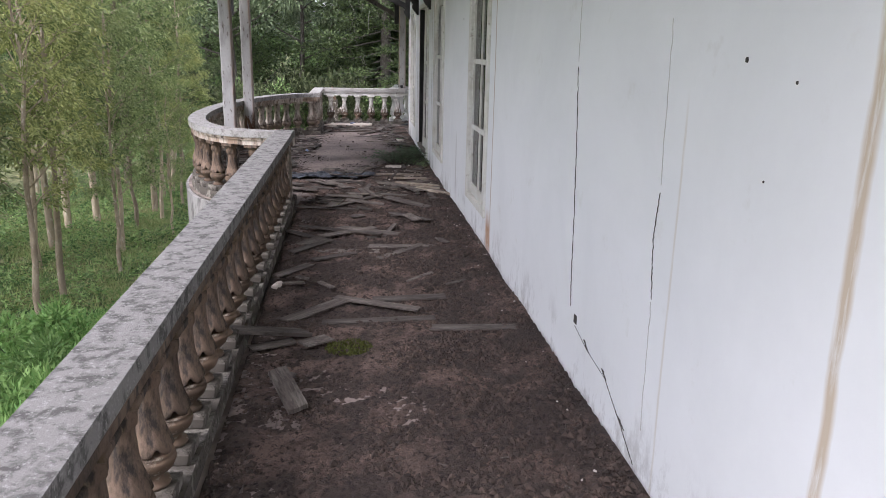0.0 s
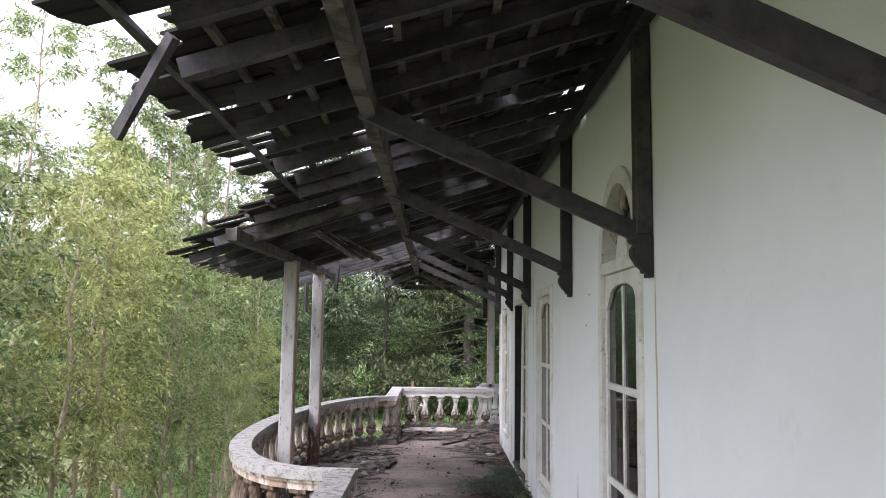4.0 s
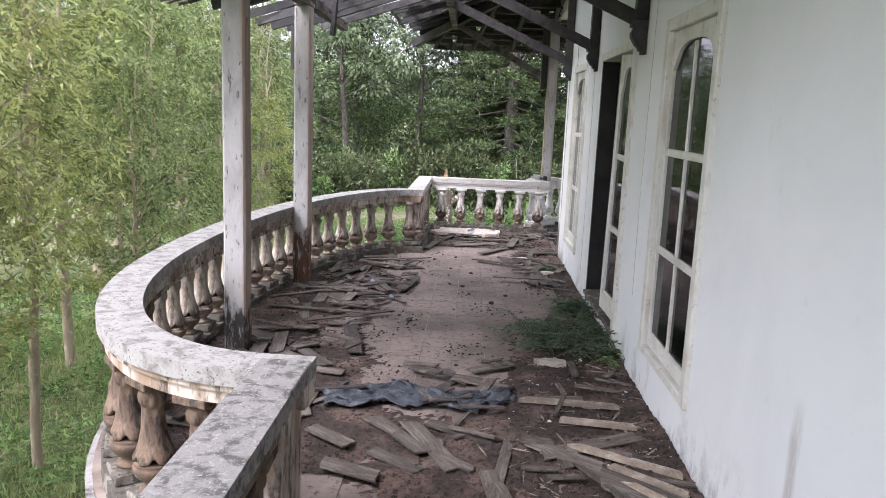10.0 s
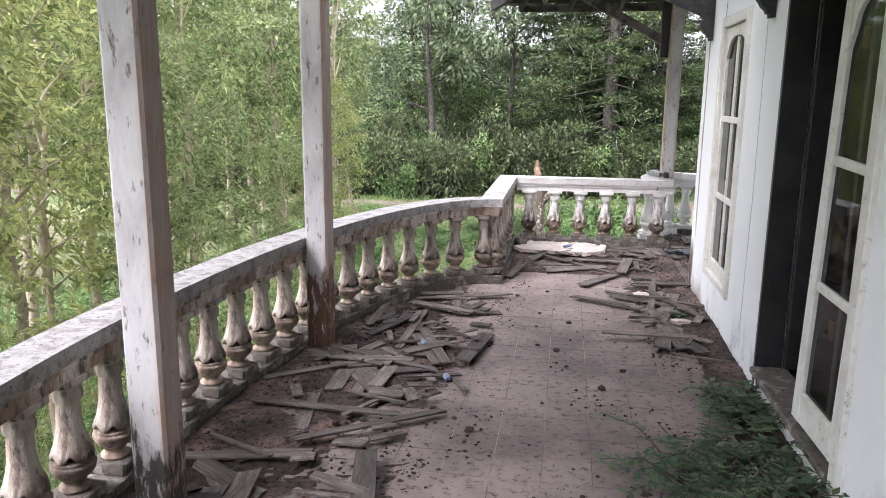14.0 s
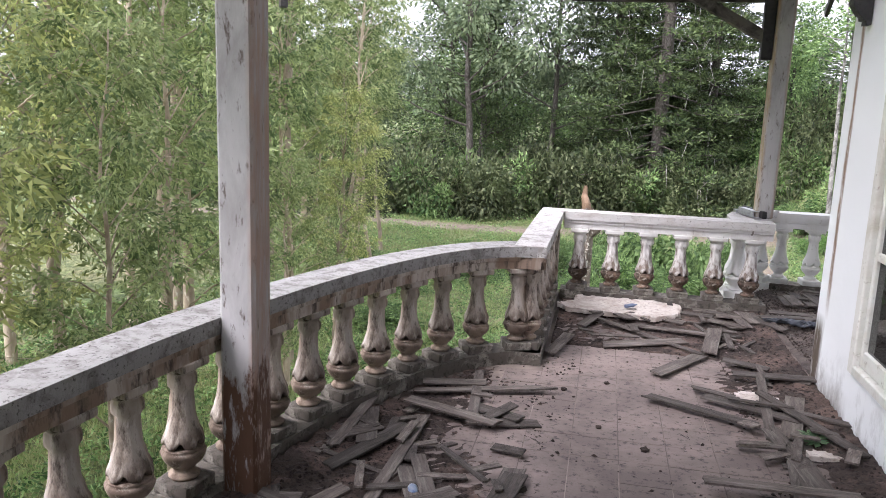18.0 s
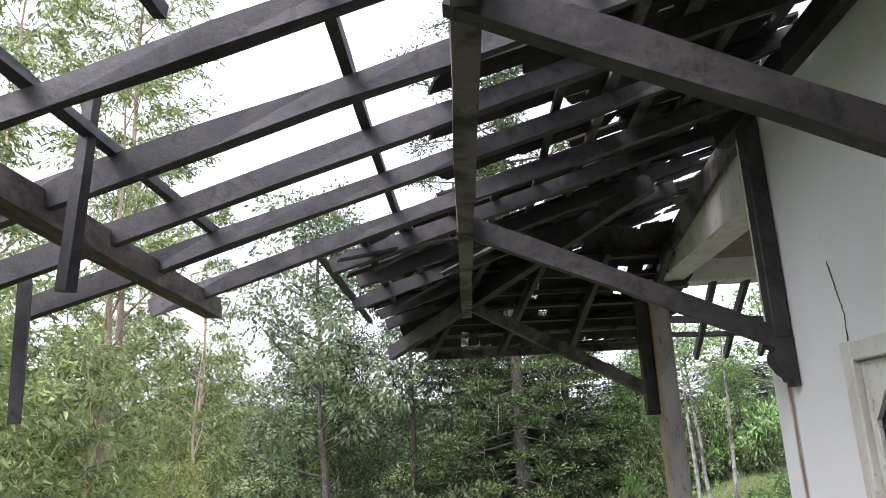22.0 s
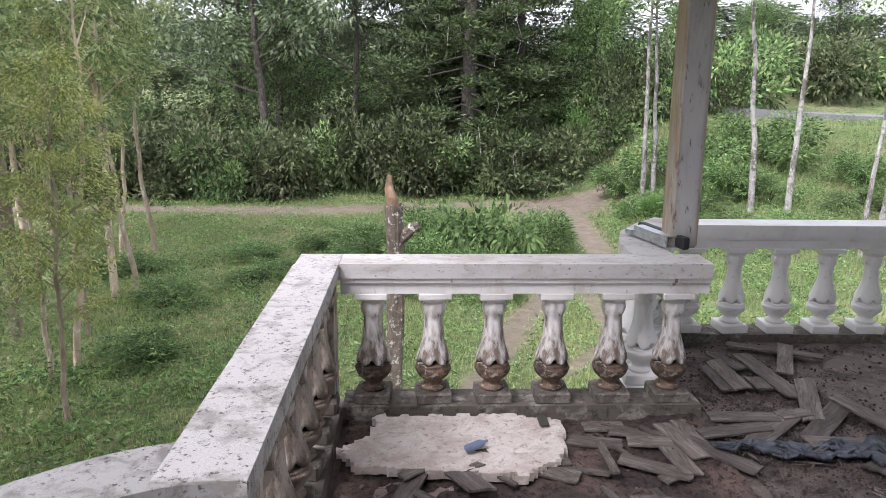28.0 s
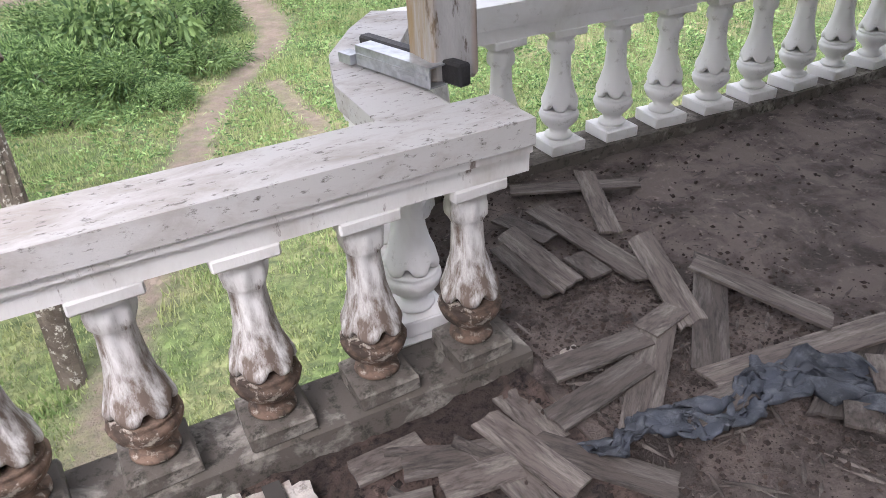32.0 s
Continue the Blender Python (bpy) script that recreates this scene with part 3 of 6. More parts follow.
def build_wall():
    bm = bmesh.new()
    x0, x1, top = WALL, WALL + THICK, 3.55
    y = -4.0
    for o in (W1, W2, DOOR, W3):
        box(bm, x0, x1, y, o[0], -2.0, top)
        box(bm, x0, x1, o[0], o[1], -2.0, o[2])
        if o is not W1:
            box(bm, x0, x1, o[0], o[1], o[3], top)
        y = o[1]
    box(bm, x0, x1, y, END, -2.0, top)
    n = 24
    cut = [(W1[0] + (W1[1] - W1[0]) * k / n) for k in range(n + 1)]
    for a, b in zip(cut, cut[1:]):
        za, zb = (W1[3] + ARCH_H * math.sqrt(max(0, 1 - ((q - ARCH_Y) / ARCH_R) ** 2)) for q in (a, b))
        vs = [bm.verts.new((x, q, z)) for x in (x0, x1) for q, z in ((a, za), (b, zb), (b, top), (a, top))]
        for f in ((0, 1, 2, 3), (7, 6, 5, 4), (0, 4, 5, 1), (3, 2, 6, 7)):
            bm.faces.new([vs[i] for i in f])
    bmesh.ops.remove_doubles(bm, verts=bm.verts, dist=0.0005)
    bmesh.ops.recalc_face_normals(bm, faces=bm.faces)
    return bm


tagged(part("wall_west", build_wall(), M_wall), "white painted house wall with cracks and brown run stains", "wall", kind="structure")
bm = boxed(WALL + THICK, 9.0, END - THICK, END, -2.0, 3.55)
tagged(part("wall_north", bm, M_wall), "white painted front wall of the house", "wall", kind="structure")
# added shell closing the unseen rooms; their shade is put into M_dark's colour
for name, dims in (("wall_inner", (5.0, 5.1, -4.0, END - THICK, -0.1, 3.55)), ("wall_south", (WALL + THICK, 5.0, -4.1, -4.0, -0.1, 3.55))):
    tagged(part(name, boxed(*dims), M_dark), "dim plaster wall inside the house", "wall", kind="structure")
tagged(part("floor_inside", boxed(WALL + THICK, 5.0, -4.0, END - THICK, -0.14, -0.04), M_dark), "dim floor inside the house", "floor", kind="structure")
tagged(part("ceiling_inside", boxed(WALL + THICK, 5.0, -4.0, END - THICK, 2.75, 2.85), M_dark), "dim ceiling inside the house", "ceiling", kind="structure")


# ---- windows ----
def arc_panel(bm, x0, x1, y0, y1, z_low, z_side, rise, top, n=14):
    """A head rail whose lower edge is a shouldered arch."""
    cut = [y0 + (y1 - y0) * k / n for k in range(n + 1)]
    mid, half = (y0 + y1) / 2, (y1 - y0) / 2

    def low(q):
        u = abs(q - mid) / half
        return z_low if u > 0.86 else z_low + rise * math.sqrt(max(0.0, 1 - (u / 0.86) ** 2.4)) + 0.035
    for a, b in zip(cut, cut[1:]):
        vs = [bm.verts.new((x, q, z)) for x in (x0, x1) for q, z in ((a, low(a)), (b, low(b)), (b, top), (a, top))]
        for f in ((0, 1, 2, 3), (7, 6, 5, 4), (0, 4, 5, 1), (3, 2, 6, 7)):
            bm.faces.new([vs[i] for i in f])
    bmesh.ops.recalc_face_normals(bm, faces=bm.faces)


def window(name, o, label):
    y0, y1, z0, z1 = o
    w = tagged(new(name), label, "window", kind="structure")
    xf, xb, fw = WALL - 0.022, WALL + 0.1, 0.05
    bm = bmesh.new()
    box(bm, xf, xb, y0 - 0.02, y0 + fw, z0 - 0.02, z1 + 0.012, bev=0.006)
    part("frame_jamb", bm, M_trim, w)
    part("frame_jamb", boxed(xf, xb, y1 - fw, y1 + 0.02, z0 - 0.02, z1 + 0.012, bev=0.006), M_trim, w)
    part("frame_head", boxed(xf + 0.002, xb, y0 + fw, y1 - fw, z1 - 0.06, z1 + 0.01, bev=0.005), M_trim, w)
    part("frame_sill", boxed(xf + 0.002, xb, y0 + fw, y1 - fw, z0 - 0.018, z0 + 0.03, bev=0.005), M_trim, w)
    a, b, c, d = y0 + fw + 0.004, y1 - fw - 0.004, z0 + 0.034, z1 - 0.064
    xs, xt = WALL + 0.005, WALL + 0.045
    sash = new("sash")
    sash.parent = w
    st = 0.036
    part("stile", boxed(xs, xt, a, a + st, c, d, bev=0.004), M_trim, sash)
    part("stile", boxed(xs, xt, b - st, b, c, d, bev=0.004), M_trim, sash)
    part("bottom_rail", boxed(xs + 0.002, xt, a + st, b - st, c, c + 0.08, bev=0.004), M_trim, sash)
    m1, m2 = 1.4, 0.87
    for z in (m1, m2):
        part("glazing_bar", boxed(xs + 0.004, xt - 0.004, a + st, b - st, z - 0.02, z + 0.02, bev=0.004), M_trim, sash)
    mid = (a + b) / 2
    for lo, hi in ((c + 0.08, m2 - 0.02), (m2 + 0.02, m1 - 0.02), (m1 + 0.02, d - 0.075)):
        part("glazing_bar", boxed(xs + 0.006, xt - 0.006, mid - 0.014, mid + 0.014, lo, hi, bev=0.003), M_trim, sash)
        for p, q in ((a + st, mid - 0.014), (mid + 0.014, b - st)):
            ob = part("pane", boxed(xs + 0.018, xs + 0.022, p, q, lo, hi if hi < 1.5 else d - 0.05), M_glass, sash)
            ob.visible_shadow = False
    bm = bmesh.new()
    arc_panel(bm, xs + 0.001, xt - 0.001, a + st, b - st, d - 0.2, d, 0.1, d)
    part("arched_head_rail", bm, M_trim, sash)
    return w


w1 = window("window_1", W1, "tall white casement window of six dark panes under an arched fanlight")
window("window_2", W2, "tall white casement window of six dark panes, paint peeling")
window("window_3", W3, "tall white casement window of six dark panes near the corner")
# fanlight: arched rim, baluster spokes and an inner half round
bm = bmesh.new()
rim = [(ARCH_R * math.cos(math.pi * k / 24), W1[3] + 0.012 + (ARCH_H) * math.sin(math.pi * k / 24)) for k in range(25)]
inner = [(0.82 * y, W1[3] + 0.012 + 0.82 * (z - W1[3] - 0.012)) for y, z in rim]
for k in range(24):
    vs = [bm.verts.new((x, ARCH_Y + y, z)) for x in (WALL - 0.02, WALL + 0.08) for y, z in (rim[k], rim[k + 1], inner[k + 1], inner[k])]
    for f in ((0, 1, 2, 3), (7, 6, 5, 4), (0, 4, 5, 1), (3, 2, 6, 7)):
        bm.faces.new([vs[i] for i in f])
bmesh.ops.recalc_face_normals(bm, faces=bm.faces)
part("fanlight_rim", bm, M_trim, w1)
for ang in (35, 90, 145):
    bm = bmesh.new()
    lathe(bm, ((0.014, 0.13), (0.024, 0.155), (0.013, 0.175), (0.026, 0.2), (0.014, 0.225), (0.03, 0.26), (0.022, 0.3), (0.028, 0.34), (0.016, 0.4)), 10)
    bmesh.ops.transform(bm, verts=bm.verts, matrix=Matrix.Translation((WALL + 0.03, ARCH_Y, W1[3] + 0.02)) @ pose(0, 0, 0, ang - 90, 0, 0))
    part("fanlight_spoke", bm, M_cement, w1, smooth=True)
bm = bmesh.new()
half = [(0.12 * math.cos(math.pi * k / 12), W1[3] + 0.012 + 0.16 * math.sin(math.pi * k / 12)) for k in range(13)]
lo = [bm.verts.new((WALL + 0.01, ARCH_Y + y, z)) for y, z in half]
hi = [bm.verts.new((WALL + 0.05, ARCH_Y + y, z)) for y, z in half]
bm.faces.new(lo)
bm.faces.new(hi[::-1])
for k in range(13):
    bm.faces.new((lo[k], lo[(k + 1) % 13], hi[(k + 1) % 13], hi[k]))
bmesh.ops.recalc_face_normals(bm, faces=bm.faces)
part("fanlight_half_round", bm, M_trim, w1)

# ---- door ----
door = tagged(new("door_1"), "open white doorway with a glazed leaf swung inwards and ajar", "door", kind="structure")
y0, y1, z0, z1 = DOOR
xf, xb = WALL - 0.022, WALL + 0.13
part("frame_jamb", boxed(xf, xb, y0 - 0.02, y0 + 0.06, 0.0, z1 + 0.012, bev=0.005), M_trim, door)
part("dark_jamb", boxed(WALL - 0.004, xb, y1 - 0.03, y1 + 0.004, 0.0, z1 + 0.012, bev=0.003), M_black, door, "black painted jamb with chipped paint")
part("dark_leaf", boxed(WALL + 0.135, WALL + 0.75, y1 - 0.07, y1 - 0.03, 0.14, z1 - 0.06, bev=0.004), M_black, door, "black painted leaf folded back inside")
part("frame_head", boxed(xf + 0.002, xb, y0 + 0.06, y1 - 0.03, z1 - 0.05, z1 + 0.01, bev=0.005), M_trim, door)
part("threshold", boxed(WALL - 0.03, WALL + THICK, y0 + 0.06, y1 - 0.03, 0.1, 0.135, bev=0.006), M_plinth, door)


def door_leaf(width, tall, mat_):
    leaf = new("leaf")
    part("stile", boxed(0, 0.04, 0, 0.075, 0, tall, bev=0.004), mat_, leaf)
    part("stile", boxed(0, 0.04, width - 0.075, width, 0, tall, bev=0.004), mat_, leaf)
    part("bottom_rail", boxed(0.002, 0.038, 0.075, width - 0.075, 0, 0.14, bev=0.004), mat_, leaf)
    for z in (0.62, 1.14):
        part("glazing_bar", boxed(0.004, 0.036, 0.075, width - 0.075, z - 0.02, z + 0.02, bev=0.004), mat_, leaf)
    bm = bmesh.new()
    arc_panel(bm, 0.002, 0.038, 0.075, width - 0.075, tall - 0.27, tall, 0.15, tall)
    part("arched_head_rail", bm, mat_, leaf)
    for lo, hi in ((0.14, 0.6), (0.64, 1.12), (1.16, tall - 0.06)):
        ob = part("pane", boxed(0.018, 0.022, 0.075, width - 0.075, lo, hi), M_glass, leaf)
        ob.visible_shadow = False
    return leaf


leaf = door_leaf(0.46, 1.84, M_trim)
leaf.parent = door
leaf.matrix_basis = pose(WALL + 0.012, y0 + 0.1, 0.15, 3.0, 0, 4)
leaf2 = door_leaf(0.52, 1.86, M_trim)
leaf2.parent = door
leaf2.matrix_basis = pose(WALL + 0.14, y0 + 0.6, 0.14, 0, 0, -88)
for z in (0.5, 1.75):
    part("hinge", boxed(WALL + 0.13, WALL + 0.139, y0 + 0.59, y0 + 0.66, z, z + 0.09, bev=0.003), M_brass, door, "yellow brass hinge")

# ---- brackets ----
def bracket(y, foot):
    """Wall post with a scrolled foot and a brace up to the purlin."""
    t = tagged(new("roof_bracket"), "dark timber wall post with scrolled foot and slanting brace", "bracket", "brackets along the wall")
    t.location = (WALL, y, 0)
    part("post", boxed(-0.08, -0.004, -0.038, 0.038, foot + 0.2, 3.26, bev=0.006), M_timber, t)
    bm = bmesh.new()
    prof = [(-0.08, 0.2), (-0.104, 0.19), (-0.104, 0.165), (-0.084, 0.155), (-0.1, 0.128), (-0.098, 0.098), (-0.082, 0.075), (-0.07, 0.055), (-0.05, 0.04), (-0.045, 0.022), (-0.03, 0.02), (-0.03, 0.0), (-0.004, 0.0), (-0.004, 0.2)]
    a = [bm.verts.new((x, -0.036, foot + z)) for x, z in prof]
    b = [bm.verts.new((x, 0.036, foot + z)) for x, z in prof]
    bm.faces.new(a)
    bm.faces.new(b[::-1])
    for k in range(len(prof)):
        bm.faces.new((a[k], a[(k + 1) % len(prof)], b[(k + 1) % len(prof)], b[k]))
    bmesh.ops.recalc_face_normals(bm, faces=bm.faces)
    part("scrolled_foot", bm, M_timber, t)
    timber("brace", (-0.07, 0, foot + 0.21), (-1.36, 0, 2.74), 0.055, 0.085, M_timber, t, wear=0.004)
    for z in (foot + 0.45, foot + 0.8):
        part("bolt", boxed(-0.05, -0.03, 0.038, 0.062, z, z + 0.02, bev=0.003), M_timber, t)
    return t


brk = bracket(1.55, 1.96)
for y in (3.73, 5.77, 7.82, 10.2, 12.0, 13.75):
    copy_thing(brk, pose(WALL, y, 0))

# ---- columns ----
def column(name, x, y, z0, z1, s, label, stain):
    """A square shaft with a stained foot."""
    t = tagged(new(name), label, "column", "balcony columns")
    t.location = (x, y, z0)
    part("shaft", boxed(-s / 2, s / 2, -s / 2, s / 2, 0, z1 - z0 - 0.03, bev=0.012), stain or M_column, t)
    part("cap_block", boxed(-s / 2 - 0.004, s / 2 + 0.004, -s / 2 - 0.004, s / 2 + 0.004, z1 - z0 - 0.03, z1 - z0, bev=0.004), M_raw, t, "grey timber pad")
    return t


column("column", -1.64, 9.98, -0.01, 2.42, 0.138, "square peeling white column with mouldy foot", M_column_mould)
column("column", -1.66, 11.9, -0.01, 2.42, 0.138, "square peeling white column with rust brown foot", M_column_rust)
column("column", 0.832, 15.81, RAIL_Z, 2.9, 0.132, "square peeling white corner column standing on the rail", M_column_ochre)

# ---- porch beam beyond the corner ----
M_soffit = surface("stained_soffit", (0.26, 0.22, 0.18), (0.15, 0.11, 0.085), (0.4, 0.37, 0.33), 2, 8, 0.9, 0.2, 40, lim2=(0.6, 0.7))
t = tagged(new("porch_beam"), "white concrete beam from the corner column to the house", "beam", kind="structure")
part("beam_side", boxed(0.86, 1.04, END + 0.004, 16.05, 2.84, 3.12, bev=0.01), M_white, t)
part("beam_front", boxed(1.04, 9.0, 15.85, 16.03, 2.84, 3.1, bev=0.01), M_clean, t)
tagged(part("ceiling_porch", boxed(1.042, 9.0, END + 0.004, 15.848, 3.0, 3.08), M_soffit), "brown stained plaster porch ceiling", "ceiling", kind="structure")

# ---- balustrades ----
B_LOW = ((0.05, 0.046), (0.056, 0.052), (0.054, 0.06), (0.04, 0.066), (0.036, 0.074), (0.045, 0.086), (0.062, 0.1), (0.072, 0.112), (0.078, 0.126), (0.08, 0.134), (0.077, 0.142), (0.07, 0.146), (0.0735, 0.15), (0.071, 0.156), (0.06, 0.16), (0.048, 0.162))
B_UP = ((0.05, 0.158), (0.07, 0.16), (0.073, 0.168), (0.071, 0.178), (0.066, 0.192), (0.06, 0.208), (0.0545, 0.226), (0.05, 0.246), (0.046, 0.27), (0.043, 0.3), (0.041, 0.33), (0.0405, 0.35),
        (0.043, 0.356), (0.047, 0.366), (0.0495, 0.378), (0.05, 0.39), (0.047, 0.4), (0.043, 0.406), (0.05, 0.411), (0.056, 0.418), (0.06, 0.427))


def leafed(r_, z, a):
    """Long lapping leaves round the foot of the shaft, shallow flutes above them and a ring of small eggs under the cap."""
    petal = abs(math.cos(3 * a))
    rib = max(0.0, 1 - 6 * abs(petal - 0.35))
    if z < 0.25:
        u = max(0.0, 1 - (z - 0.16) / 0.09)
        return r_ * (1 + 0.13 * (petal - 0.6) * u + 0.1 * rib), z + 0.034 * (1 - petal) ** 2 * u
    if z < 0.355:
        return r_ * (1 - 0.13 * abs(math.sin(3 * a)) ** 3 + 0.06 * rib), z
    if 0.36 < z < 0.405:
        return r_ * (1 + 0.09 * math.cos(7 * a)), z
    return r_, z


def baluster_meshes(tag, up, low, pad):
    r = random.Random(tag)
    bm = lathe(bmesh.new(), B_LOW, 22)
    for v in bm.verts:
        v.co *= 1 + 0.05 * noise.noise(v.co * 30)
    a = finish("baluster_bulb_" + tag, bm, low, True)
    bm = bmesh.new()
    n, rings = 42, []
    for r_, z in B_UP:
        ring = []
        for k in range(n):
            q = 2 * math.pi * k / n
            rr, zz = leafed(r_, z, q)
            ring.append(bm.verts.new((rr * math.cos(q), rr * math.sin(q), zz)))
        rings.append(ring)
    for p, q in zip(rings, rings[1:]):
        for k in range(n):
            bm.faces.new((p[k], p[(k + 1) % n], q[(k + 1) % n], q[k]))
    for v in bm.verts:
        v.co.xy *= 1 + 0.05 * noise.noise(v.co * 40)
    for f in bm.faces:
        f.smooth = True
    box(bm, -0.07, 0.07, -0.07, 0.07, 0.425, 0.452, bev=0.004)
    b = finish("baluster_shaft_" + tag, bm, up)
    bm = boxed(-0.078, 0.078, -0.078, 0.078, 0.0, 0.047, bev=0.006)
    for v in bm.verts:
        v.co += Vector((r.uniform(-0.004, 0.004), r.uniform(-0.004, 0.004), r.uniform(-0.004, 0.0)))
    c = finish("baluster_pad_" + tag, bm, pad)
    return a, b, c


OLD = baluster_meshes("old", M_cement_foot, M_urn, M_plinth)
DIRTY = baluster_meshes("dirty", M_dirty, M_grime, M_plinth)
FAR = baluster_meshes("far", M_white_foot, M_bulb, M_plinth)
NEW = baluster_meshes("new", M_clean, M_clean, M_clean)


def baluster(parent, x, y, z, turn, kit, tall=1.0):
    up = part("baluster", kit[1], None, parent)
    up.matrix_basis = Matrix.Translation((x, y, z)) @ pose(0, 0, 0, 0, 0, math.degrees(turn) + random.uniform(-6, 6)) @ Matrix.Diagonal((1, 1, tall, 1))
    for name, me in (("bulb", kit[0]), ("foot_pad", kit[2])):
        part(name, me, None, up)


def balustrade(name, label, path, z0, top, step, kit, cap_mat, side_mat, plinth_mat, half=0.092, plinth=0.075, worn=0, worn_kit=None):
    """Moulded coping, plinth and balusters along a plan path."""
    t = tagged(new(name), label, "balustrade", "balcony balustrades")
    cap = bmesh.new()
    sweep(cap, path, ((-half, top), (half, top), (half, top - 0.062), (-half, top - 0.062)))
    part("coping", cap, cap_mat, t, "weathered coping")
    b = bmesh.new()
    sweep(b, path, ((-half + 0.012, top - 0.062), (half - 0.012, top - 0.062), (half - 0.012, top - 0.085), (half - 0.026, top - 0.09), (half - 0.026, top - 0.135), (-half + 0.026, top - 0.135), (-half + 0.026, top - 0.09), (-half + 0.012, top - 0.085)))
    part("rail_moulding", b, side_mat, t)
    p = bmesh.new()
    sweep(p, path, ((-half, z0 + plinth), (half, z0 + plinth), (half + 0.004, z0 - 0.03), (-half - 0.004, z0 - 0.03)))
    part("plinth", p, plinth_mat, t, "dark mossy plinth")
    tall = (top - 0.135 - z0 - plinth) / 0.452
    for k, (q, h) in enumerate(evenly(path, step)):
        baluster(t, q.x, q.y, z0 + plinth, h, worn_kit if k < worn else kit, tall)
    return t


near = [(-0.806, -4.0 + 0.4 * k) for k in range(29)] + [(-0.806, 7.5)]
balustrade("balustrade", "long straight stained concrete balustrade along the walkway", near, 0, RAIL_Z, 0.262, DIRTY, M_coping, M_dirty, M_plinth)
curve = [bay(k / 60) for k in range(1, 60)]
balustrade("balustrade", "curved stained concrete balustrade round the bay", [(-0.716, 7.797), (-0.8, 7.8)] + curve + [(-0.8, 13.82), (-0.716, 13.825)], 0, RAIL_Z - 0.004, 0.262, OLD, M_worn, M_cement, M_plinth, worn=8, worn_kit=DIRTY)
balustrade("balustrade", "short stained concrete balustrade returning from the bay", [(-0.806, 13.73), (-0.806, 14.7), (-0.806, 15.44)], 0, RAIL_Z, 0.262, OLD, M_pale, M_cement, M_plinth)
balustrade("balustrade", "straight white balustrade with brown baluster feet", [(-0.71, 15.535), (0.1, 15.535), (0.86, 15.535)], 0, RAIL_Z, 0.262, FAR, M_cap, M_white, M_plinth)
balustrade("balustrade", "short white balustrade turning out at the corner column", [(0.66, 15.63), (0.67, 15.9), (0.74, 16.13), (0.88, 16.34), (1.02, 16.5)], 0, RAIL_Z - 0.004, 0.2, NEW, M_cap, M_clean, M_clean)
front = [(1.02 + 0.3 * k, 16.47 + 0.0006 * (k - 8) ** 2) for k in range(24)]
balustrade("balustrade", "cleaner white balustrade along the front terrace", front, 0, 0.69, 0.262, NEW, M_clean, M_clean, M_plinth, plinth=0.06)
# end piers of the rails
for x0, x1, y0, y1, lab in ((-0.895, -0.717, 7.5, 7.83, "pier where walkway rail meets the bay"), (-0.895, -0.71, 15.44, 15.625, "corner pier of the balustrade")):
    t = tagged(new("rail_pier"), "stained concrete " + lab, "pier", "rail piers")
    part("pier_cap", boxed(x0, x1, y0, y1, RAIL_Z - 0.062, RAIL_Z + 0.001, bev=0.004), M_coping if y0 < 9 else M_pale, t)
    part("pier_body", boxed(x0 + 0.03, x1 - 0.03, y0 + 0.02, y1 - 0.02, -0.012, RAIL_Z - 0.062, bev=0.004), M_cement, t)

# ---- roof ----
def roof_z(x):
    return 2.99 + 0.315 * x


def eave(y):
    """How far out the rafters reach at y."""
    if y < 7.4:
        return -1.3
    if y < 8.8:
        return -1.3 - (y - 7.4) * 0.83
    if y < 11.6:
        return -2.46
    if y < 13.3:
        return -2.2
    if y < 13.8:
        return -1.82
    return -1.15


roof = tagged(new("veranda_roof"), "ruined veranda roof of blackened rafters, battens and broken wooden shingles", "roof", kind="structure")
rng = random.Random(5)
for y0, y1 in ((-4.0, 3.4), (3.404, 9.6), (9.604, 16.0)):
    timber("purlin", (-0.5, y0, roof_z(-0.5) - 0.09), (-0.5, y1, roof_z(-0.5) - 0.09), 0.07, 0.11, M_greyed if y0 > 3 else M_timber, roof, wear=0.006, rng=rng)
timber("wall_plate", (0.76, -4.0, roof_z(0.76) - 0.06), (0.76, END, roof_z(0.76) - 0.06), 0.06, 0.1, M_timber, roof, wear=0.004, rng=rng)
timber("eave_beam", (-1.66, 7.73, 2.375), (-1.66, 12.19, 2.45), 0.08, 0.09, M_greyed, roof, wear=0.004, rng=rng)
ys = [-3.8 + 0.42 * k for k in range(37)] + [11.55, 12.02, 12.43, 12.8, 13.2, 13.7, 14.05, 14.48, 14.95, 15.5, 15.95]
for k, y in enumerate(ys):
    out = eave(y) + (0.2 if y < 11.6 else 0.0) + rng.uniform(-0.05, 0.1)
    timber("rafter", (0.8, y, roof_z(0.8) + 0.013), (out, y + rng.uniform(-0.03, 0.03), roof_z(out) + 0.013), 0.042, 0.07, M_timber, roof, wear=0.007, rng=rng)
# battens along the roof; the paler M_greyed ones carry lit undersides in their colour
bx = 0.7
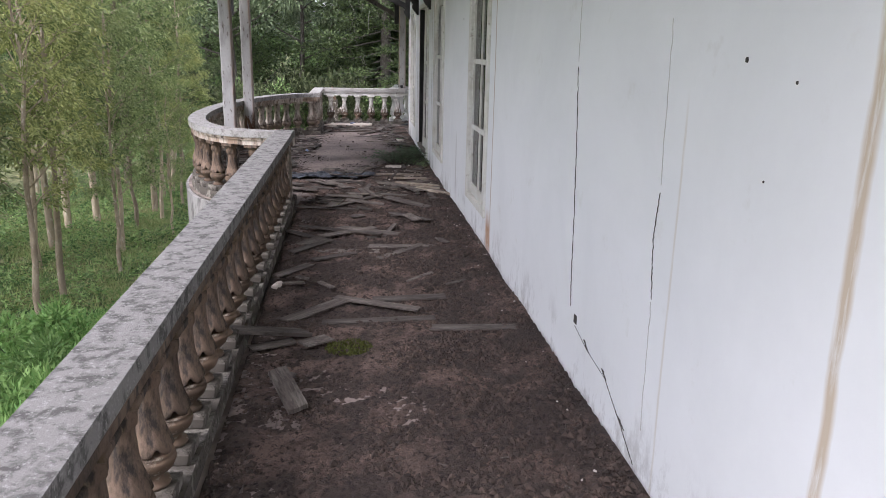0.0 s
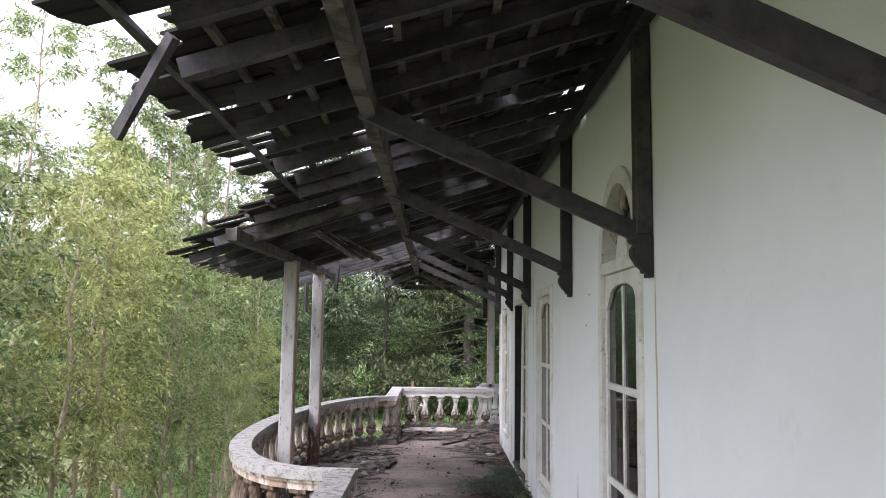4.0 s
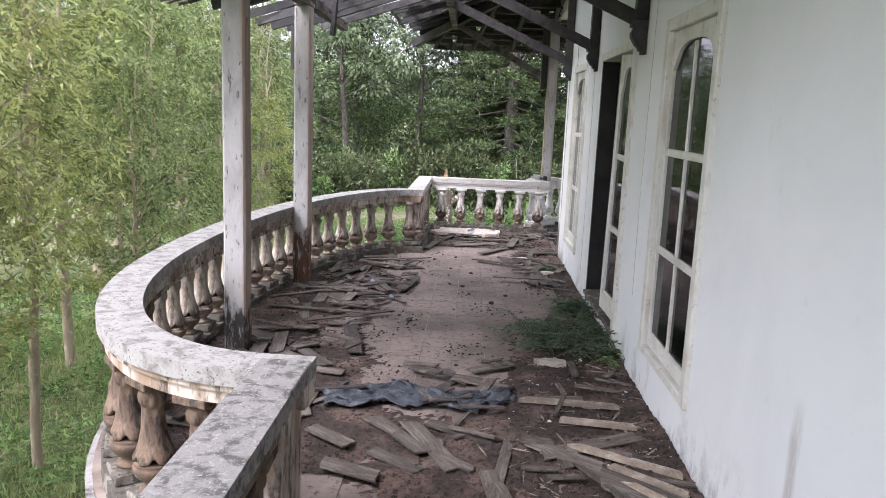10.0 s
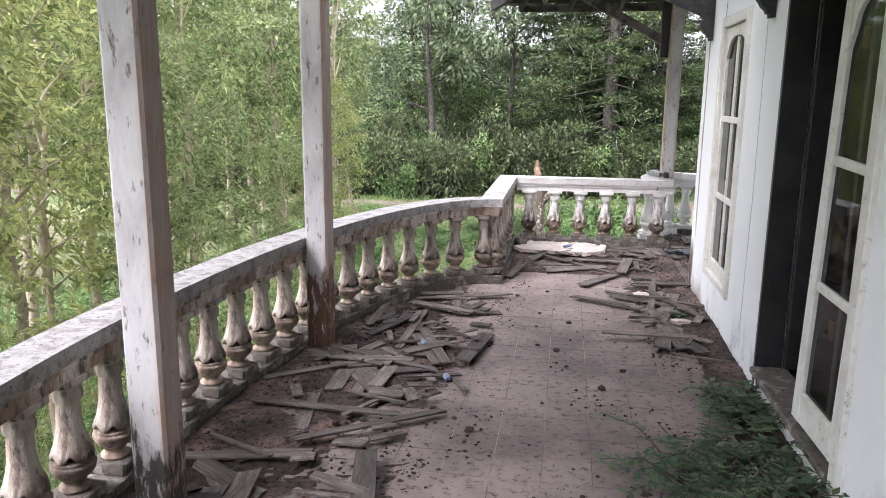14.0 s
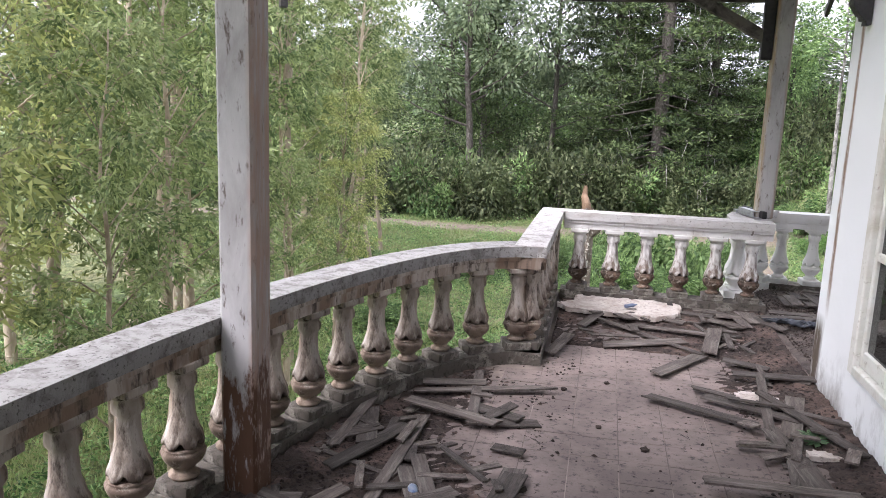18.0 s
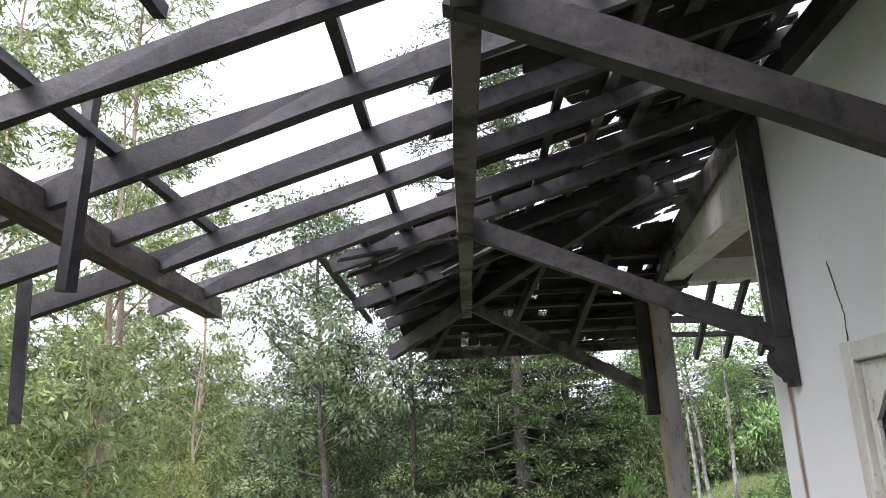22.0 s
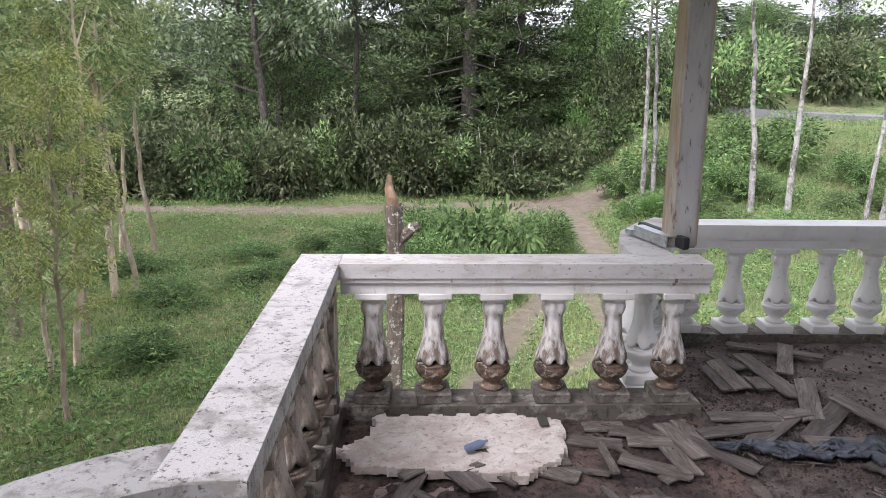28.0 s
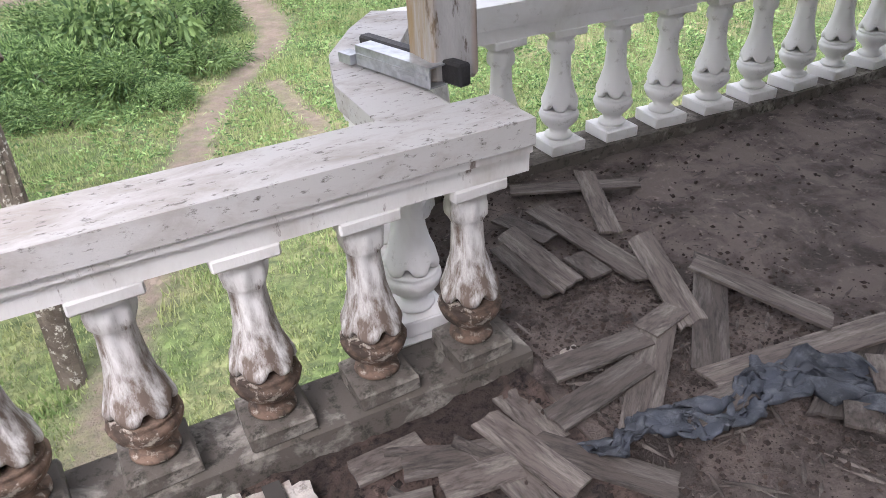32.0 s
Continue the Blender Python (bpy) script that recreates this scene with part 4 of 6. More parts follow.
while bx > -2.35:
    runs = []
    if bx > -1.25:
        runs.append((-4.0, 10.6 if bx < -0.15 else 16.0))
        if bx < -0.15:
            runs.append((13.7, 15.9))
    elif bx > -2.35:
        runs.append((7.5 + (-bx - 1.25) / 0.83, 11.7))
    for a, b in runs:
        a += rng.uniform(0, 0.25)
        timber("batten", (bx, a, roof_z(bx) + 0.068), (bx, b, roof_z(bx) + 0.068), 0.035, 0.022, M_greyed if rng.random() < 0.6 else M_timber, roof, wear=0.004, rng=rng)
    bx -= 0.21

for x, y0, y1 in ((-0.8, 11.6, 14.6), (-1.44, 11.7, 13.3), (-1.14, 11.0, 11.95)):
    timber("batten", (x - 0.02, y0, roof_z(x) + 0.068), (x, y1, roof_z(x) + 0.068), 0.03, 0.03, M_timber, roof, wear=0.004, rng=rng)

# shingles left on the roof: overlapping rows of split boards
def shingle_mesh(name, length, width, thick, seed, mat_):
    r = random.Random(seed)
    bm = bmesh.new()
    n = 5
    slant = r.uniform(-0.05, 0.05), r.uniform(-0.05, 0.05)
    lo, hi = [], []
    for k in range(n):
        x = width * (k / (n - 1) - 0.5)
        a, b = -length / 2 + slant[0] * k / 4 + r.uniform(0, 0.012), length / 2 - slant[1] * k / 4 - r.uniform(0, 0.014)
        lo.append([bm.verts.new((x, a, 0)), bm.verts.new((x, b, 0))])
        hi.append([bm.verts.new((x, a, thick)), bm.verts.new((x, b, thick))])
    for k in range(n - 1):
        bm.faces.new((hi[k][0], hi[k + 1][0], hi[k + 1][1], hi[k][1]))
        bm.faces.new((lo[k][1], lo[k + 1][1], lo[k + 1][0], lo[k][0]))
        bm.faces.new((lo[k][0], lo[k + 1][0], hi[k + 1][0], hi[k][0]))
        bm.faces.new((hi[k][1], hi[k + 1][1], lo[k + 1][1], lo[k][1]))
    bm.faces.new((lo[0][1], lo[0][0], hi[0][0], hi[0][1]))
    bm.faces.new((lo[-1][0], lo[-1][1], hi[-1][1], hi[-1][0]))
    bmesh.ops.recalc_face_normals(bm, faces=bm.faces)
    return finish(name, bm, mat_)


LOOSE = [shingle_mesh("loose_shingle", 0.6, w, 0.012, 90 + k, M_shingle) for k, w in enumerate((0.07, 0.09))]
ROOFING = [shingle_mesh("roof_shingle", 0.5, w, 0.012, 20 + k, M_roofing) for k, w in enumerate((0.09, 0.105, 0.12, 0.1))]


def kept(x, y):
    """How much of the shingle cover is left at a place."""
    if y < 9.5:
        gap = noise.noise(Vector((x * 1.6, y * 8.0, 3.0)))
        if x < -0.3 and gap > 0.36:
            return 0.3
        if 7.05 < y < 7.35 and x < -0.5:
            return 0.45
        return 0.95 if x > -1.0 else 0.86
    if x > 0.1:
        return 0.35 if y > 12.2 and noise.noise(Vector((x * 0.8, y * 9.0, 4.0))) > 0.22 else 0.9
    if y > 14.1:
        streak = noise.noise(Vector((x * 0.7, y * 9.0, 1.0)))
        return (0.25 if streak > 0.1 else 0.85) if x > -0.55 else (0.15 if streak > -0.05 else 0.7)
    if y < 11.5:
        return 0.9 if x < -1.1 else (0.7 if x < -0.3 else 0.9)
    if x > -0.45 and y > 12.3:
        return 0.45 if noise.noise(Vector((x * 0.6, y * 8.0, 6.0))) < 0.1 else 0.1
    return 0.0


count = 0
slope = math.degrees(math.atan(0.315))
y = 0.8
while y < 16.1:
    x = 0.78 if y < 13.9 else 1.32
    while x - 0.3 > eave(y) - 0.12:
        if rng.random() < kept(x, y):
            pale = 9.3 < y < 11.6 and x < 0.1 and rng.random() < 0.75
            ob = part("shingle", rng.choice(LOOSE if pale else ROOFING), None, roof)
            ob.matrix_basis = pose(x - 0.05 + rng.uniform(-0.05, 0.05), y + rng.uniform(-0.016, 0.016), roof_z(x - 0.05) + 0.096 + rng.uniform(0, 0.014), -slope + rng.uniform(0.4, 2.4), rng.uniform(-3, 3), 90 + rng.uniform(-4, 4))
            count += 1
        x -= 0.27
    y += 0.098
# hip over the corner: thin rafters, level slats with gaps, shingles broken away
for k in range(4):
    x = -0.8 + 0.55 * k
    timber("rafter", (x, 16.55, 2.5), (x * 0.7 + 0.2, 15.2, 2.5 + 1.35 * 0.33), 0.04, 0.07, M_timber, roof, wear=0.006, rng=rng)
for k in range(7):
    y = 16.56 - 0.2 * k
    z = 2.545 + 0.33 * (16.55 - y)
    timber("batten", (-1.0 + 0.12 * k, y, z), (1.05, y + rng.uniform(-0.02, 0.02), z + rng.uniform(-0.015, 0.015)), 0.06, 0.022, M_greyed if k < 2 else M_timber, roof, wear=0.006, rng=rng)
timber("fascia", (-0.82, 16.57, 2.5), (0.98, 16.57, 2.5), 0.03, 0.075, M_greyed, roof, wear=0.006, rng=rng)
timber("hip_rafter", (-1.1, 16.5, 2.52), (0.5, 14.4, 3.1), 0.06, 0.1, M_timber, roof, wear=0.005, rng=rng)
for k in range(24):
    for j in range(5):
        if rng.random() < 0.1:
            continue
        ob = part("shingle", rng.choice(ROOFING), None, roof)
        ob.matrix_basis = pose(-0.95 + 0.085 * k, 16.42 - 0.27 * j, 2.63 + 0.09 * j, -17 + rng.uniform(-2, 2), 0, rng.uniform(-7, 7))
# bare battens and rafter ends beyond the corner column
for za, zb, w in ((2.68, 2.6, 0.05), (2.555, 2.51, 0.035)):
    timber("batten", (0.98, 16.5, za), (2.6, 16.5, zb), 0.03, w, M_timber, roof, wear=0.005, rng=rng)
for x in (1.28, 1.52, 1.8, 2.1, 2.4):
    timber("rafter", (x + 0.06, 16.75, 2.4), (x, 15.9, 2.86), 0.035, 0.06, M_timber, roof, wear=0.006, rng=rng)
timber("verge_board", (0.84, 16.25, 2.88), (0.84, END + 0.02, 3.19), 0.03, 0.13, M_greyed, roof, "brown verge board above the porch beam", wear=0.006, rng=rng)
# splintered ends and slipped slats between the purlin and the corner
for k in range(26):
    y = rng.uniform(13.9, 16.2)
    x = rng.uniform(-1.15, 0.1)
    d = rng.uniform(0.25, 0.6)
    timber("slipped_slat", (x, y, roof_z(x) + 0.02 + rng.uniform(-0.05, 0.06)), (x + d, y + rng.uniform(-0.16, 0.16), roof_z(x + d) + 0.02 + rng.uniform(-0.06, 0.06)), 0.05, 0.012, M_greyed if k % 3 == 0 else M_timber, roof, wear=0.006, rng=rng)
t = tagged(new("corner_brace"), "dark timber brace from the corner column up to the roof", "brace")
part("column_post", boxed(0.68, 0.762, 15.77, 15.86, 1.93, 2.86, bev=0.006), M_timber, t)
timber("brace", (0.7, 15.81, 2.1), (-0.46, 15.7, 2.72), 0.055, 0.08, M_greyed, t, wear=0.004, rng=rng)
# grey rafter over the first column, and a slipped bundle of pale shingles
timber("rafter", (-0.5, 8.25, roof_z(-0.5) - 0.06), (-1.72, 8.27, roof_z(-1.72) - 0.06), 0.05, 0.08, M_greyed, roof, "bare rafter", wear=0.006, rng=rng)
for k in range(11):
    d = 0.045 * k
    timber("loose_shingle", (-1.3 + d * 0.5, 9.15 + d, 2.58 + 0.012 * (k % 3)), (-0.98 + d * 0.5 + rng.uniform(-0.05, 0.05), 9.62 + d + rng.uniform(-0.05, 0.05), 2.4 + 0.014 * (k % 4)), 0.06, 0.012, M_raw if k % 4 == 1 else M_shingle, roof, "slipped pale brown shingle", wear=0.006, rng=rng)
# broken and hanging pieces
for p, q, w, h, mt, lab in (((-1.66, 13.9, 2.445), (-1.66, 12.2, 2.46), 0.07, 0.085, M_shingle, "broken grey eave timber end"),
                            ((-2.0, 13.0, 2.4), (-2.01, 13.02, 1.93), 0.035, 0.1, M_timber, "charred board hanging down"),
                            ((-1.1, 4.84, 2.71), (-1.33, 4.96, 2.38), 0.035, 0.05, M_timber, "broken batten hanging from the eave"),
                            ((-1.45, 12.3, 2.72), (-1.5, 12.33, 2.2), 0.03, 0.035, M_timber, "loose strut hanging from the eave")):
    timber("hanging_timber", p, q, w, h, mt, roof, lab, wear=0.006, rng=rng)

# ---- fallen boards ----
PLANKS = [shingle_mesh("fallen_board", l, w, 0.009, 60 + k, M_shingle) for k, (l, w) in enumerate(((0.5, 0.075), (0.62, 0.066), (0.42, 0.09), (0.75, 0.052), (0.36, 0.08), (0.9, 0.048), (0.55, 0.095)))]


def board(x, y, turn, which, z=0.012, tip=0.0, lean=0.0):
    ob = tagged(new("fallen_board", PLANKS[which % len(PLANKS)]), "grey weathered wooden roof board fallen on the floor", "board", "fallen boards")
    ob.matrix_basis = pose(x, y, z, tip, lean, turn)
    return ob


rng = random.Random(11)


def inside(x, y, m=0.1):
    if x > WALL - m:
        return False
    if x > -0.68 + m * 0.3:
        return y < 15.4 - min(m, 0.0) * 1.2
    for k in range(60):
        (xa, ya), (xb, yb) = bay(k / 60), bay((k + 1) / 60)
        if min(ya, yb) <= y <= max(ya, yb):
            return x > max(xa, xb) + 0.12 + m
    return False


def scatter(n, x0, x1, y0, y1, lean_to=None, spread=90):
    done = 0
    for _ in range(n * 5):
        x, y = rng.uniform(x0, x1), rng.uniform(y0, y1)
        if not inside(x, y, 0.2):
            continue
        turn = rng.uniform(-90, 90) if lean_to is None else rng.gauss(lean_to, spread)
        board(x, y, turn, rng.randrange(7), 0.014 + rng.uniform(0, 0.03), rng.uniform(-2.5, 2.5), rng.uniform(-4, 4))
        done += 1
        if done == n:
            return


WALKWAY = ((-0.02, 4.39, 0.64, -88), (0.49, 4.22, 0.47, -94), (0.18, 4.77, 0.46, -85), (-0.03, 4.65, 0.57, -120), (-0.39, 4.58, 0.46, -46), (0.2, 5.85, 0.51, -44), (0.64, 5.95, 0.65, -16), (-0.02, 6.52, 0.52, -117), (-0.45, 6.22, 0.43, -33), (-0.47, 6.04, 0.48, -35), (-0.22, 5.9, 0.52, -100), (-0.29, 5.73, 0.37, -60), (-0.56, 5.42, 0.37, -37), (-0.57, 4.09, 0.25, -65), (-0.48, 3.65, 0.12, -22), (0.58, 8.3, 0.44, -114), (-0.17, 7.67, 0.65, -42), (-0.36, 4.09, 0.16, -59), (0.7, 5.73, 0.47, -178))
STEP = ((-0.41, 8.71, 0.74, -133), (-0.33, 8.68, 0.51, -153), (-0.05, 8.31, 0.33, -172), (0.57, 8.38, 0.47, -129), (0.65, 8.55, 0.42, -154), (0.44, 8.79, 0.56, -61), (0.25, 9.37, 0.48, -82), (-0.2, 8.87, 0.38, -118), (-0.68, 8.4, 0.29, -112), (-0.81, 8.71, 0.29, -128), (0.26, 8.67, 0.43, -129), (-0.08, 8.08, 0.34, -115), (-0.48, 8.53, 0.32, -128), (-0.1, 9.55, 0.35, 69), (0.24, 8.08, 0.35, -115), (-0.02, 9.84, 0.33, -58))
BAY = ((-1.54, 11.71, 0.7, -108), (-1.24, 11.82, 0.46, -79), (-1.0, 11.96, 0.58, -157), (-0.72, 12.02, 0.54, -9), (-1.51, 12.42, 0.37, -4), (-1.32, 12.37, 0.52, -24), (-1.39, 12.55, 0.4, 15), (-0.08, 14.34, 0.56, -66), (0.1, 13.97, 0.54, -32), (0.35, 14.49, 0.55, -11), (0.14, 13.23, 0.57, -117), (0.46, 12.96, 0.33, -172), (0.52, 12.5, 0.6, -175), (0.61, 12.26, 0.27, -162), (-0.98, 13.18, 0.69, -70), (-0.84, 12.89, 0.28, -115), (-1.43, 13.13, 0.42, -8), (-1.12, 13.23, 0.36, -81), (0.49, 14.06, 0.28, -112), (-0.62, 14.15, 0.46, -12))
COLUMNS = ((-1.38, 11.78, 1.05, -112), (-0.98, 12.02, 0.73, -159), (-1.28, 11.52, 0.48, -148), (-1.18, 12.34, 0.82, -1), (-1.42, 12.47, 0.27, -47), (-0.71, 12.13, 0.41, -5), (-1.43, 10.93, 0.5, 10), (-1.89, 10.89, 0.39, -131), (-1.71, 10.85, 0.41, 4), (-1.53, 10.26, 0.44, -121), (-1.44, 10.09, 0.43, -143), (-1.23, 10.08, 0.19, -45), (-1.24, 9.86, 0.46, -129), (-1.12, 9.86, 0.35, -142), (-1.37, 9.89, 0.36, -17), (-1.71, 9.76, 0.51, -90), (-1.7, 11.42, 0.53, -180), (-1.38, 11.34, 0.3, 2), (-1.08, 11.2, 0.2, -96), (-1.47, 12.64, 0.67, 180))
CORNER = ((0.62, 15.08, 0.36, -174), (0.28, 15.21, 0.36, -100), (0.52, 14.98, 0.3, -123), (0.13, 14.96, 0.2, -114), (0.93, 15.26, 0.33, 99), (0.75, 15.29, 0.21, 5), (0.68, 15.19, 0.31, 14), (0.8, 15.08, 0.34, 37), (0.53, 15.26, 0.26, 73), (0.55, 15.18, 0.19, 82), (0.4, 15.34, 0.19, 92), (1.13, 15.08, 0.21, 89))
TERRACE = ((1.53, 16.05, 0.49, 154), (1.34, 15.86, 0.53, 5), (1.21, 16.03, 0.24, 17), (1.14, 15.86, 0.4, 179), (1.08, 15.81, 0.33, 179), (1.41, 15.58, 0.49, 158), (1.4, 15.37, 0.52, 136), (1.57, 15.34, 0.45, 12), (1.45, 15.11, 0.55, 81), (1.09, 15.26, 0.43, 132), (1.01, 15.37, 0.32, 89), (1.52, 15.01, 0.41, 114), (1.53, 16.19, 0.49, 65), (1.25, 15.4, 0.16, 104), (1.24, 15.72, 0.14, 3), (1.65, 15.08, 0.14, 70), (1.55, 14.94, 0.15, 138), (1.38, 14.88, 0.09, 131))
LENGTHS = (0.5, 0.62, 0.42, 0.75, 0.36, 0.9, 0.55)
for spots_ in (WALKWAY, STEP, BAY, COLUMNS, CORNER, TERRACE):
    for x, y, length, turn in spots_:
        k = min(range(7), key=lambda q: abs(LENGTHS[q] - length) + rng.uniform(0, 0.15))
        o = board(x, y, turn, k, (0.034 if x > 0.86 else 0.016) + rng.uniform(0, 0.022), rng.uniform(-1.5, 1.5), rng.uniform(-3, 3))
        o.scale = (1.0, length / LENGTHS[k], 1.0)
scatter(8, -0.6, 0.75, 5.9, 7.9, 70, 40)
scatter(5, -0.6, 0.7, 7.6, 8.9, 60, 40)
scatter(15, -1.75, -0.95, 8.2, 11.0)
scatter(10, -1.6, -0.9, 11.0, 13.5)
scatter(4, -0.5, 0.4, 14.5, 15.3)


def fragments(n, x0, x1, y0, y1):
    """Short broken ends of boards, lying at all angles."""
    done = 0
    for _ in range(n * 6):
        x, y = rng.uniform(x0, x1), rng.uniform(y0, y1)
        if not inside(x, y, 0.1):
            continue
        o = board(x, y, rng.uniform(-90, 90), rng.randrange(7), 0.012 + rng.uniform(0, 0.04), rng.uniform(-7, 7), rng.uniform(-8, 8))
        o.scale = (rng.uniform(0.35, 0.85), rng.uniform(0.2, 0.45), 1.0)
        done += 1
        if done == n:
            return


fragments(46, -1.75, -0.85, 8.6, 11.6)
fragments(34, -1.6, -0.7, 11.4, 13.4)
fragments(46, -0.5, 0.78, 7.6, 10.0)
fragments(16, 0.3, 0.78, 11.9, 13.9)
fragments(26, -0.5, 0.78, 14.2, 15.4)
fragments(16, -0.6, 0.7, 5.0, 8.0)
scatter(8, 0.35, 0.75, 12.0, 13.9)
# pale bare battens fallen beside the wall
PALE = [shingle_mesh("pale_batten", l, 0.045, 0.02, 170 + k, M_raw) for k, l in enumerate((0.55, 0.4))]
for k, (x, y, turn) in enumerate(((0.55, 8.62, 60), (0.62, 8.42, 48), (0.38, 9.28, 86), (0.5, 9.02, 82), (0.68, 8.2, 40))):
    ob = tagged(new("pale_batten", PALE[k % 2]), "pale bare wooden batten lying beside the wall", "batten", "pale battens")
    ob.matrix_basis = pose(x, y, 0.035, rng.uniform(-2, 2), rng.uniform(-3, 3), turn)
# short thick plank leaning on the plinth, and a split slab of bark
plank = shingle_mesh("split_plank", 0.4, 0.09, 0.02, 140, M_shingle)
for x, y, z, tip, lean, turn in ((-0.6, 4.14, 0.07, 0, -13, -65), (-0.45, 3.52, 0.03, 0, 8, 18)):
    ob = tagged(new("split_plank", plank), "short thick split plank lying beside the plinth", "plank", "split planks")
    ob.matrix_basis = pose(x, y, z, lean if turn < 0 else 2, tip, turn)

# ---- soil and small litter on the floor ----
def soil_cover(x, y):
    """Depth of the soil film: thick along the walkway, thin on the swept middle of the bay."""
    n = noise.noise(Vector((x * 1.3, y * 1.3, 0.3))) + 0.5 * noise.noise(Vector((x * 4.1, y * 4.1, 7.0)))
    n += 0.25 * noise.noise(Vector((x * 13, y * 13, 2.0)))
    if y < 7.6:
        d = 0.015 + 0.016 * (x + 0.3) + 0.024 * n
    elif y < 8.9:
        d = 0.017 + 0.024 * n
    elif y < 14.2:
        mid = -0.15 - 0.1 * max(0, y - 12)
        d = -0.02 + 0.045 * max(0, abs(x - mid) - 0.4) ** 0.9 + 0.02 * n
        w = max(ease((9.7 - y) / 0.8), ease((x + 0.15) / 0.5) * ease((10.7 - y) / 0.9))
        d += (0.017 + 0.024 * n - d) * w
    else:
        d = 0.012 + 0.018 * n
    if x > 0.62:
        d += 0.014
    return d


def build_soil(name, x0, x1, y0, y1, step, lab):
    nx, ny = int((x1 - x0) / step) + 1, int((y1 - y0) / step) + 1
    vs, fs = [], []
    for j in range(ny):
        for i in range(nx):
            x, y = x0 + (x1 - x0) * i / (nx - 1), y0 + (y1 - y0) * j / (ny - 1)
            d = soil_cover(x, y) if x < WALL and not (y > 15.6) else 0.012 + 0.01 * noise.noise(Vector((x * 3, y * 3, 0)))
            d += 0.011 * noise.noise(Vector((x * 24, y * 24, 5.0))) + 0.012 * noise.noise(Vector((x * 48, y * 48, 1.0)))
            vs.append((x, y, max(-0.014, min(0.05, d))))
    use = [inside(v[0], v[1], -0.04) or x0 > 0.5 for v in vs]
    for j in range(ny - 1):
        for i in range(nx - 1):
            f = (j * nx + i, j * nx + i + 1, (j + 1) * nx + i + 1, (j + 1) * nx + i)
            if all(use[k] for k in f) and max(vs[k][2] for k in f) > -0.012:
                fs.append(f)
    me = bpy.data.meshes.new(name)
    me.from_pydata(vs, [], fs)
    me.materials.append(M_soil)
    me.shade_smooth()
    tagged(new(name, me), lab, "soil", kind="stuff")
    return me


build_soil("soil", -0.69, 0.825, 1.6, 8.4, 0.0125, "damp dark soil and leaf mould lying over the walkway tiles")
build_soil("soil", -1.9, 0.825, 8.4, 15.446, 0.022, "patches of dark soil over the bay tiles")
build_soil("soil", 0.84, 6.0, END + 0.01, 16.4, 0.03, "trodden brown earth over the front terrace floor").materials[0] = M_dust

def litter(name, label, n, size, flat, seed, mat_, where, anywhere=False):
    """Crumbs or splinters strewn over the floor, each its own small solid."""
    r = random.Random(seed)
    vs, fs = [], []
    while n > 0:
        n -= 1
        x, y = where(r)
        if not anywhere and not inside(x, y, 0.03):
            continue
        s = size * (0.35 + 1.3 * r.random() ** 3)
        a, z = r.uniform(0, 6.283), max(0.0, soil_cover(x, y)) + s * 0.12
        l, w, h = (s * r.uniform(2, 6), s * 0.5, s * 0.25) if flat else (s, s * r.uniform(0.6, 1), s * r.uniform(0.4, 0.8))
        c, q = math.cos(a), math.sin(a)
        k = len(vs)
        for px, py, pz in ((l, 0, 0), (0, w, 0), (-l, 0, 0), (0, -w, 0), (r.uniform(-0.3, 0.3) * s, 0, h), (0, 0, -h)):
            px, py = px * r.uniform(0.7, 1.2), py * r.uniform(0.7, 1.2)
            vs.append((x + px * c - py * q, y + px * q + py * c, z + pz))
        for i in range(4):
            fs += [(k + i, k + (i + 1) % 4, k + 4), (k + (i + 1) % 4, k + i, k + 5)]
    me = bpy.data.meshes.new(name)
    me.from_pydata(vs, [], fs)
    me.materials.append(mat_)
    tagged(new(name, me), label, "litter", kind="stuff")


def on_walk(r):
    while True:
        x, y = r.uniform(-0.68, 0.82), 1.7 + 6.8 * r.random() ** 1.2
        if noise.noise(Vector((x * 4, y * 4, 8.0))) + 0.35 * x > r.uniform(-0.15, 0.4):
            return x, y


def on_bay(r):
    while True:
        x, y = r.uniform(-1.85, 0.82), r.uniform(8.3, 15.4)
        if noise.noise(Vector((x * 2.6, y * 2.6, 8.0))) + 0.6 * (abs(x + 0.2) - 0.5) > r.uniform(-0.05, 0.45):
            return x, y


litter("soil_crumbs", "dark crumbs of soil and leaf mould on the walkway", 15000, 0.0145, False, 1, M_clod, on_walk)
litter("soil_crumbs", "dark crumbs and leaf mould among the boards of the terrace", 5200, 0.0065, False, 12, M_clod, lambda r: (max(0.88, r.gauss(1.2, 0.26)), min(16.25, r.gauss(15.3, 0.36))), True)
litter("twigs", "thin dry twigs among the fallen boards of the terrace", 150, 0.011, True, 13, M_shingle, lambda r: (max(0.92, r.gauss(1.25, 0.24)), min(16.2, r.gauss(15.3, 0.34))), True)
litter("soil_crumbs", "dark crumbs of soil on the bay floor", 6500, 0.0095, False, 2, M_clod, on_bay)
litter("wood_splinters", "small grey wood splinters among the soil", 420, 0.008, True, 3, M_shingle, on_walk)
litter("wood_splinters", "small grey wood splinters on the bay floor", 700, 0.009, True, 4, M_shingle, on_bay)
litter("terrace_litter", "pebbles and crumbs on the trodden terrace floor", 2600, 0.0075, False, 6, M_clod, lambda r: (0.9 + 3.5 * r.random() ** 2, r.uniform(14.2, 16.35)), True)
litter("terrace_litter", "small wood splinters on the terrace floor", 700, 0.01, True, 7, M_shingle, lambda r: (0.9 + 2.2 * r.random() ** 2, r.uniform(14.3, 16.3)), True)
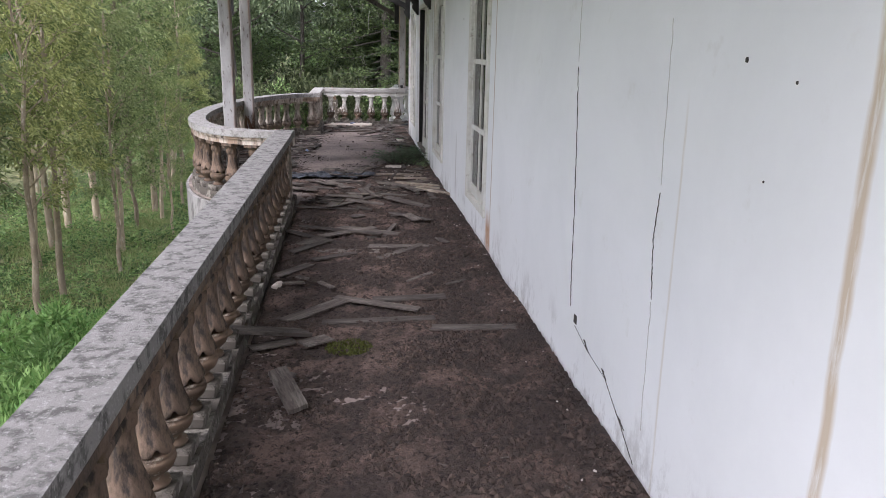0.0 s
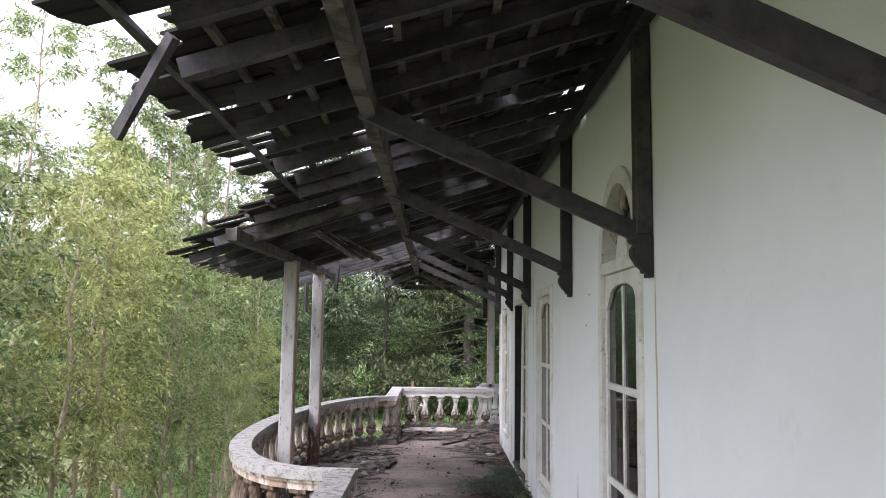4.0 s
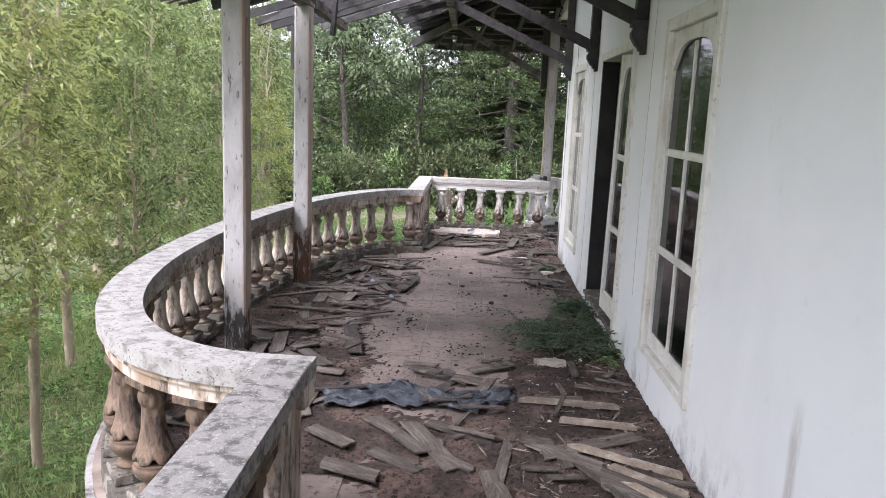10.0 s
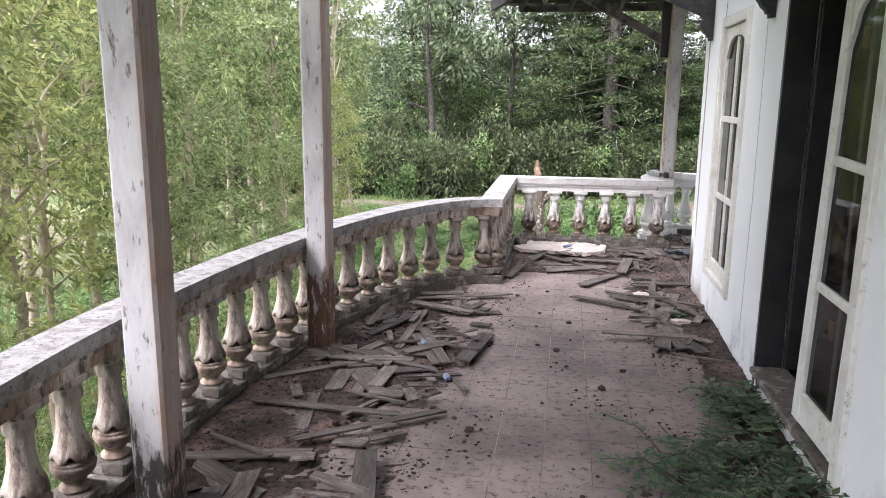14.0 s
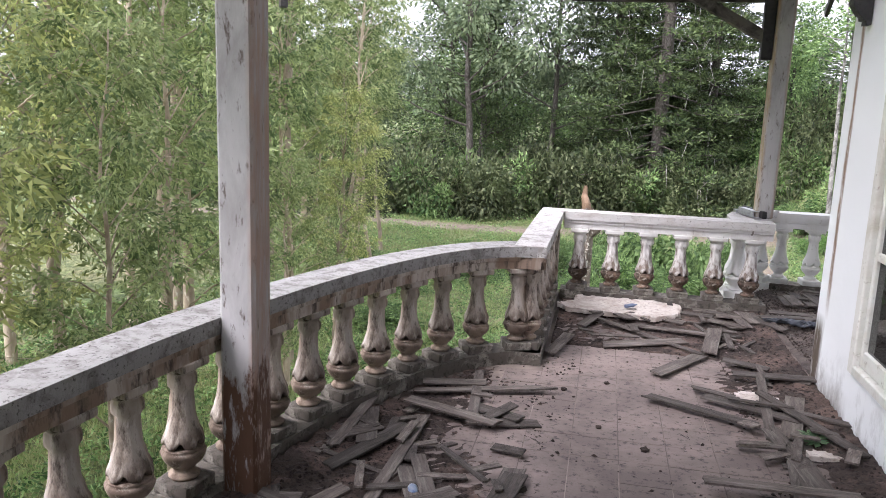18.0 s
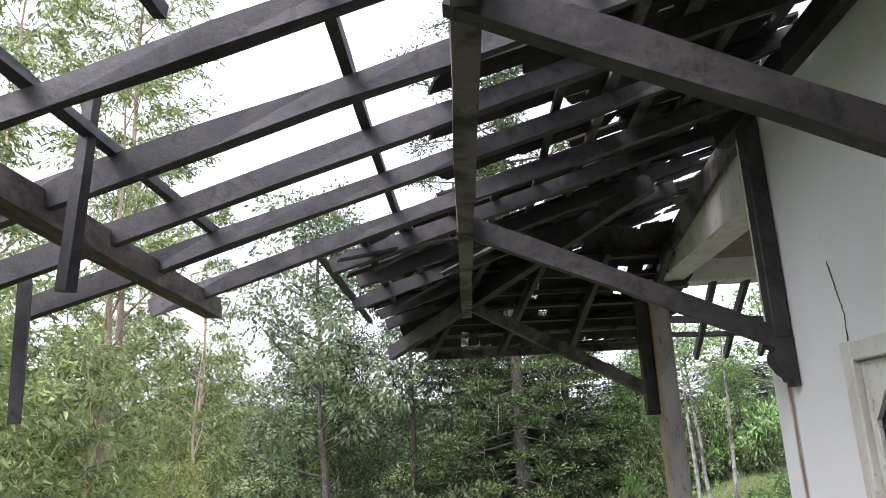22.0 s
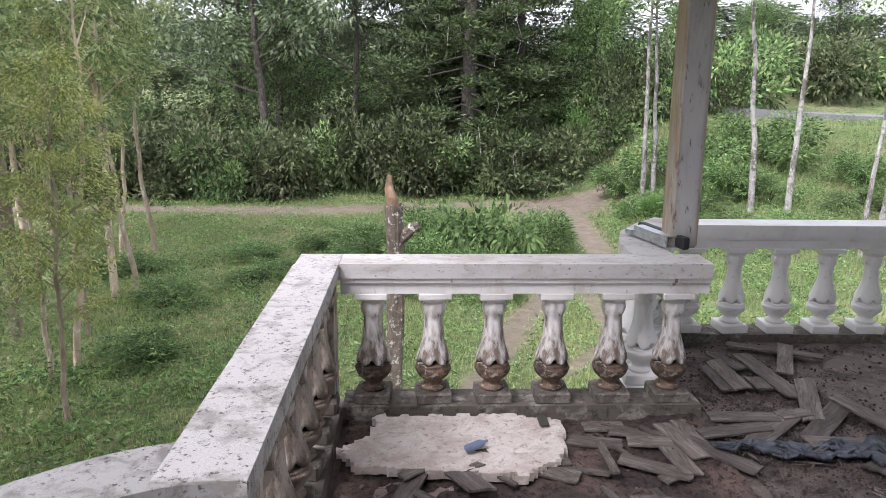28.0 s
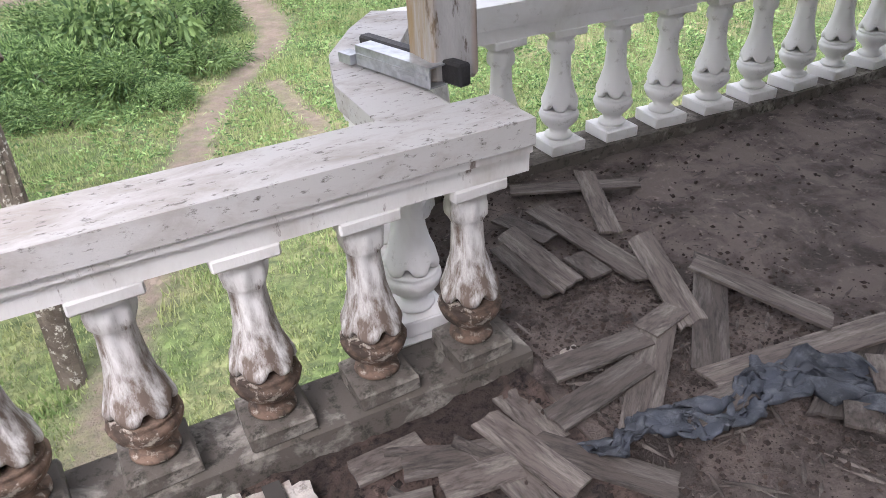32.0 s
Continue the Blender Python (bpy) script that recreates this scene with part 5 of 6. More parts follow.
litter("wood_splinters", "pale broken sticks and chips near the wall", 260, 0.011, True, 8, M_raw, lambda r: (r.uniform(-0.1, 0.8), r.uniform(8.3, 10.1)))
litter("plaster_crumbs", "pale plaster and paper scraps near the wall", 50, 0.013, False, 9, M_foam, lambda r: (r.uniform(0.05, 0.8), r.uniform(8.6, 10.2)))
litter("plaster_crumbs", "white crumbs of plaster at the foot of the wall", 160, 0.007, False, 5, M_foam, lambda r: (0.8 - 0.2 * r.random() ** 2, r.uniform(2.5, 9)))

CLODS = []
for k in range(4):
    bm = bmesh.new()
    bmesh.ops.create_icosphere(bm, subdivisions=2, radius=1.0)
    for v in bm.verts:
        v.co *= 0.8 + 0.5 * noise.noise(v.co * 1.7 + Vector((k * 9.0, 0, 0)))
        v.co.z *= 0.6
    CLODS.append(finish("soil_clod", bm, M_clod))
rng = random.Random(3)
for k in range(230):
    y = rng.uniform(2.0, 15.3)
    x = rng.uniform(-1.5, 0.75)
    if not inside(x, y, 0.08):
        continue
    s = 0.008 + 0.022 * rng.random() ** 2.5
    ob = tagged(new("soil_clod", rng.choice(CLODS)), "small dark clod of soil on the floor", "clod", "soil clods")
    ob.matrix_basis = pose(x, y, max(0.0, soil_cover(x, y)) + s * 0.3, 0, 0, rng.uniform(0, 360)) @ Matrix.Diagonal((s, s, s, 1))

# ---- foam slab, plaster lumps, cloth, tray, bottle ----
def rough_slab(name, outline_, z0, z1, mat_, seed, res=0.02):
    r = random.Random(seed)
    xs = [p[0] for p in outline_]
    ys_ = [p[1] for p in outline_]

    def isin(x, y):
        c = False
        for (xa, ya), (xb, yb) in zip(outline_, outline_[1:] + outline_[:1]):
            if (ya > y) != (yb > y) and x < (xb - xa) * (y - ya) / (yb - ya) + xa:
                c = not c
        return c
    bm = bmesh.new()
    nx, ny = int((max(xs) - min(xs)) / res) + 2, int((max(ys_) - min(ys_)) / res) + 2
    cell = {}
    for i in range(nx):
        for j in range(ny):
            x, y = min(xs) + i * res, min(ys_) + j * res
            cell[i, j] = isin(x + 0.02 * noise.noise(Vector((x * 14, y * 14, seed))), y + 0.02 * noise.noise(Vector((x * 14, y * 14, seed + 5))))
    vt, vb = {}, {}

    def vert(store, i, j, z):
        if (i, j) not in store:
            x, y = min(xs) + (i - 0.5) * res, min(ys_) + (j - 0.5) * res
            store[i, j] = bm.verts.new((x + r.uniform(-0.004, 0.004), y + r.uniform(-0.004, 0.004), z + (0.006 * noise.noise(Vector((x * 50, y * 50, seed))) if z == z1 else 0)))
        return store[i, j]
    for (i, j), on in list(cell.items()):
        if not on:
            continue
        c = ((i, j), (i + 1, j), (i + 1, j + 1), (i, j + 1))
        bm.faces.new([vert(vt, *q, z1) for q in c])
        for (di, dj), (a, b) in (((0, -1), (0, 1)), ((1, 0), (1, 2)), ((0, 1), (2, 3)), ((-1, 0), (3, 0))):
            if not cell.get((i + di, j + dj), False):
                bm.faces.new([vert(vb, *c[a], z0), vert(vb, *c[b], z0), vert(vt, *c[b], z1), vert(vt, *c[a], z1)])
    return finish(name, bm, mat_)


foam = [(-0.69, 15.1), (-0.61, 14.97), (-0.3, 14.93), (0.0, 14.9), (0.17, 15.02), (0.2, 15.12), (0.22, 15.34), (0.03, 15.41), (-0.3, 15.39), (-0.56, 15.4), (-0.58, 15.22)]
tagged(new("foam_slab", rough_slab("foam_slab", foam, 0.02, 0.055, M_foam, 3)), "dirty white crumbling foam slab lying on the floor", "foam slab")
ob = tagged(part("tape", boxed(0.12, 0.16, 15.27, 15.37, 0.062, 0.066), M_crack), "dark strip of tape on the foam slab", "tape")
for k, (x, y, s) in enumerate(((0.36, 10.0, 0.1), (0.43, 13.5, 0.1), (0.6, 12.85, 0.07), (0.5, 9.3, 0.05), (-1.4, 9.2, 0.09), (1.35, 15.4, 0.04), (0.98, 15.42, 0.05))):
    sh = [(x + s * math.cos(a) * (1 + 0.25 * math.sin(3 * a + k)), y + 0.6 * s * math.sin(a)) for a in [2 * math.pi * q / 9 for q in range(9)]]
    tagged(new("plaster_lump", rough_slab("plaster_lump", sh, 0.008, 0.018 + 0.2 * s, M_foam, 20 + k, 0.018)), "broken pale lump of plaster on the floor", "rubble", "plaster lumps")


def cloth(name, cx, cy, lx, ly, turn, seed, label, flare=0.0, z0=0.0):
    """Crumpled cloth lying flat in folds."""
    nx, ny = 60, 26
    vs, fs = [], []
    for j in range(ny):
        for i in range(nx):
            u, v = i / (nx - 1) - 0.5, j / (ny - 1) - 0.5
            x = lx * u + 0.09 * noise.noise(Vector((u * 6, v * 5, seed)))
            y = ly * (1 + flare * u) * v * (0.7 + 0.9 * noise.noise(Vector((u * 4.2, 0, seed)))) + 0.14 * noise.noise(Vector((u * 2.6, 4.0, seed))) + 0.05 * noise.noise(Vector((u * 14, v * 6, seed)))
            z = 0.022 + 0.05 * abs(noise.noise(Vector((u * 8, v * 4, seed + 3)))) + 0.024 * abs(noise.noise(Vector((u * 22, v * 9, seed)))) + 0.01 * noise.noise(Vector((u * 50, v * 25, seed)))
            vs.append((x, y, z))
    for j in range(ny - 1):
        for i in range(nx - 1):
            fs.append((j * nx + i, j * nx + i + 1, (j + 1) * nx + i + 1, (j + 1) * nx + i))
    me = bpy.data.meshes.new(name)
    me.from_pydata(vs, [], fs)
    me.materials.append(M_cloth)
    me.shade_smooth()
    ob = tagged(new(name, me), label, "cloth")
    ob.matrix_basis = pose(cx, cy, z0, 0, 0, turn)
    mod = ob.modifiers.new("thickness", "SOLIDIFY")
    mod.thickness = 0.006
    return ob


cloth("torn_cloth", -0.42, 9.3, 1.02, 0.36, 6, 1.0, "crumpled torn slate blue cloth on the walkway floor")
cloth("torn_cloth", 1.17, 15.04, 0.74, 0.12, -13, 5.0, "crumpled torn slate blue cloth among the fallen boards", 1.3, 0.02)
t = tagged(new("metal_channel"), "bent bright metal channel lying on the rail beside the column", "metal profile")
m = pose(0.733, 15.92, RAIL_Z + 0.002, 0, 0, 103)
for nm, dims in (("channel_web", (-0.2, 0.1, 0.03, 0.034, 0.004, 0.056)), ("channel_flange", (-0.2, 0.1, -0.016, 0.03, 0.052, 0.056)), ("channel_flange", (-0.2, 0.1, -0.016, 0.03, 0.004, 0.008)), ("channel_rib", (-0.19, 0.095, 0.034, 0.038, 0.024, 0.036)), ("torn_end", (0.105, 0.16, 0.012, 0.05, 0.004, 0.03))):
    part(nm, boxed(*dims), M_alu, t)
part("wooden_strip", boxed(-0.25, 0.16, -0.055, -0.018, 0.004, 0.06, bev=0.006), M_timber, t, "charred wooden strip")
t.matrix_basis = m
bm = lathe(bmesh.new(), ((0.03, 0.0), (0.034, 0.01), (0.034, 0.1), (0.03, 0.12), (0.012, 0.145), (0.012, 0.165)), 14)
t = tagged(part("crushed_bottle", bm, M_blue, smooth=True), "crushed blue plastic bottle on the foam slab", "bottle")
t.matrix_basis = pose(-0.2, 15.05, 0.078, 0, 84, 30) @ Matrix.Diagonal((0.4, 0.6, 0.6, 1))
for x, y, z in ((-1.05, 12.05, 0.03), (-0.82, 11.5, 0.03)):
    bm = bmesh.new()
    bmesh.ops.create_icosphere(bm, subdivisions=2, radius=0.022)
    for v in bm.verts:
        v.co += v.co * 0.5 * noise.noise(v.co * 40)
    M_wrap = bpy.data.materials.get("plastic_wrapper") or surface("plastic_wrapper", (0.3, 0.34, 0.4), (0.1, 0.16, 0.3), None, 18, 20, 0.3, 0.4)
    ob = tagged(part("plastic_wrapper", bm, M_wrap), "crumpled blue and white plastic wrapper", "wrapper", "plastic wrappers")
    ob.location = (x, y, z)

# cracks and holes in the wall
def crack(name, pts, w, label, tone=None):
    bm = bmesh.new()
    rows_ = []
    r = random.Random(len(pts))
    fine = []
    for (ya, za), (yb, zb) in zip(pts, pts[1:]):
        for k in range(22):
            fine.append((ya + (yb - ya) * k / 22 + r.uniform(-0.0035, 0.0035), za + (zb - za) * k / 22))
    for k, (y, z) in enumerate(fine):
        h = w * (0.12 + 0.5 * r.random() + 1.1 * max(0.0, noise.noise(Vector((k * 0.16, 0, w * 100)))))
        rows_.append([bm.verts.new((WALL - 0.0025, y - h, z)), bm.verts.new((WALL - 0.0025, y + h, z)), bm.verts.new((WALL + 0.01, y, z))])
    for a, b in zip(rows_, rows_[1:]):
        bm.faces.new((a[0], a[1], b[1], b[0]))
        bm.faces.new((a[1], a[2], b[2], b[1]))
        bm.faces.new((a[2], a[0], b[0], b[2]))
    bmesh.ops.recalc_face_normals(bm, faces=bm.faces)
    tagged(part(name, bm, tone or M_crack), label, "crack", kind="structure")


crack("crack", ((3.76, 2.4), (3.745, 1.9), (3.735, 1.43)), 0.002, "fine upright seam in the plaster", M_seam)
crack("crack", ((3.735, 1.43), (3.69, 1.1), (3.66, 0.8), (3.64, 0.49), (3.62, 0.36)), 0.0045, "dark vertical crack in the plaster")
crack("crack", ((2.76, 1.6), (2.74, 1.06)), 0.0012, "fine upright seam in the plaster", M_seam)
crack("crack", ((2.74, 1.06), (2.76, 0.9), (2.73, 0.69)), 0.0028, "short dark crack in the plaster")
crack("crack", ((2.73, 0.69), (2.72, 0.2)), 0.0012, "fine upright seam in the plaster", M_seam)
crack("crack", ((3.54, 0.3), (3.35, 0.26), (3.11, 0.24), (2.9, 0.14), (2.75, 0.06)), 0.0028, "slanting crack near the floor")
for y, z, w, hh in ((3.36, 0.27, 0.035, 0.022), (3.12, 0.25, 0.025, 0.016), (2.9, 0.15, 0.03, 0.014)):
    crack("plaster_chip", ((y + w, z + hh), (y, z), (y - w, z - hh * 0.6)), 0.016, "chipped plaster along the slanting crack")
crack("crack", ((9.98, 0.5), (10.0, 1.1), (9.97, 2.3)), 0.003, "fine upright seam in the plaster", M_seam)
crack("crack", ((12.12, 0.2), (12.1, 1.0), (12.13, 2.2)), 0.003, "fine upright seam in the plaster", M_seam)
crack("crack", ((13.33, 1.72), (13.29, 2.0), (13.28, 2.18), (13.34, 2.4)), 0.006, "crack in the plaster beside the corner bracket")
crack("crack", ((13.34, 2.02), (13.335, 1.8), (13.33, 1.5), (13.335, 1.2)), 0.014, "wide broken gap beside the window frame", M_grime)
for y, z, s in ((3.54, 0.33, 0.03), (2.287, 1.484, 0.007), (2.054, 1.438, 0.004), (2.139, 1.2, 0.003), (7.2, 1.95, 0.008), (7.3, 1.75, 0.007)):
    tagged(part("wall_hole", boxed(WALL - 0.003, WALL + 0.02, y - s, y + s, z - s, z + s, bev=s * 0.4), M_crack), "small dark hole in the plaster", "hole", kind="structure")

# moss cushion and a small bottle beside the plinth
vs, fs = [], []
r = random.Random(77)
for k in range(900):
    a, d = r.uniform(0, 6.283), 0.1 * math.sqrt(r.random())
    x, y = -0.19 + 1.2 * d * math.cos(a), 4.03 + d * math.sin(a)
    z, q = max(0.0, soil_cover(x, y)) + 0.002, r.uniform(0, 6.283)
    n = len(vs)
    vs += [(x + 0.006 * math.cos(q), y + 0.006 * math.sin(q), z), (x - 0.006 * math.cos(q), y - 0.006 * math.sin(q), z), (x + r.uniform(-0.006, 0.006), y + r.uniform(-0.006, 0.006), z + r.uniform(0.006, 0.016))]
    fs.append((n, n + 1, n + 2))
me = bpy.data.meshes.new("moss")
me.from_pydata(vs, [], fs)
me.materials.append(L_moss)
tagged(new("moss", me), "small cushion of yellow-green moss on the soil", "moss", kind="stuff")
bm = lathe(bmesh.new(), ((0.018, 0.0), (0.022, 0.004), (0.022, 0.06), (0.02, 0.068), (0.012, 0.074), (0.012, 0.09)), 14)
t = tagged(part("small_bottle", bm, M_foam, smooth=True), "small white plastic bottle beside the plinth", "bottle")
t.matrix_basis = pose(-0.66, 5.0, 0.03, 0, 80, 60)

# ---- plants ----
def leaf_quads(vs, fs, c, d, up, l, w):
    """One leaf of two triangles folded along its length."""
    d = d.normalized()
    s = d.cross(up)
    if s.length < 1e-3:
        s = d.orthogonal()
    s = s.normalized() * w
    n = len(vs)
    m = c + d * l * 0.45 - up * l * 0.06
    vs += [c, m + s, c + d * l - up * l * 0.18, m - s]
    fs += [(n, n + 1, n + 2), (n, n + 2, n + 3)]


def leaf_mesh(name, mat_, pos, way, l, w, gen, broad=False):
    """Many pointed leaves at rows of places and headings: narrow ones of one triangle, broad ones of two."""
    n = len(pos)
    way = way / np.maximum(1e-6, np.linalg.norm(way, axis=1))[:, None]
    side = np.cross(way, gen.normal(size=(n, 3)))
    side /= np.maximum(1e-6, np.linalg.norm(side, axis=1))[:, None]
    long = (l * gen.uniform(0.6, 1.3, n))[:, None]
    half = (w * gen.uniform(0.7, 1.25, n))[:, None]
    tri = np.stack([pos - side * half + way * long * 0.1, pos + side * half + way * long * 0.25, pos + way * long - np.array((0, 0, 0.12)) * long], axis=1).reshape(-1, 3)
    k = 3
    if broad:
        k = 4
        tri = np.stack([pos, pos + side * half + way * long * 0.45, pos + way * long - np.array((0, 0, 0.15)) * long, pos - side * half + way * long * 0.4], axis=1).reshape(-1, 3)
    me = bpy.data.meshes.new(name)
    me.from_pydata(tri.tolist(), [], np.arange(k * n).reshape(-1, k).tolist())
    me.materials.append(mat_)
    return me


def cloud_mesh(name, mat_, centre_radius, leaves, l, w, rng_, droop=0.3, broad=False):
    """Leaves spread through a set of clumps, each of smaller tufts, thicker towards their outsides."""
    gen = np.random.default_rng(rng_.randrange(1 << 30))
    total = sum(r ** 2 for _, r in centre_radius)
    pos, way = [], []
    for c, r in centre_radius:
        count = max(6, int(leaves * r * r / total))
        tufts = max(3, int(9 * r / 0.6))
        d = gen.normal(size=(tufts, 3))
        d /= np.linalg.norm(d, axis=1)[:, None]
        mid = np.array(c) + d * r * gen.uniform(0.45, 1.0, (tufts, 1)) * np.array((1, 1, 0.75))
        pick = gen.integers(0, tufts, count)
        e = gen.normal(size=(count, 3))
        pos.append(mid[pick] + e * r * 0.17)
        way.append(d[pick] * 0.7 + e * 0.6 - np.array((0, 0, droop)))
    return leaf_mesh(name, mat_, np.concatenate(pos), np.concatenate(way), l, w, gen, broad)


def limb(bm, pts, r0, r1, n=6):
    rings = []
    for k, p in enumerate(pts):
        r = r0 + (r1 - r0) * k / (len(pts) - 1)
        d = (Vector(pts[min(k + 1, len(pts) - 1)]) - Vector(pts[max(k - 1, 0)])).normalized()
        a = d.orthogonal().normalized()
        b = d.cross(a)
        rings.append([bm.verts.new(Vector(p) + (a * math.cos(2 * math.pi * i / n) + b * math.sin(2 * math.pi * i / n)) * r) for i in range(n)])
    for a, b in zip(rings, rings[1:]):
        for i in range(n):
            bm.faces.new((a[i], a[(i + 1) % n], b[(i + 1) % n], b[i]))
    bm.faces.new(rings[-1])


def tree(name, label, tall, bare_to, spread, leaf_mat, bark, leaves, l, w, seed, lean=0.05, thick=0.09, limbs=9, clump=0.7, droop=0.3, bend=1.0, broad=False):
    r = random.Random(seed)
    t = tagged(new(name), label, "tree", "garden trees")
    bm = bmesh.new()
    trunk = [Vector((0, 0, -0.4))]
    for k in range(1, 9):
        trunk.append(Vector((lean * tall * (k / 8) ** 1.3 + r.uniform(-0.1, 0.1) * min(k, 3) * min(0.5, 7 * thick * bend), r.uniform(-0.1, 0.1) * min(k, 3) * min(0.5, 7 * thick * bend), tall * k / 8)))
    limb(bm, trunk, thick, thick * 0.2, 8)
    balls = []
    for k in range(limbs):
        f = bare_to + (0.97 - bare_to) * (k + r.random()) / limbs
        i = min(7, int(f * 8))
        p = trunk[i].lerp(trunk[i + 1], f * 8 - i)
        a = r.uniform(0, 2 * math.pi)
        out = spread * (1.05 - 0.75 * (f - bare_to) / (1 - bare_to)) * r.uniform(0.55, 1.1)
        e = p + Vector((math.cos(a) * out, math.sin(a) * out, out * r.uniform(0.35, 0.9)))
        m = p.lerp(e, 0.5) + Vector((0, 0, -0.08 * out))
        limb(bm, [p, m, e], thick * 0.32, 0.008, 5)
        for u in (0.45, 0.75, 1.0):
            balls.append((p.lerp(e, u) + Vector((r.uniform(-0.2, 0.2), r.uniform(-0.2, 0.2), r.uniform(-0.1, 0.25))), clump * r.uniform(0.6, 1.1)))
    balls.append((trunk[-1], clump * 0.8))
    part("trunk", bm, bark, t, smooth=True)
    part("crown", cloud_mesh("crown", leaf_mat, balls, leaves, l, w, r, droop, broad), None, t)
    return t


def feather_tree(label, tall, bare_to, spread, leaf_mat, sprays, seed, lean=0.03, thick=0.06, per=34, l=0.1, w=0.011, gaps=0.0):
    """Slender tree: a wavering pale stem, thin rising limbs with twigs, and drooping sprays of narrow leaves along the twigs."""
    r = random.Random(seed)
    gen = np.random.default_rng(seed)
    t = tagged(new("acacia_tree"), label, "tree", "garden trees")
    bm = bmesh.new()
    trunk, sway = [Vector((0, 0, -0.3))], Vector((0, 0, 0))
    for k in range(1, 13):
        sway += Vector((r.uniform(-0.07, 0.07), r.uniform(-0.07, 0.07), 0))
        trunk.append(Vector((lean * tall * k / 12, 0, tall * k / 12)) + sway)
    limb(bm, trunk, thick, 0.008, 8)
    pos, way = [], []
    limbs = max(8, sprays // 7)
    for k in range(limbs):
        u = (k + r.random()) / limbs
        if gaps and noise.noise(Vector((u * 7, seed, 0))) > gaps:
            continue
        f = bare_to + (0.985 - bare_to) * u
        i = min(11, int(f * 12))
        p = trunk[i].lerp(trunk[i + 1], f * 12 - i)
        a = k * 2.4 + r.uniform(-0.6, 0.6)
        out = spread * (0.55 + 0.9 * u) * (1.0 - u) ** 0.55 * r.uniform(0.7, 1.15) + 0.12
        rise = r.uniform(0.35, 1.1)
        e = p + Vector((math.cos(a) * out, math.sin(a) * out, out * rise))
        m = p.lerp(e, 0.5) + Vector((r.uniform(-0.1, 0.1) * out, r.uniform(-0.1, 0.1) * out, 0.1 * out))
        limb(bm, [p, m, e], 0.007 + thick * 0.22 * (1 - u), 0.004, 4)
        for j in range(7):
            v = 0.3 + 0.7 * (j + r.random()) / 7
            q = p.lerp(m, v * 2) if v < 0.5 else m.lerp(e, v * 2 - 1)
            b = a + r.uniform(-1.5, 1.5)
            long = r.uniform(0.25, 0.5) * (0.6 + 0.4 * spread)
            d = Vector((math.cos(b), math.sin(b), r.uniform(-0.25, 0.6))) * long
            if j % 2:
                limb(bm, [q, q + d * 0.6 + Vector((0, 0, 0.04)), q + d - Vector((0, 0, 0.06))], 0.004, 0.002, 3)
            g = gen.uniform(0.1, 1.1, (per, 1))
            at = np.array(q) + g * np.array(d) + gen.normal(size=(per, 3)) * 0.055
            at[:, 2] -= 0.12 * g[:, 0] ** 2
            pos.append(at)
            way.append(np.array(d)[None, :] / long * 0.7 + gen.normal(size=(per, 3)) * 0.55 - np.array((0, 0, 0.35)))
    part("trunk", bm, M_stem, t, smooth=True)
    part("crown", leaf_mesh("crown", leaf_mat, np.concatenate(pos), np.concatenate(way), l, w, gen), None, t)
    return t


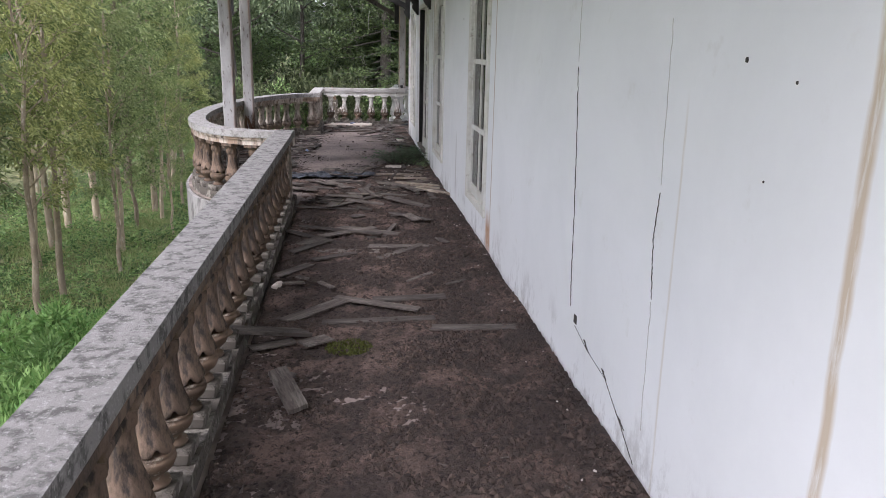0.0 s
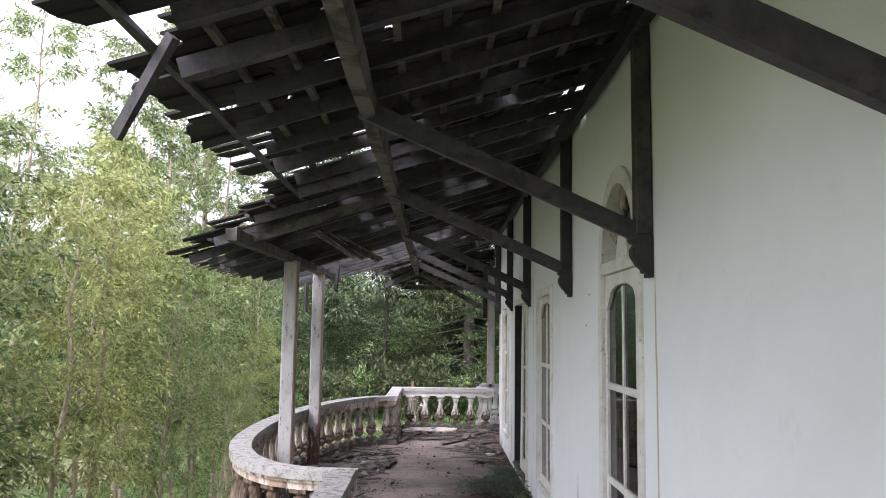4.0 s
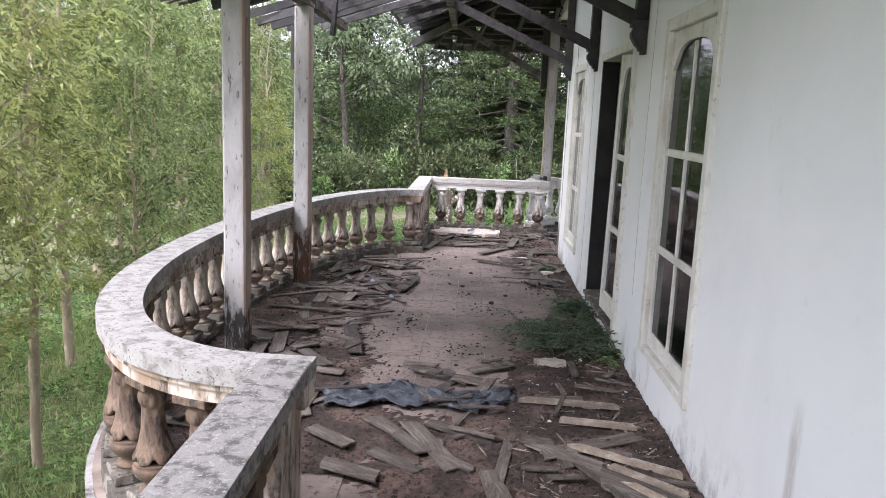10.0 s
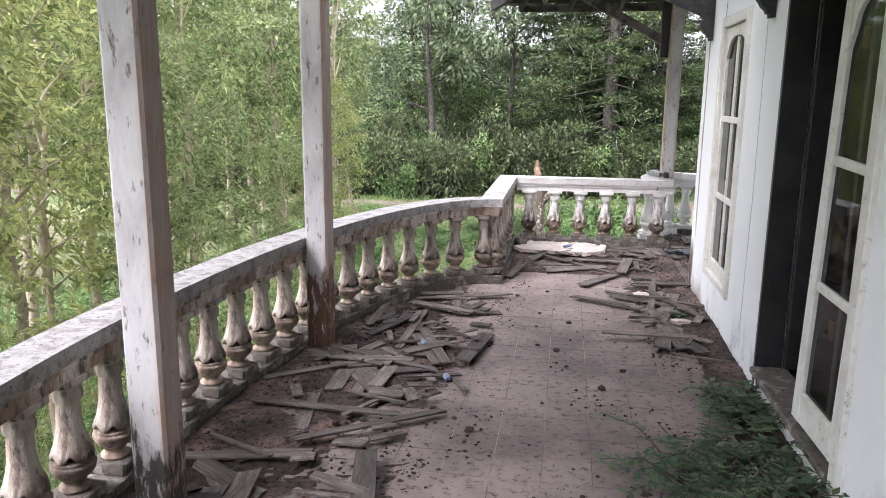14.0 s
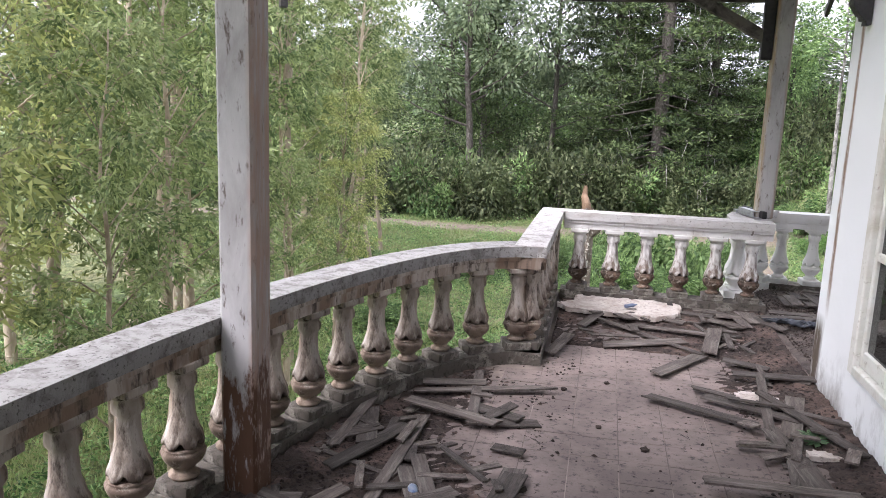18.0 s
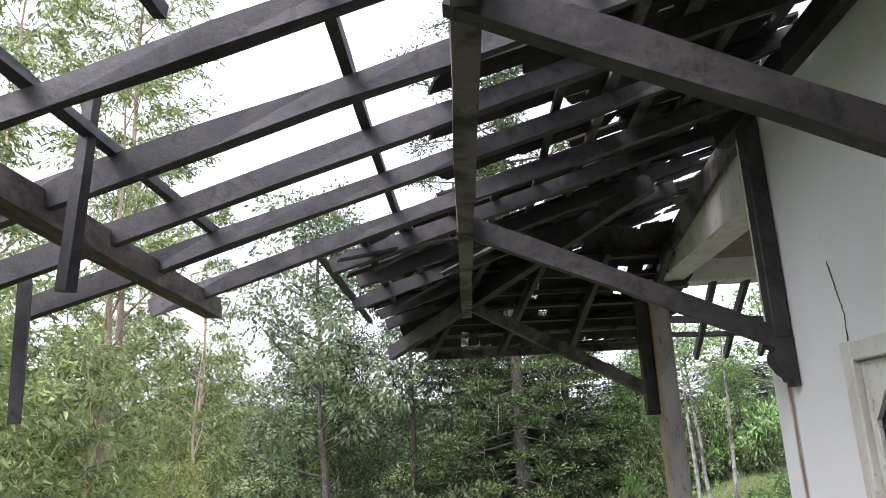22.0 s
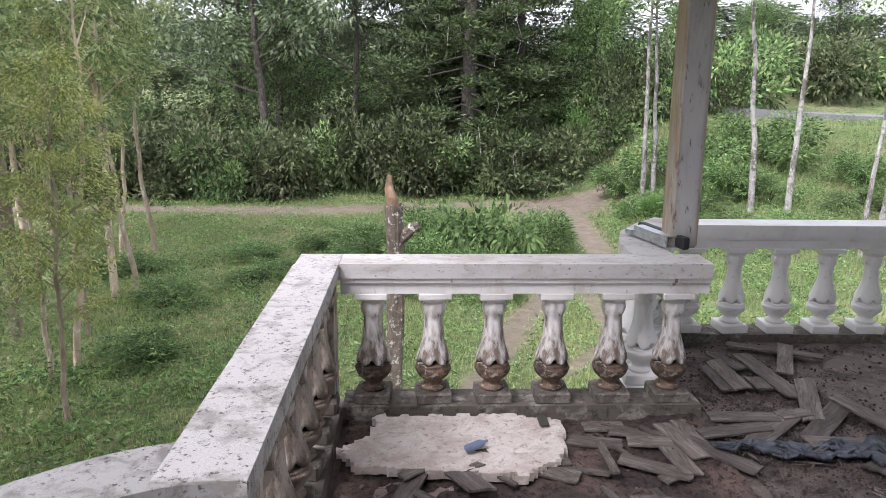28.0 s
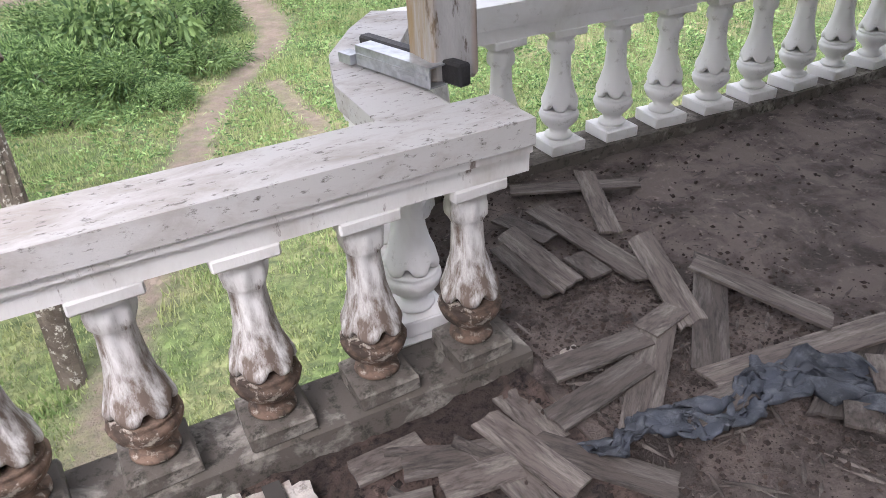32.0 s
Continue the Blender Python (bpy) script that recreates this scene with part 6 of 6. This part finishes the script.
def conifer(label, tall, reach, seed):
    """Old conifer: level tiers of long boughs carrying upright tufts, bare hanging twigs below, thin towards the top."""
    r = random.Random(seed)
    gen = np.random.default_rng(seed)
    t = tagged(new("conifer_tree"), label, "tree", "garden trees")
    bm = bmesh.new()
    limb(bm, [Vector((0, 0, -0.4)), Vector((0.1, 0, tall * 0.3)), Vector((0.15, 0.05, tall * 0.7)), Vector((0.5, 0, tall * 1.3))], 0.33, 0.09, 9)
    pos, way, hang = [], [], bmesh.new()
    for k in range(120):
        u = ((k + r.random()) / 120) ** 1.6
        z = tall * (0.05 + 0.93 * u)
        a = k * 2.4 + r.uniform(-0.4, 0.4)
        out = reach * (1 - 0.75 * u ** 0.7) * r.uniform(0.55, 1.1)
        d = Vector((math.cos(a), math.sin(a), 0))
        p, m, e = Vector((0, 0, z)), d * out * 0.55 + Vector((0, 0, z - 0.12 * out)), d * out + Vector((0, 0, z - 0.12 * out + 0.1))
        limb(bm, [p, m, e], 0.05 * (1.1 - u), 0.012, 5)
        tufts = int(5 + 7 * out / reach)
        for j in range(tufts):
            v = 0.35 + 0.65 * (j + r.random()) / tufts
            q = p.lerp(m, v * 2) if v < 0.5 else m.lerp(e, v * 2 - 1)
            q = q + Vector((r.uniform(-0.45, 0.45), r.uniform(-0.45, 0.45), r.uniform(-0.1, 0.12)))
            n = 48
            x = gen.normal(size=(n, 3)) * np.array((0.26, 0.26, 0.09))
            pos.append(np.array(q) + x)
            way.append(x * 2.2 + np.array((0, 0, 0.45)) + gen.normal(size=(n, 3)) * 0.3)
            if u < 0.4 and r.random() < 0.22:
                h = q + Vector((r.uniform(-0.5, 0.5), r.uniform(-0.5, 0.5), -r.uniform(0.5, 1.2)))
                limb(hang, [q, q.lerp(h, 0.5) + Vector((r.uniform(-0.2, 0.2), r.uniform(-0.2, 0.2), 0.15)), h], 0.014, 0.006, 4)
    # long bare boughs of the open top, with rosettes of needles at their ends
    for k in range(30):
        z = tall * (0.62 + 0.66 * k / 30)
        a, out = k * 2.4, r.uniform(3.0, 5.4)
        d = Vector((math.cos(a), math.sin(a), 0))
        p, e = Vector((0.35, 0, z)), Vector((0.35, 0, z + r.uniform(-0.5, 0.6))) + d * out
        m = p.lerp(e, 0.55) + Vector((0, 0, -0.25))
        limb(bm, [p, m, e], 0.06, 0.02, 5)
        for j in range(r.randrange(3, 6)):
            q = m.lerp(e, r.uniform(0.2, 1.05)) + Vector((r.uniform(-0.7, 0.7), r.uniform(-0.7, 0.7), r.uniform(-0.1, 0.35)))
            x = gen.normal(size=(70, 3)) * np.array((0.24, 0.24, 0.17))
            pos.append(np.array(q) + x)
            way.append(x * 3 + np.array((0, 0, 0.3)) + gen.normal(size=(70, 3)) * 0.2)
    part("trunk", bm, M_bark2, t, smooth=True)
    ob = part("dead_wood", hang, M_bark, t, "bare grey hanging twigs")
    ob["kind"] = "stuff"
    part("crown", leaf_mesh("crown", L_conifer, np.concatenate(pos), np.concatenate(way), 0.25, 0.042, gen), None, t)
    return t


def copy_thing_scaled(src, x, y, turn, s, sz):
    o = copy_thing(src, pose(x, y, ground_height(x, y), 0, 0, turn))
    o.scale = (s, s, sz)
    return o


rng = random.Random(21)
F1 = feather_tree("slender tree with pale trunk and feathery yellow-green leaves", 7.2, 0.28, 1.3, L_feather, 240, 1, 0.03, 0.065, 40, 0.12, 0.018)
F2 = feather_tree("slender leaning tree with feathery green leaves", 6.6, 0.26, 1.3, L_olive, 230, 2, -0.04, 0.06, 40, 0.12, 0.018)
F3 = feather_tree("tall slender tree with thin grey-olive crown", 11.5, 0.36, 1.35, L_olive, 230, 3, 0.015, 0.095, 36, 0.14, 0.021, 0.25)
F4 = feather_tree("slender crooked tree with olive feathery leaves", 9.0, 0.3, 1.3, L_olive, 230, 4, 0.04, 0.085, 36, 0.14, 0.021, 0.3)
F5 = feather_tree("young tree with pale bent stem and sparse leaves", 6.5, 0.5, 0.85, L_olive, 110, 5, 0.07, 0.06, 28, 0.13, 0.02)
F6 = feather_tree("very tall slender tree with wide thin grey-olive crown", 17.5, 0.42, 2.1, L_olive, 420, 6, 0.01, 0.12, 36, 0.15, 0.022, 0.25)
for f, x, y in ((F1, -5.2, 13.6), (F2, -5.3, 10.2), (F3, -6.5, 19.6), (F4, -6.6, 17.0), (F5, -5.5, 23.2), (F6, -7.2, 24.8)):
    f.location = (x, y, ground_height(x, y))
for src, x, y, s in ((F1, -6.3, 15.5, 0.95), (F2, -5.1, 16.8, 0.95), (F1, -4.9, 11.9, 0.85), (F2, -6.4, 12.0, 1.0), (F1, -6.6, 9.0, 0.92), (F2, -7.4, 10.8, 0.95), (F1, -8.0, 13.2, 1.0), (F2, -7.6, 7.0, 0.85), (F1, -5.9, 6.6, 0.8),
                     (F2, -5.4, 18.9, 0.9), (F3, -5.4, 20.8, 0.9), (F4, -6.9, 18.8, 1.0), (F3, -7.9, 21.5, 1.1), (F4, -8.4, 26.6, 1.15), (F3, -6.2, 26.6, 0.85), (F4, -9.3, 23.2, 1.0),
                     (F5, -5.9, 27.0, 1.0), (F5, -6.7, 30.4, 1.1), (F5, -7.2, 27.2, 1.1), (F5, -7.4, 30.0, 1.0), (F3, -9.2, 30.5, 1.0), (F3, -9.6, 19.4, 1.0), (F5, -5.0, 19.8, 0.9), (F2, -4.7, 15.2, 0.72), (F1, -4.8, 21.4, 0.62), (F2, -5.6, 22.6, 0.7), (F1, -5.9, 24.6, 0.66), (F2, -4.4, 18.4, 0.55)):
    copy_thing_scaled(src, x, y, rng.uniform(0, 360), s, s * rng.uniform(0.95, 1.06))
spots = []
for k in range(900):
    x, y = rng.uniform(-18, -8.5), rng.uniform(4, 31)
    if all((x - a) ** 2 + (y - b) ** 2 > 3.2 for a, b in spots):
        spots.append((x, y))
    if len(spots) == 15:
        break
for k, (x, y) in enumerate(spots):
    low = y < 17
    s = rng.uniform(0.85, 1.05)
    copy_thing_scaled((F1, F2)[k % 2] if low else (F4, F3, F4)[k % 3], x, y, rng.uniform(0, 360), s * 1.1, s if low else s * 0.95)

# wood beyond the track
D1 = tree("broadleaf_tree", "large dark broadleaf tree beyond the track", 9.0, 0.05, 3.2, L_dark, M_bark2, 14000, 0.17, 0.042, 5, 0.03, 0.2, 22, 1.15, 0.0)
D2 = tree("broadleaf_tree", "grey-green broadleaf tree with loose open crown", 15.0, 0.22, 4.6, L_grey, M_bark2, 13000, 0.24, 0.055, 6, -0.03, 0.18, 26, 1.15, 0.1, broad=True)
D3 = tree("broadleaf_tree", "fresh green broadleaf tree beyond the track", 7.0, 0.06, 2.7, L_mid, M_bark2, 12000, 0.16, 0.04, 7, 0.0, 0.14, 18, 1.05, 0.0)
D4 = tree("broadleaf_tree", "hazy green tree on the far rise", 9.0, 0.15, 2.8, L_grey, M_bark2, 5000, 0.3, 0.1, 9, 0.0, 0.16, 16, 1.2)
C1 = conifer("tall dark old conifer with level tufted boughs and hanging twigs", 23.0, 5.4, 8)
D4.location = (-44.0, 66.0, ground_height(-44, 66))
C1.location = (1.6, 42.6, ground_height(1.6, 42.6))
copy_thing_scaled(C1, 3.9, 44.6, 70, 0.8, 0.62)
copy_thing_scaled(C1, -0.2, 45.2, 200, 0.75, 0.55)
copy_thing_scaled(D1, 1.4, 47.0, 40, 1.0, 1.15)
copy_thing_scaled(D1, 4.6, 47.5, 140, 0.9, 0.95)
D1.location = (-6.5, 46.0, ground_height(-6.5, 46))
D2.location = (-6.4, 42.8, ground_height(-6.4, 42.8))
D3.location = (7.4, 45.5, ground_height(7.4, 45.5))
copy_thing_scaled(D2, -3.0, 45.0, 130, 0.85, 0.9)
spots = []
for k in range(500):
    x, y = rng.uniform(-34, 30), rng.uniform(45.0, 60)
    if x > 9.5 and y < 50:
        continue
    if all((x - a) ** 2 + (y - b) ** 2 > 9.5 for a, b in spots):
        spots.append((x, y))
    if len(spots) == 22:
        break
for k, (x, y) in enumerate(spots):
    s = rng.uniform(0.8, 1.1) * (1.0 if x < 6 else 0.7)
    copy_thing_scaled((D1, D3, D1, D3)[k % 4], x, y, rng.uniform(0, 360), s * 1.15, s * rng.uniform(0.75, 0.95))
for k in range(16):
    x = -40 + 5.2 * k
    copy_thing_scaled(D4, x + rng.uniform(-1, 1), 66 + rng.uniform(-4, 6), rng.uniform(0, 360), 1.8, rng.uniform(0.6, 0.85) if x < 4 else 0.5)


def bush(name, label, mat_, seed, balls_n, size, leaves, l, w, droop=0.0, broad=False):
    r = random.Random(seed)
    t = tagged(new(name), label, "bush", "bushes")
    balls = [(Vector((r.uniform(-1, 1) * size, r.uniform(-0.7, 0.7) * size, size * r.uniform(0.15, 0.75))), size * r.uniform(0.35, 0.6)) for _ in range(balls_n)]
    bm = bmesh.new()
    for c, _ in balls:
        limb(bm, [Vector((c.x * 0.3, c.y * 0.3, -0.2)), Vector((c.x * 0.7, c.y * 0.7, c.z * 0.5)), c], 0.03, 0.006, 5)
    part("stem", bm, M_bark2, t)
    part("foliage", cloud_mesh("foliage", mat_, balls, leaves, l, w, r, droop, broad), None, t)
    return t


B1 = bush("hedge_bush", "dense dull overgrown hedge bush along the track", L_hedge, 31, 14, 1.3, 5200, 0.15, 0.034)
B2 = bush("hedge_bush", "fresh green overgrown bush along the track", L_mid, 32, 12, 1.2, 4600, 0.15, 0.034)
B3 = bush("leafy_shrub", "bright green leafy shrub in the garden", L_bright, 33, 8, 0.6, 3600, 0.11, 0.02)
B4 = bush("leafy_shrub", "bright green drooping shrub below the walkway rail", L_bright, 34, 12, 0.85, 8000, 0.11, 0.02)
B5 = bush("leafy_shrub", "dark broad-leaved shrub beside the dead trunk", L_rank, 35, 10, 1.15, 1500, 0.22, 0.05, 0.5, True)
B6 = bush("weed_mound", "low mound of rank weeds and grass", L_rank, 36, 16, 0.9, 6000, 0.14, 0.014)
B4.location = (-3.4, 8.6, ground_height(-3.4, 8.6))
for x, y, s, sz in ((-3.0, 7.2, 0.9, 1.2), (-4.0, 9.9, 0.9, 1.0), (-2.75, 6.0, 0.8, 1.3), (-3.9, 7.6, 0.9, 1.1), (-3.2, 9.9, 0.7, 0.8), (-3.3, 11.2, 0.7, 0.7)):
    copy_thing_scaled(B4, x, y, rng.uniform(0, 360), s, sz)
for x, y, s, sz in ((-2.4, 41.4, 1.6, 1.5), (-1.0, 41.0, 1.3, 1.2), (-9.5, 41.6, 1.2, 1.1), (6.2, 43.0, 1.5, 2.2)):
    copy_thing_scaled(B4, x, y, rng.uniform(0, 360), s, sz)
for k in range(16):
    x = -24 + 3.4 * k + rng.uniform(-1, 1)
    copy_thing_scaled((B1, B2)[k % 2], x, 46.5 + rng.uniform(-1.0, 3.0), rng.uniform(0, 360), 2.0, rng.uniform(1.6, 2.2))
B1.location = (-6.0, 41.2, ground_height(-6, 41.2))
B2.location = (-16.0, 41.0, ground_height(-16.0, 41.0))
B3.location = (6.2, 33.2, ground_height(6.2, 33.2))
B5.location = (0.9, 28.8, ground_height(0.9, 28.8))
B5.scale = (0.8, 0.8, 1.25)
B6.location = (0.0, 27.6, ground_height(0.0, 27.6))
for x, y, s, sz in ((-1.6, 28.6, 1.2, 0.75), (-2.6, 28.0, 1.0, 0.5), (1.2, 27.6, 1.1, 0.8), (2.1, 28.4, 1.0, 0.75), (2.3, 30.6, 1.0, 0.9), (0.2, 30.2, 1.2, 1.0), (-1.2, 30.2, 1.1, 0.8), (-0.4, 26.6, 0.8, 0.45), (1.0, 26.6, 0.6, 0.4), (2.9, 31.8, 0.8, 0.6), (-3.8, 27.4, 0.8, 0.35), (-5.0, 26.0, 0.9, 0.4), (-4.6, 23.6, 0.8, 0.35), (-6.4, 28.6, 1.0, 0.45), (-4.4, 30.0, 0.9, 0.4), (-2.4, 31.4, 0.9, 0.35), (6.3, 33.8, 1.1, 0.7), (7.4, 32.6, 1.2, 0.7), (8.8, 30.6, 1.2, 0.6), (9.0, 34.0, 1.3, 0.8), (6.6, 36.2, 1.2, 0.8), (11.6, 31.6, 1.2, 0.6)):
    copy_thing_scaled(B6, x, y, rng.uniform(0, 360), s, sz)
for k in range(46):
    x = -26 + k * 0.85 + rng.uniform(-0.4, 0.4)
    y = track_line(min(x, 8)) + 3.0 + rng.uniform(0, 1.4) + (2.0 if x > 5.4 else 0)
    s = rng.uniform(1.1, 1.5)
    copy_thing_scaled((B1, B1, B1, B2)[k % 4], x, y, rng.uniform(0, 360), s, s * rng.uniform(1.25, 1.6))
for k, (x, y, s) in enumerate(((8.3, 36.0, 1.2), (9.4, 33.0, 0.9), (10.8, 36.2, 1.3), (12.5, 33.0, 1.0), (14.5, 30.4, 0.9), (11.0, 29.0, 0.6), (16.0, 27.5, 0.9))):
    copy_thing_scaled((B2, B6)[k % 2], x, y, rng.uniform(0, 360), s, s * 0.8)

# thin pale trunks on the bank
P1 = tree("pale_tree", "thin tree with lichen-white trunk and sparse top", 7.5, 0.72, 0.9, L_mid, M_bark, 900, 0.14, 0.03, 40, 0.06, 0.06, 8, 0.5, bend=0.2)
P1.location = (9.6, 28.6, ground_height(9.6, 28.6))
for x, y, s in ((9.9, 28.5, 0.9), (10.9, 28.3, 1.0), (11.4, 27.8, 0.9), (6.6, 35.3, 1.0), (6.9, 35.2, 0.95), (7.9, 36.0, 1.0), (8.7, 32.3, 1.05), (9.3, 31.5, 1.0), (13.6, 26.0, 1.3)):
    copy_thing_scaled(P1, x, y, rng.uniform(0, 360), s * (2.4 if s > 1.2 else 1.5), s)

# stump
r = random.Random(9)
bm = bmesh.new()
limb(bm, [Vector((-0.12, 0, -0.2)), Vector((-0.09, 0, 0.8)), Vector((-0.05, 0.02, 1.7)), Vector((-0.03, 0, 2.4)), Vector((-0.05, 0, 2.95))], 0.1, 0.085, 12)
for v in bm.verts:
    v.co += Vector((r.uniform(-0.02, 0.02), r.uniform(-0.02, 0.02), r.uniform(-0.03, 0.03)))
limb(bm, [Vector((0.0, 0, 2.6)), Vector((0.14, 0, 2.72)), Vector((0.2, 0, 2.74))], 0.07, 0.05, 7)
st = tagged(part("tree_stump", bm, M_lichen, smooth=False), "tall broken lichen-covered dead trunk in the garden", "stump")
bm = bmesh.new()
limb(bm, [Vector((-0.05, 0, 2.86)), Vector((-0.07, 0, 3.02)), Vector((-0.1, 0.01, 3.14)), Vector((-0.1, 0, 3.26))], 0.075, 0.02, 9)
for v in bm.verts:
    v.co += Vector((r.uniform(-0.015, 0.015), r.uniform(-0.015, 0.015), r.uniform(-0.03, 0.03)))
part("broken_top", bm, M_split, st, "split orange-brown broken top")
st.location = (-0.57, 20.0, ground_height(-0.57, 20.0))

# weeds at the door and ferns
def weed(name, label, x, y, n, size, mat_, seed, frond=False):
    rr = random.Random(seed)
    t = tagged(new(name), label, "weed")
    t.location = (x, y, 0.0)
    bm = bmesh.new()
    vs, fs = [], []
    up = Vector((0, 0, 1))
    for _ in range(n):
        a = rr.uniform(0, 2 * math.pi)
        root = Vector((rr.uniform(-0.25, 0.25) * size, rr.uniform(-0.5, 0.5) * size, 0.01))
        tip = root + Vector((math.cos(a) * size * rr.uniform(0.2, 0.6), math.sin(a) * size * rr.uniform(0.2, 0.6), size * rr.uniform(0.04, 0.26)))
        mid = root.lerp(tip, 0.5) + up * size * 0.09
        limb(bm, [root, mid, tip], 0.004, 0.0015, 4)
        for k in range(14):
            u = 0.25 + 0.75 * k / 13
            c = root.lerp(mid, u * 2) if u < 0.5 else mid.lerp(tip, u * 2 - 1)
            d = (tip - root).normalized()
            side = d.cross(up).normalized() * (1 if k % 2 else -1)
            if frond:
                leaf_quads(vs, fs, c, side + d * 0.4, up, 0.07 * (1.15 - u), 0.008)
            else:
                leaf_quads(vs, fs, c, side + d * rr.uniform(0, 1) + up * rr.uniform(-0.3, 0.4), up, rr.uniform(0.035, 0.075), rr.uniform(0.009, 0.017))
    part("stem", bm, M_bark2, t)
    me = bpy.data.meshes.new("leaf_mass")
    me.from_pydata([tuple(v) for v in vs], [], fs)
    me.materials.append(mat_)
    part("leaves", me, None, t)


weed("weed_clump", "low sprawling dark green weeds beside the doorstep", 0.45, 10.5, 62, 0.66, L_fern, 1)
weed("weed_clump", "feathery fronds among the weeds at the doorstep", 0.5, 10.35, 46, 0.6, L_fern, 6, True)
weed("fern", "green fern growing at the foot of the wall", 0.76, 10.15, 26, 0.34, L_mid, 2, True)
weed("weed_clump", "small weeds on the doorstep", 0.66, 11.3, 40, 0.4, L_fern, 3)
weed("weed_clump", "small seedling among the boards", 0.62, 13.0, 5, 0.1, L_fern, 4)

# grass
def grass(name, label, x0, x1, y0, y1, n, tall, seed, mat_):
    g = np.random.default_rng(seed)
    vs, fs = [], []
    for _ in range(n):
        x, y = g.uniform(x0, x1), g.uniform(y0, y1)
        if x > -2.3 and y < 16.7 or bare(x, y) > 0.25 + 0.35 * g.random():
            continue
        if (abs(noise.noise(Vector((x * 0.7, y * 0.7, 1.0)))) < 0.12 and g.random() < 0.5):
            continue
        z = ground_height(x, y)
        h = tall * g.uniform(0.4, 1.2) * (0.6 + 0.9 * max(0.0, noise.noise(Vector((x * 0.6, y * 0.6, 4.0)))))
        a = g.uniform(0, 6.283)
        dx, dy = math.cos(a) * 0.013, math.sin(a) * 0.013
        lx, ly = g.uniform(-0.6, 0.6) * h, g.uniform(-0.6, 0.6) * h
        k = len(vs)
        vs += [(x - dx, y - dy, z - 0.02), (x + dx, y + dy, z - 0.02), (x + lx, y + ly, z + h)]
        fs.append((k, k + 1, k + 2))
    me = bpy.data.meshes.new(name)
    me.from_pydata(vs, [], fs)
    me.materials.append(mat_)
    tagged(new(name, me), label, "grass", kind="stuff")


def undergrowth(name, label, x0, x1, y0, y1, n, l, seed, mat_):
    r = random.Random(seed)
    pos, way = [], []
    for _ in range(n):
        x, y = r.uniform(x0, x1), r.uniform(y0, y1)
        if x > -2.3 and y < 16.8 or bare(x, y) > 0.25 + 0.35 * r.random():
            continue
        k = max(0.0, noise.noise(Vector((x * 1.1, y * 1.1, 9.0))) + 0.15)
        if k < 0.02 and r.random() < 0.45:
            continue
        p = (x, y, ground_height(x, y) + r.random() * 0.7 * k)
        pos.append(p)
        way.append((r.uniform(-1, 1), r.uniform(-1, 1), r.uniform(-0.1, 0.8)))
    me = leaf_mesh(name, mat_, np.array(pos), np.array(way), l, l * 0.16, np.random.default_rng(seed))
    tagged(new(name, me), label, "undergrowth", kind="stuff")


undergrowth("undergrowth", "low leafy green undergrowth beneath the slender trees", -14, -2.2, 2, 23, 90000, 0.12, 5, L_mid)
undergrowth("undergrowth", "leafy green weeds along the track and lawn", -10, 12, 22, 40, 100000, 0.1, 6, L_mid)
undergrowth("undergrowth", "leafy weeds among the bank grass", 4, 24, 20, 43, 70000, 0.11, 7, L_mid)
grass("grass", "short green lawn grass below the balcony", -8, 7, 16.5, 30, 130000, 0.11, 1, L_grass)
grass("grass", "rough grass under the slender trees", -14, -2.3, 3, 20, 60000, 0.22, 2, L_grass)
grass("grass", "tall rough grass on the bank", 5, 24, 20, 43, 110000, 0.26, 3, L_bank)
grass("grass", "rough low growth beside the track", -14, 6, 29, 40, 50000, 0.2, 4, L_grass)

# ---- floor tiles ----
TILE_MESH = finish("floor_tile", boxed(-TILE / 2 + 0.002, TILE / 2 - 0.002, -TILE / 2 + 0.002, TILE / 2 - 0.002, -0.012, 0.0, bev=0.0006), M_tile)
near_n = 0
rest = bmesh.new()
for j in range(-10, 75):
    for i in range(-8, 7):
        x, y = -0.375 + TILE * i, 0.1 + TILE * j
        if not inside(x, y, 0.12) or y > 15.4:
            continue
        if 8.6 < y < 15 and near_n < 300 and abs(x + 0.1) < 0.75:
            ob = part("tile", TILE_MESH, None, floor)
            ob.location = (x, y, random.uniform(-0.0012, 0.0012))
            near_n += 1
        else:
            box(rest, x - TILE / 2 + 0.0035, x + TILE / 2 - 0.0035, y - TILE / 2 + 0.0035, y + TILE / 2 - 0.0035, -0.012, 0.0)
ob = part("outer_tiles", rest, M_tile, floor, "outer terracotta tiles")
ob["kind"] = "stuff"
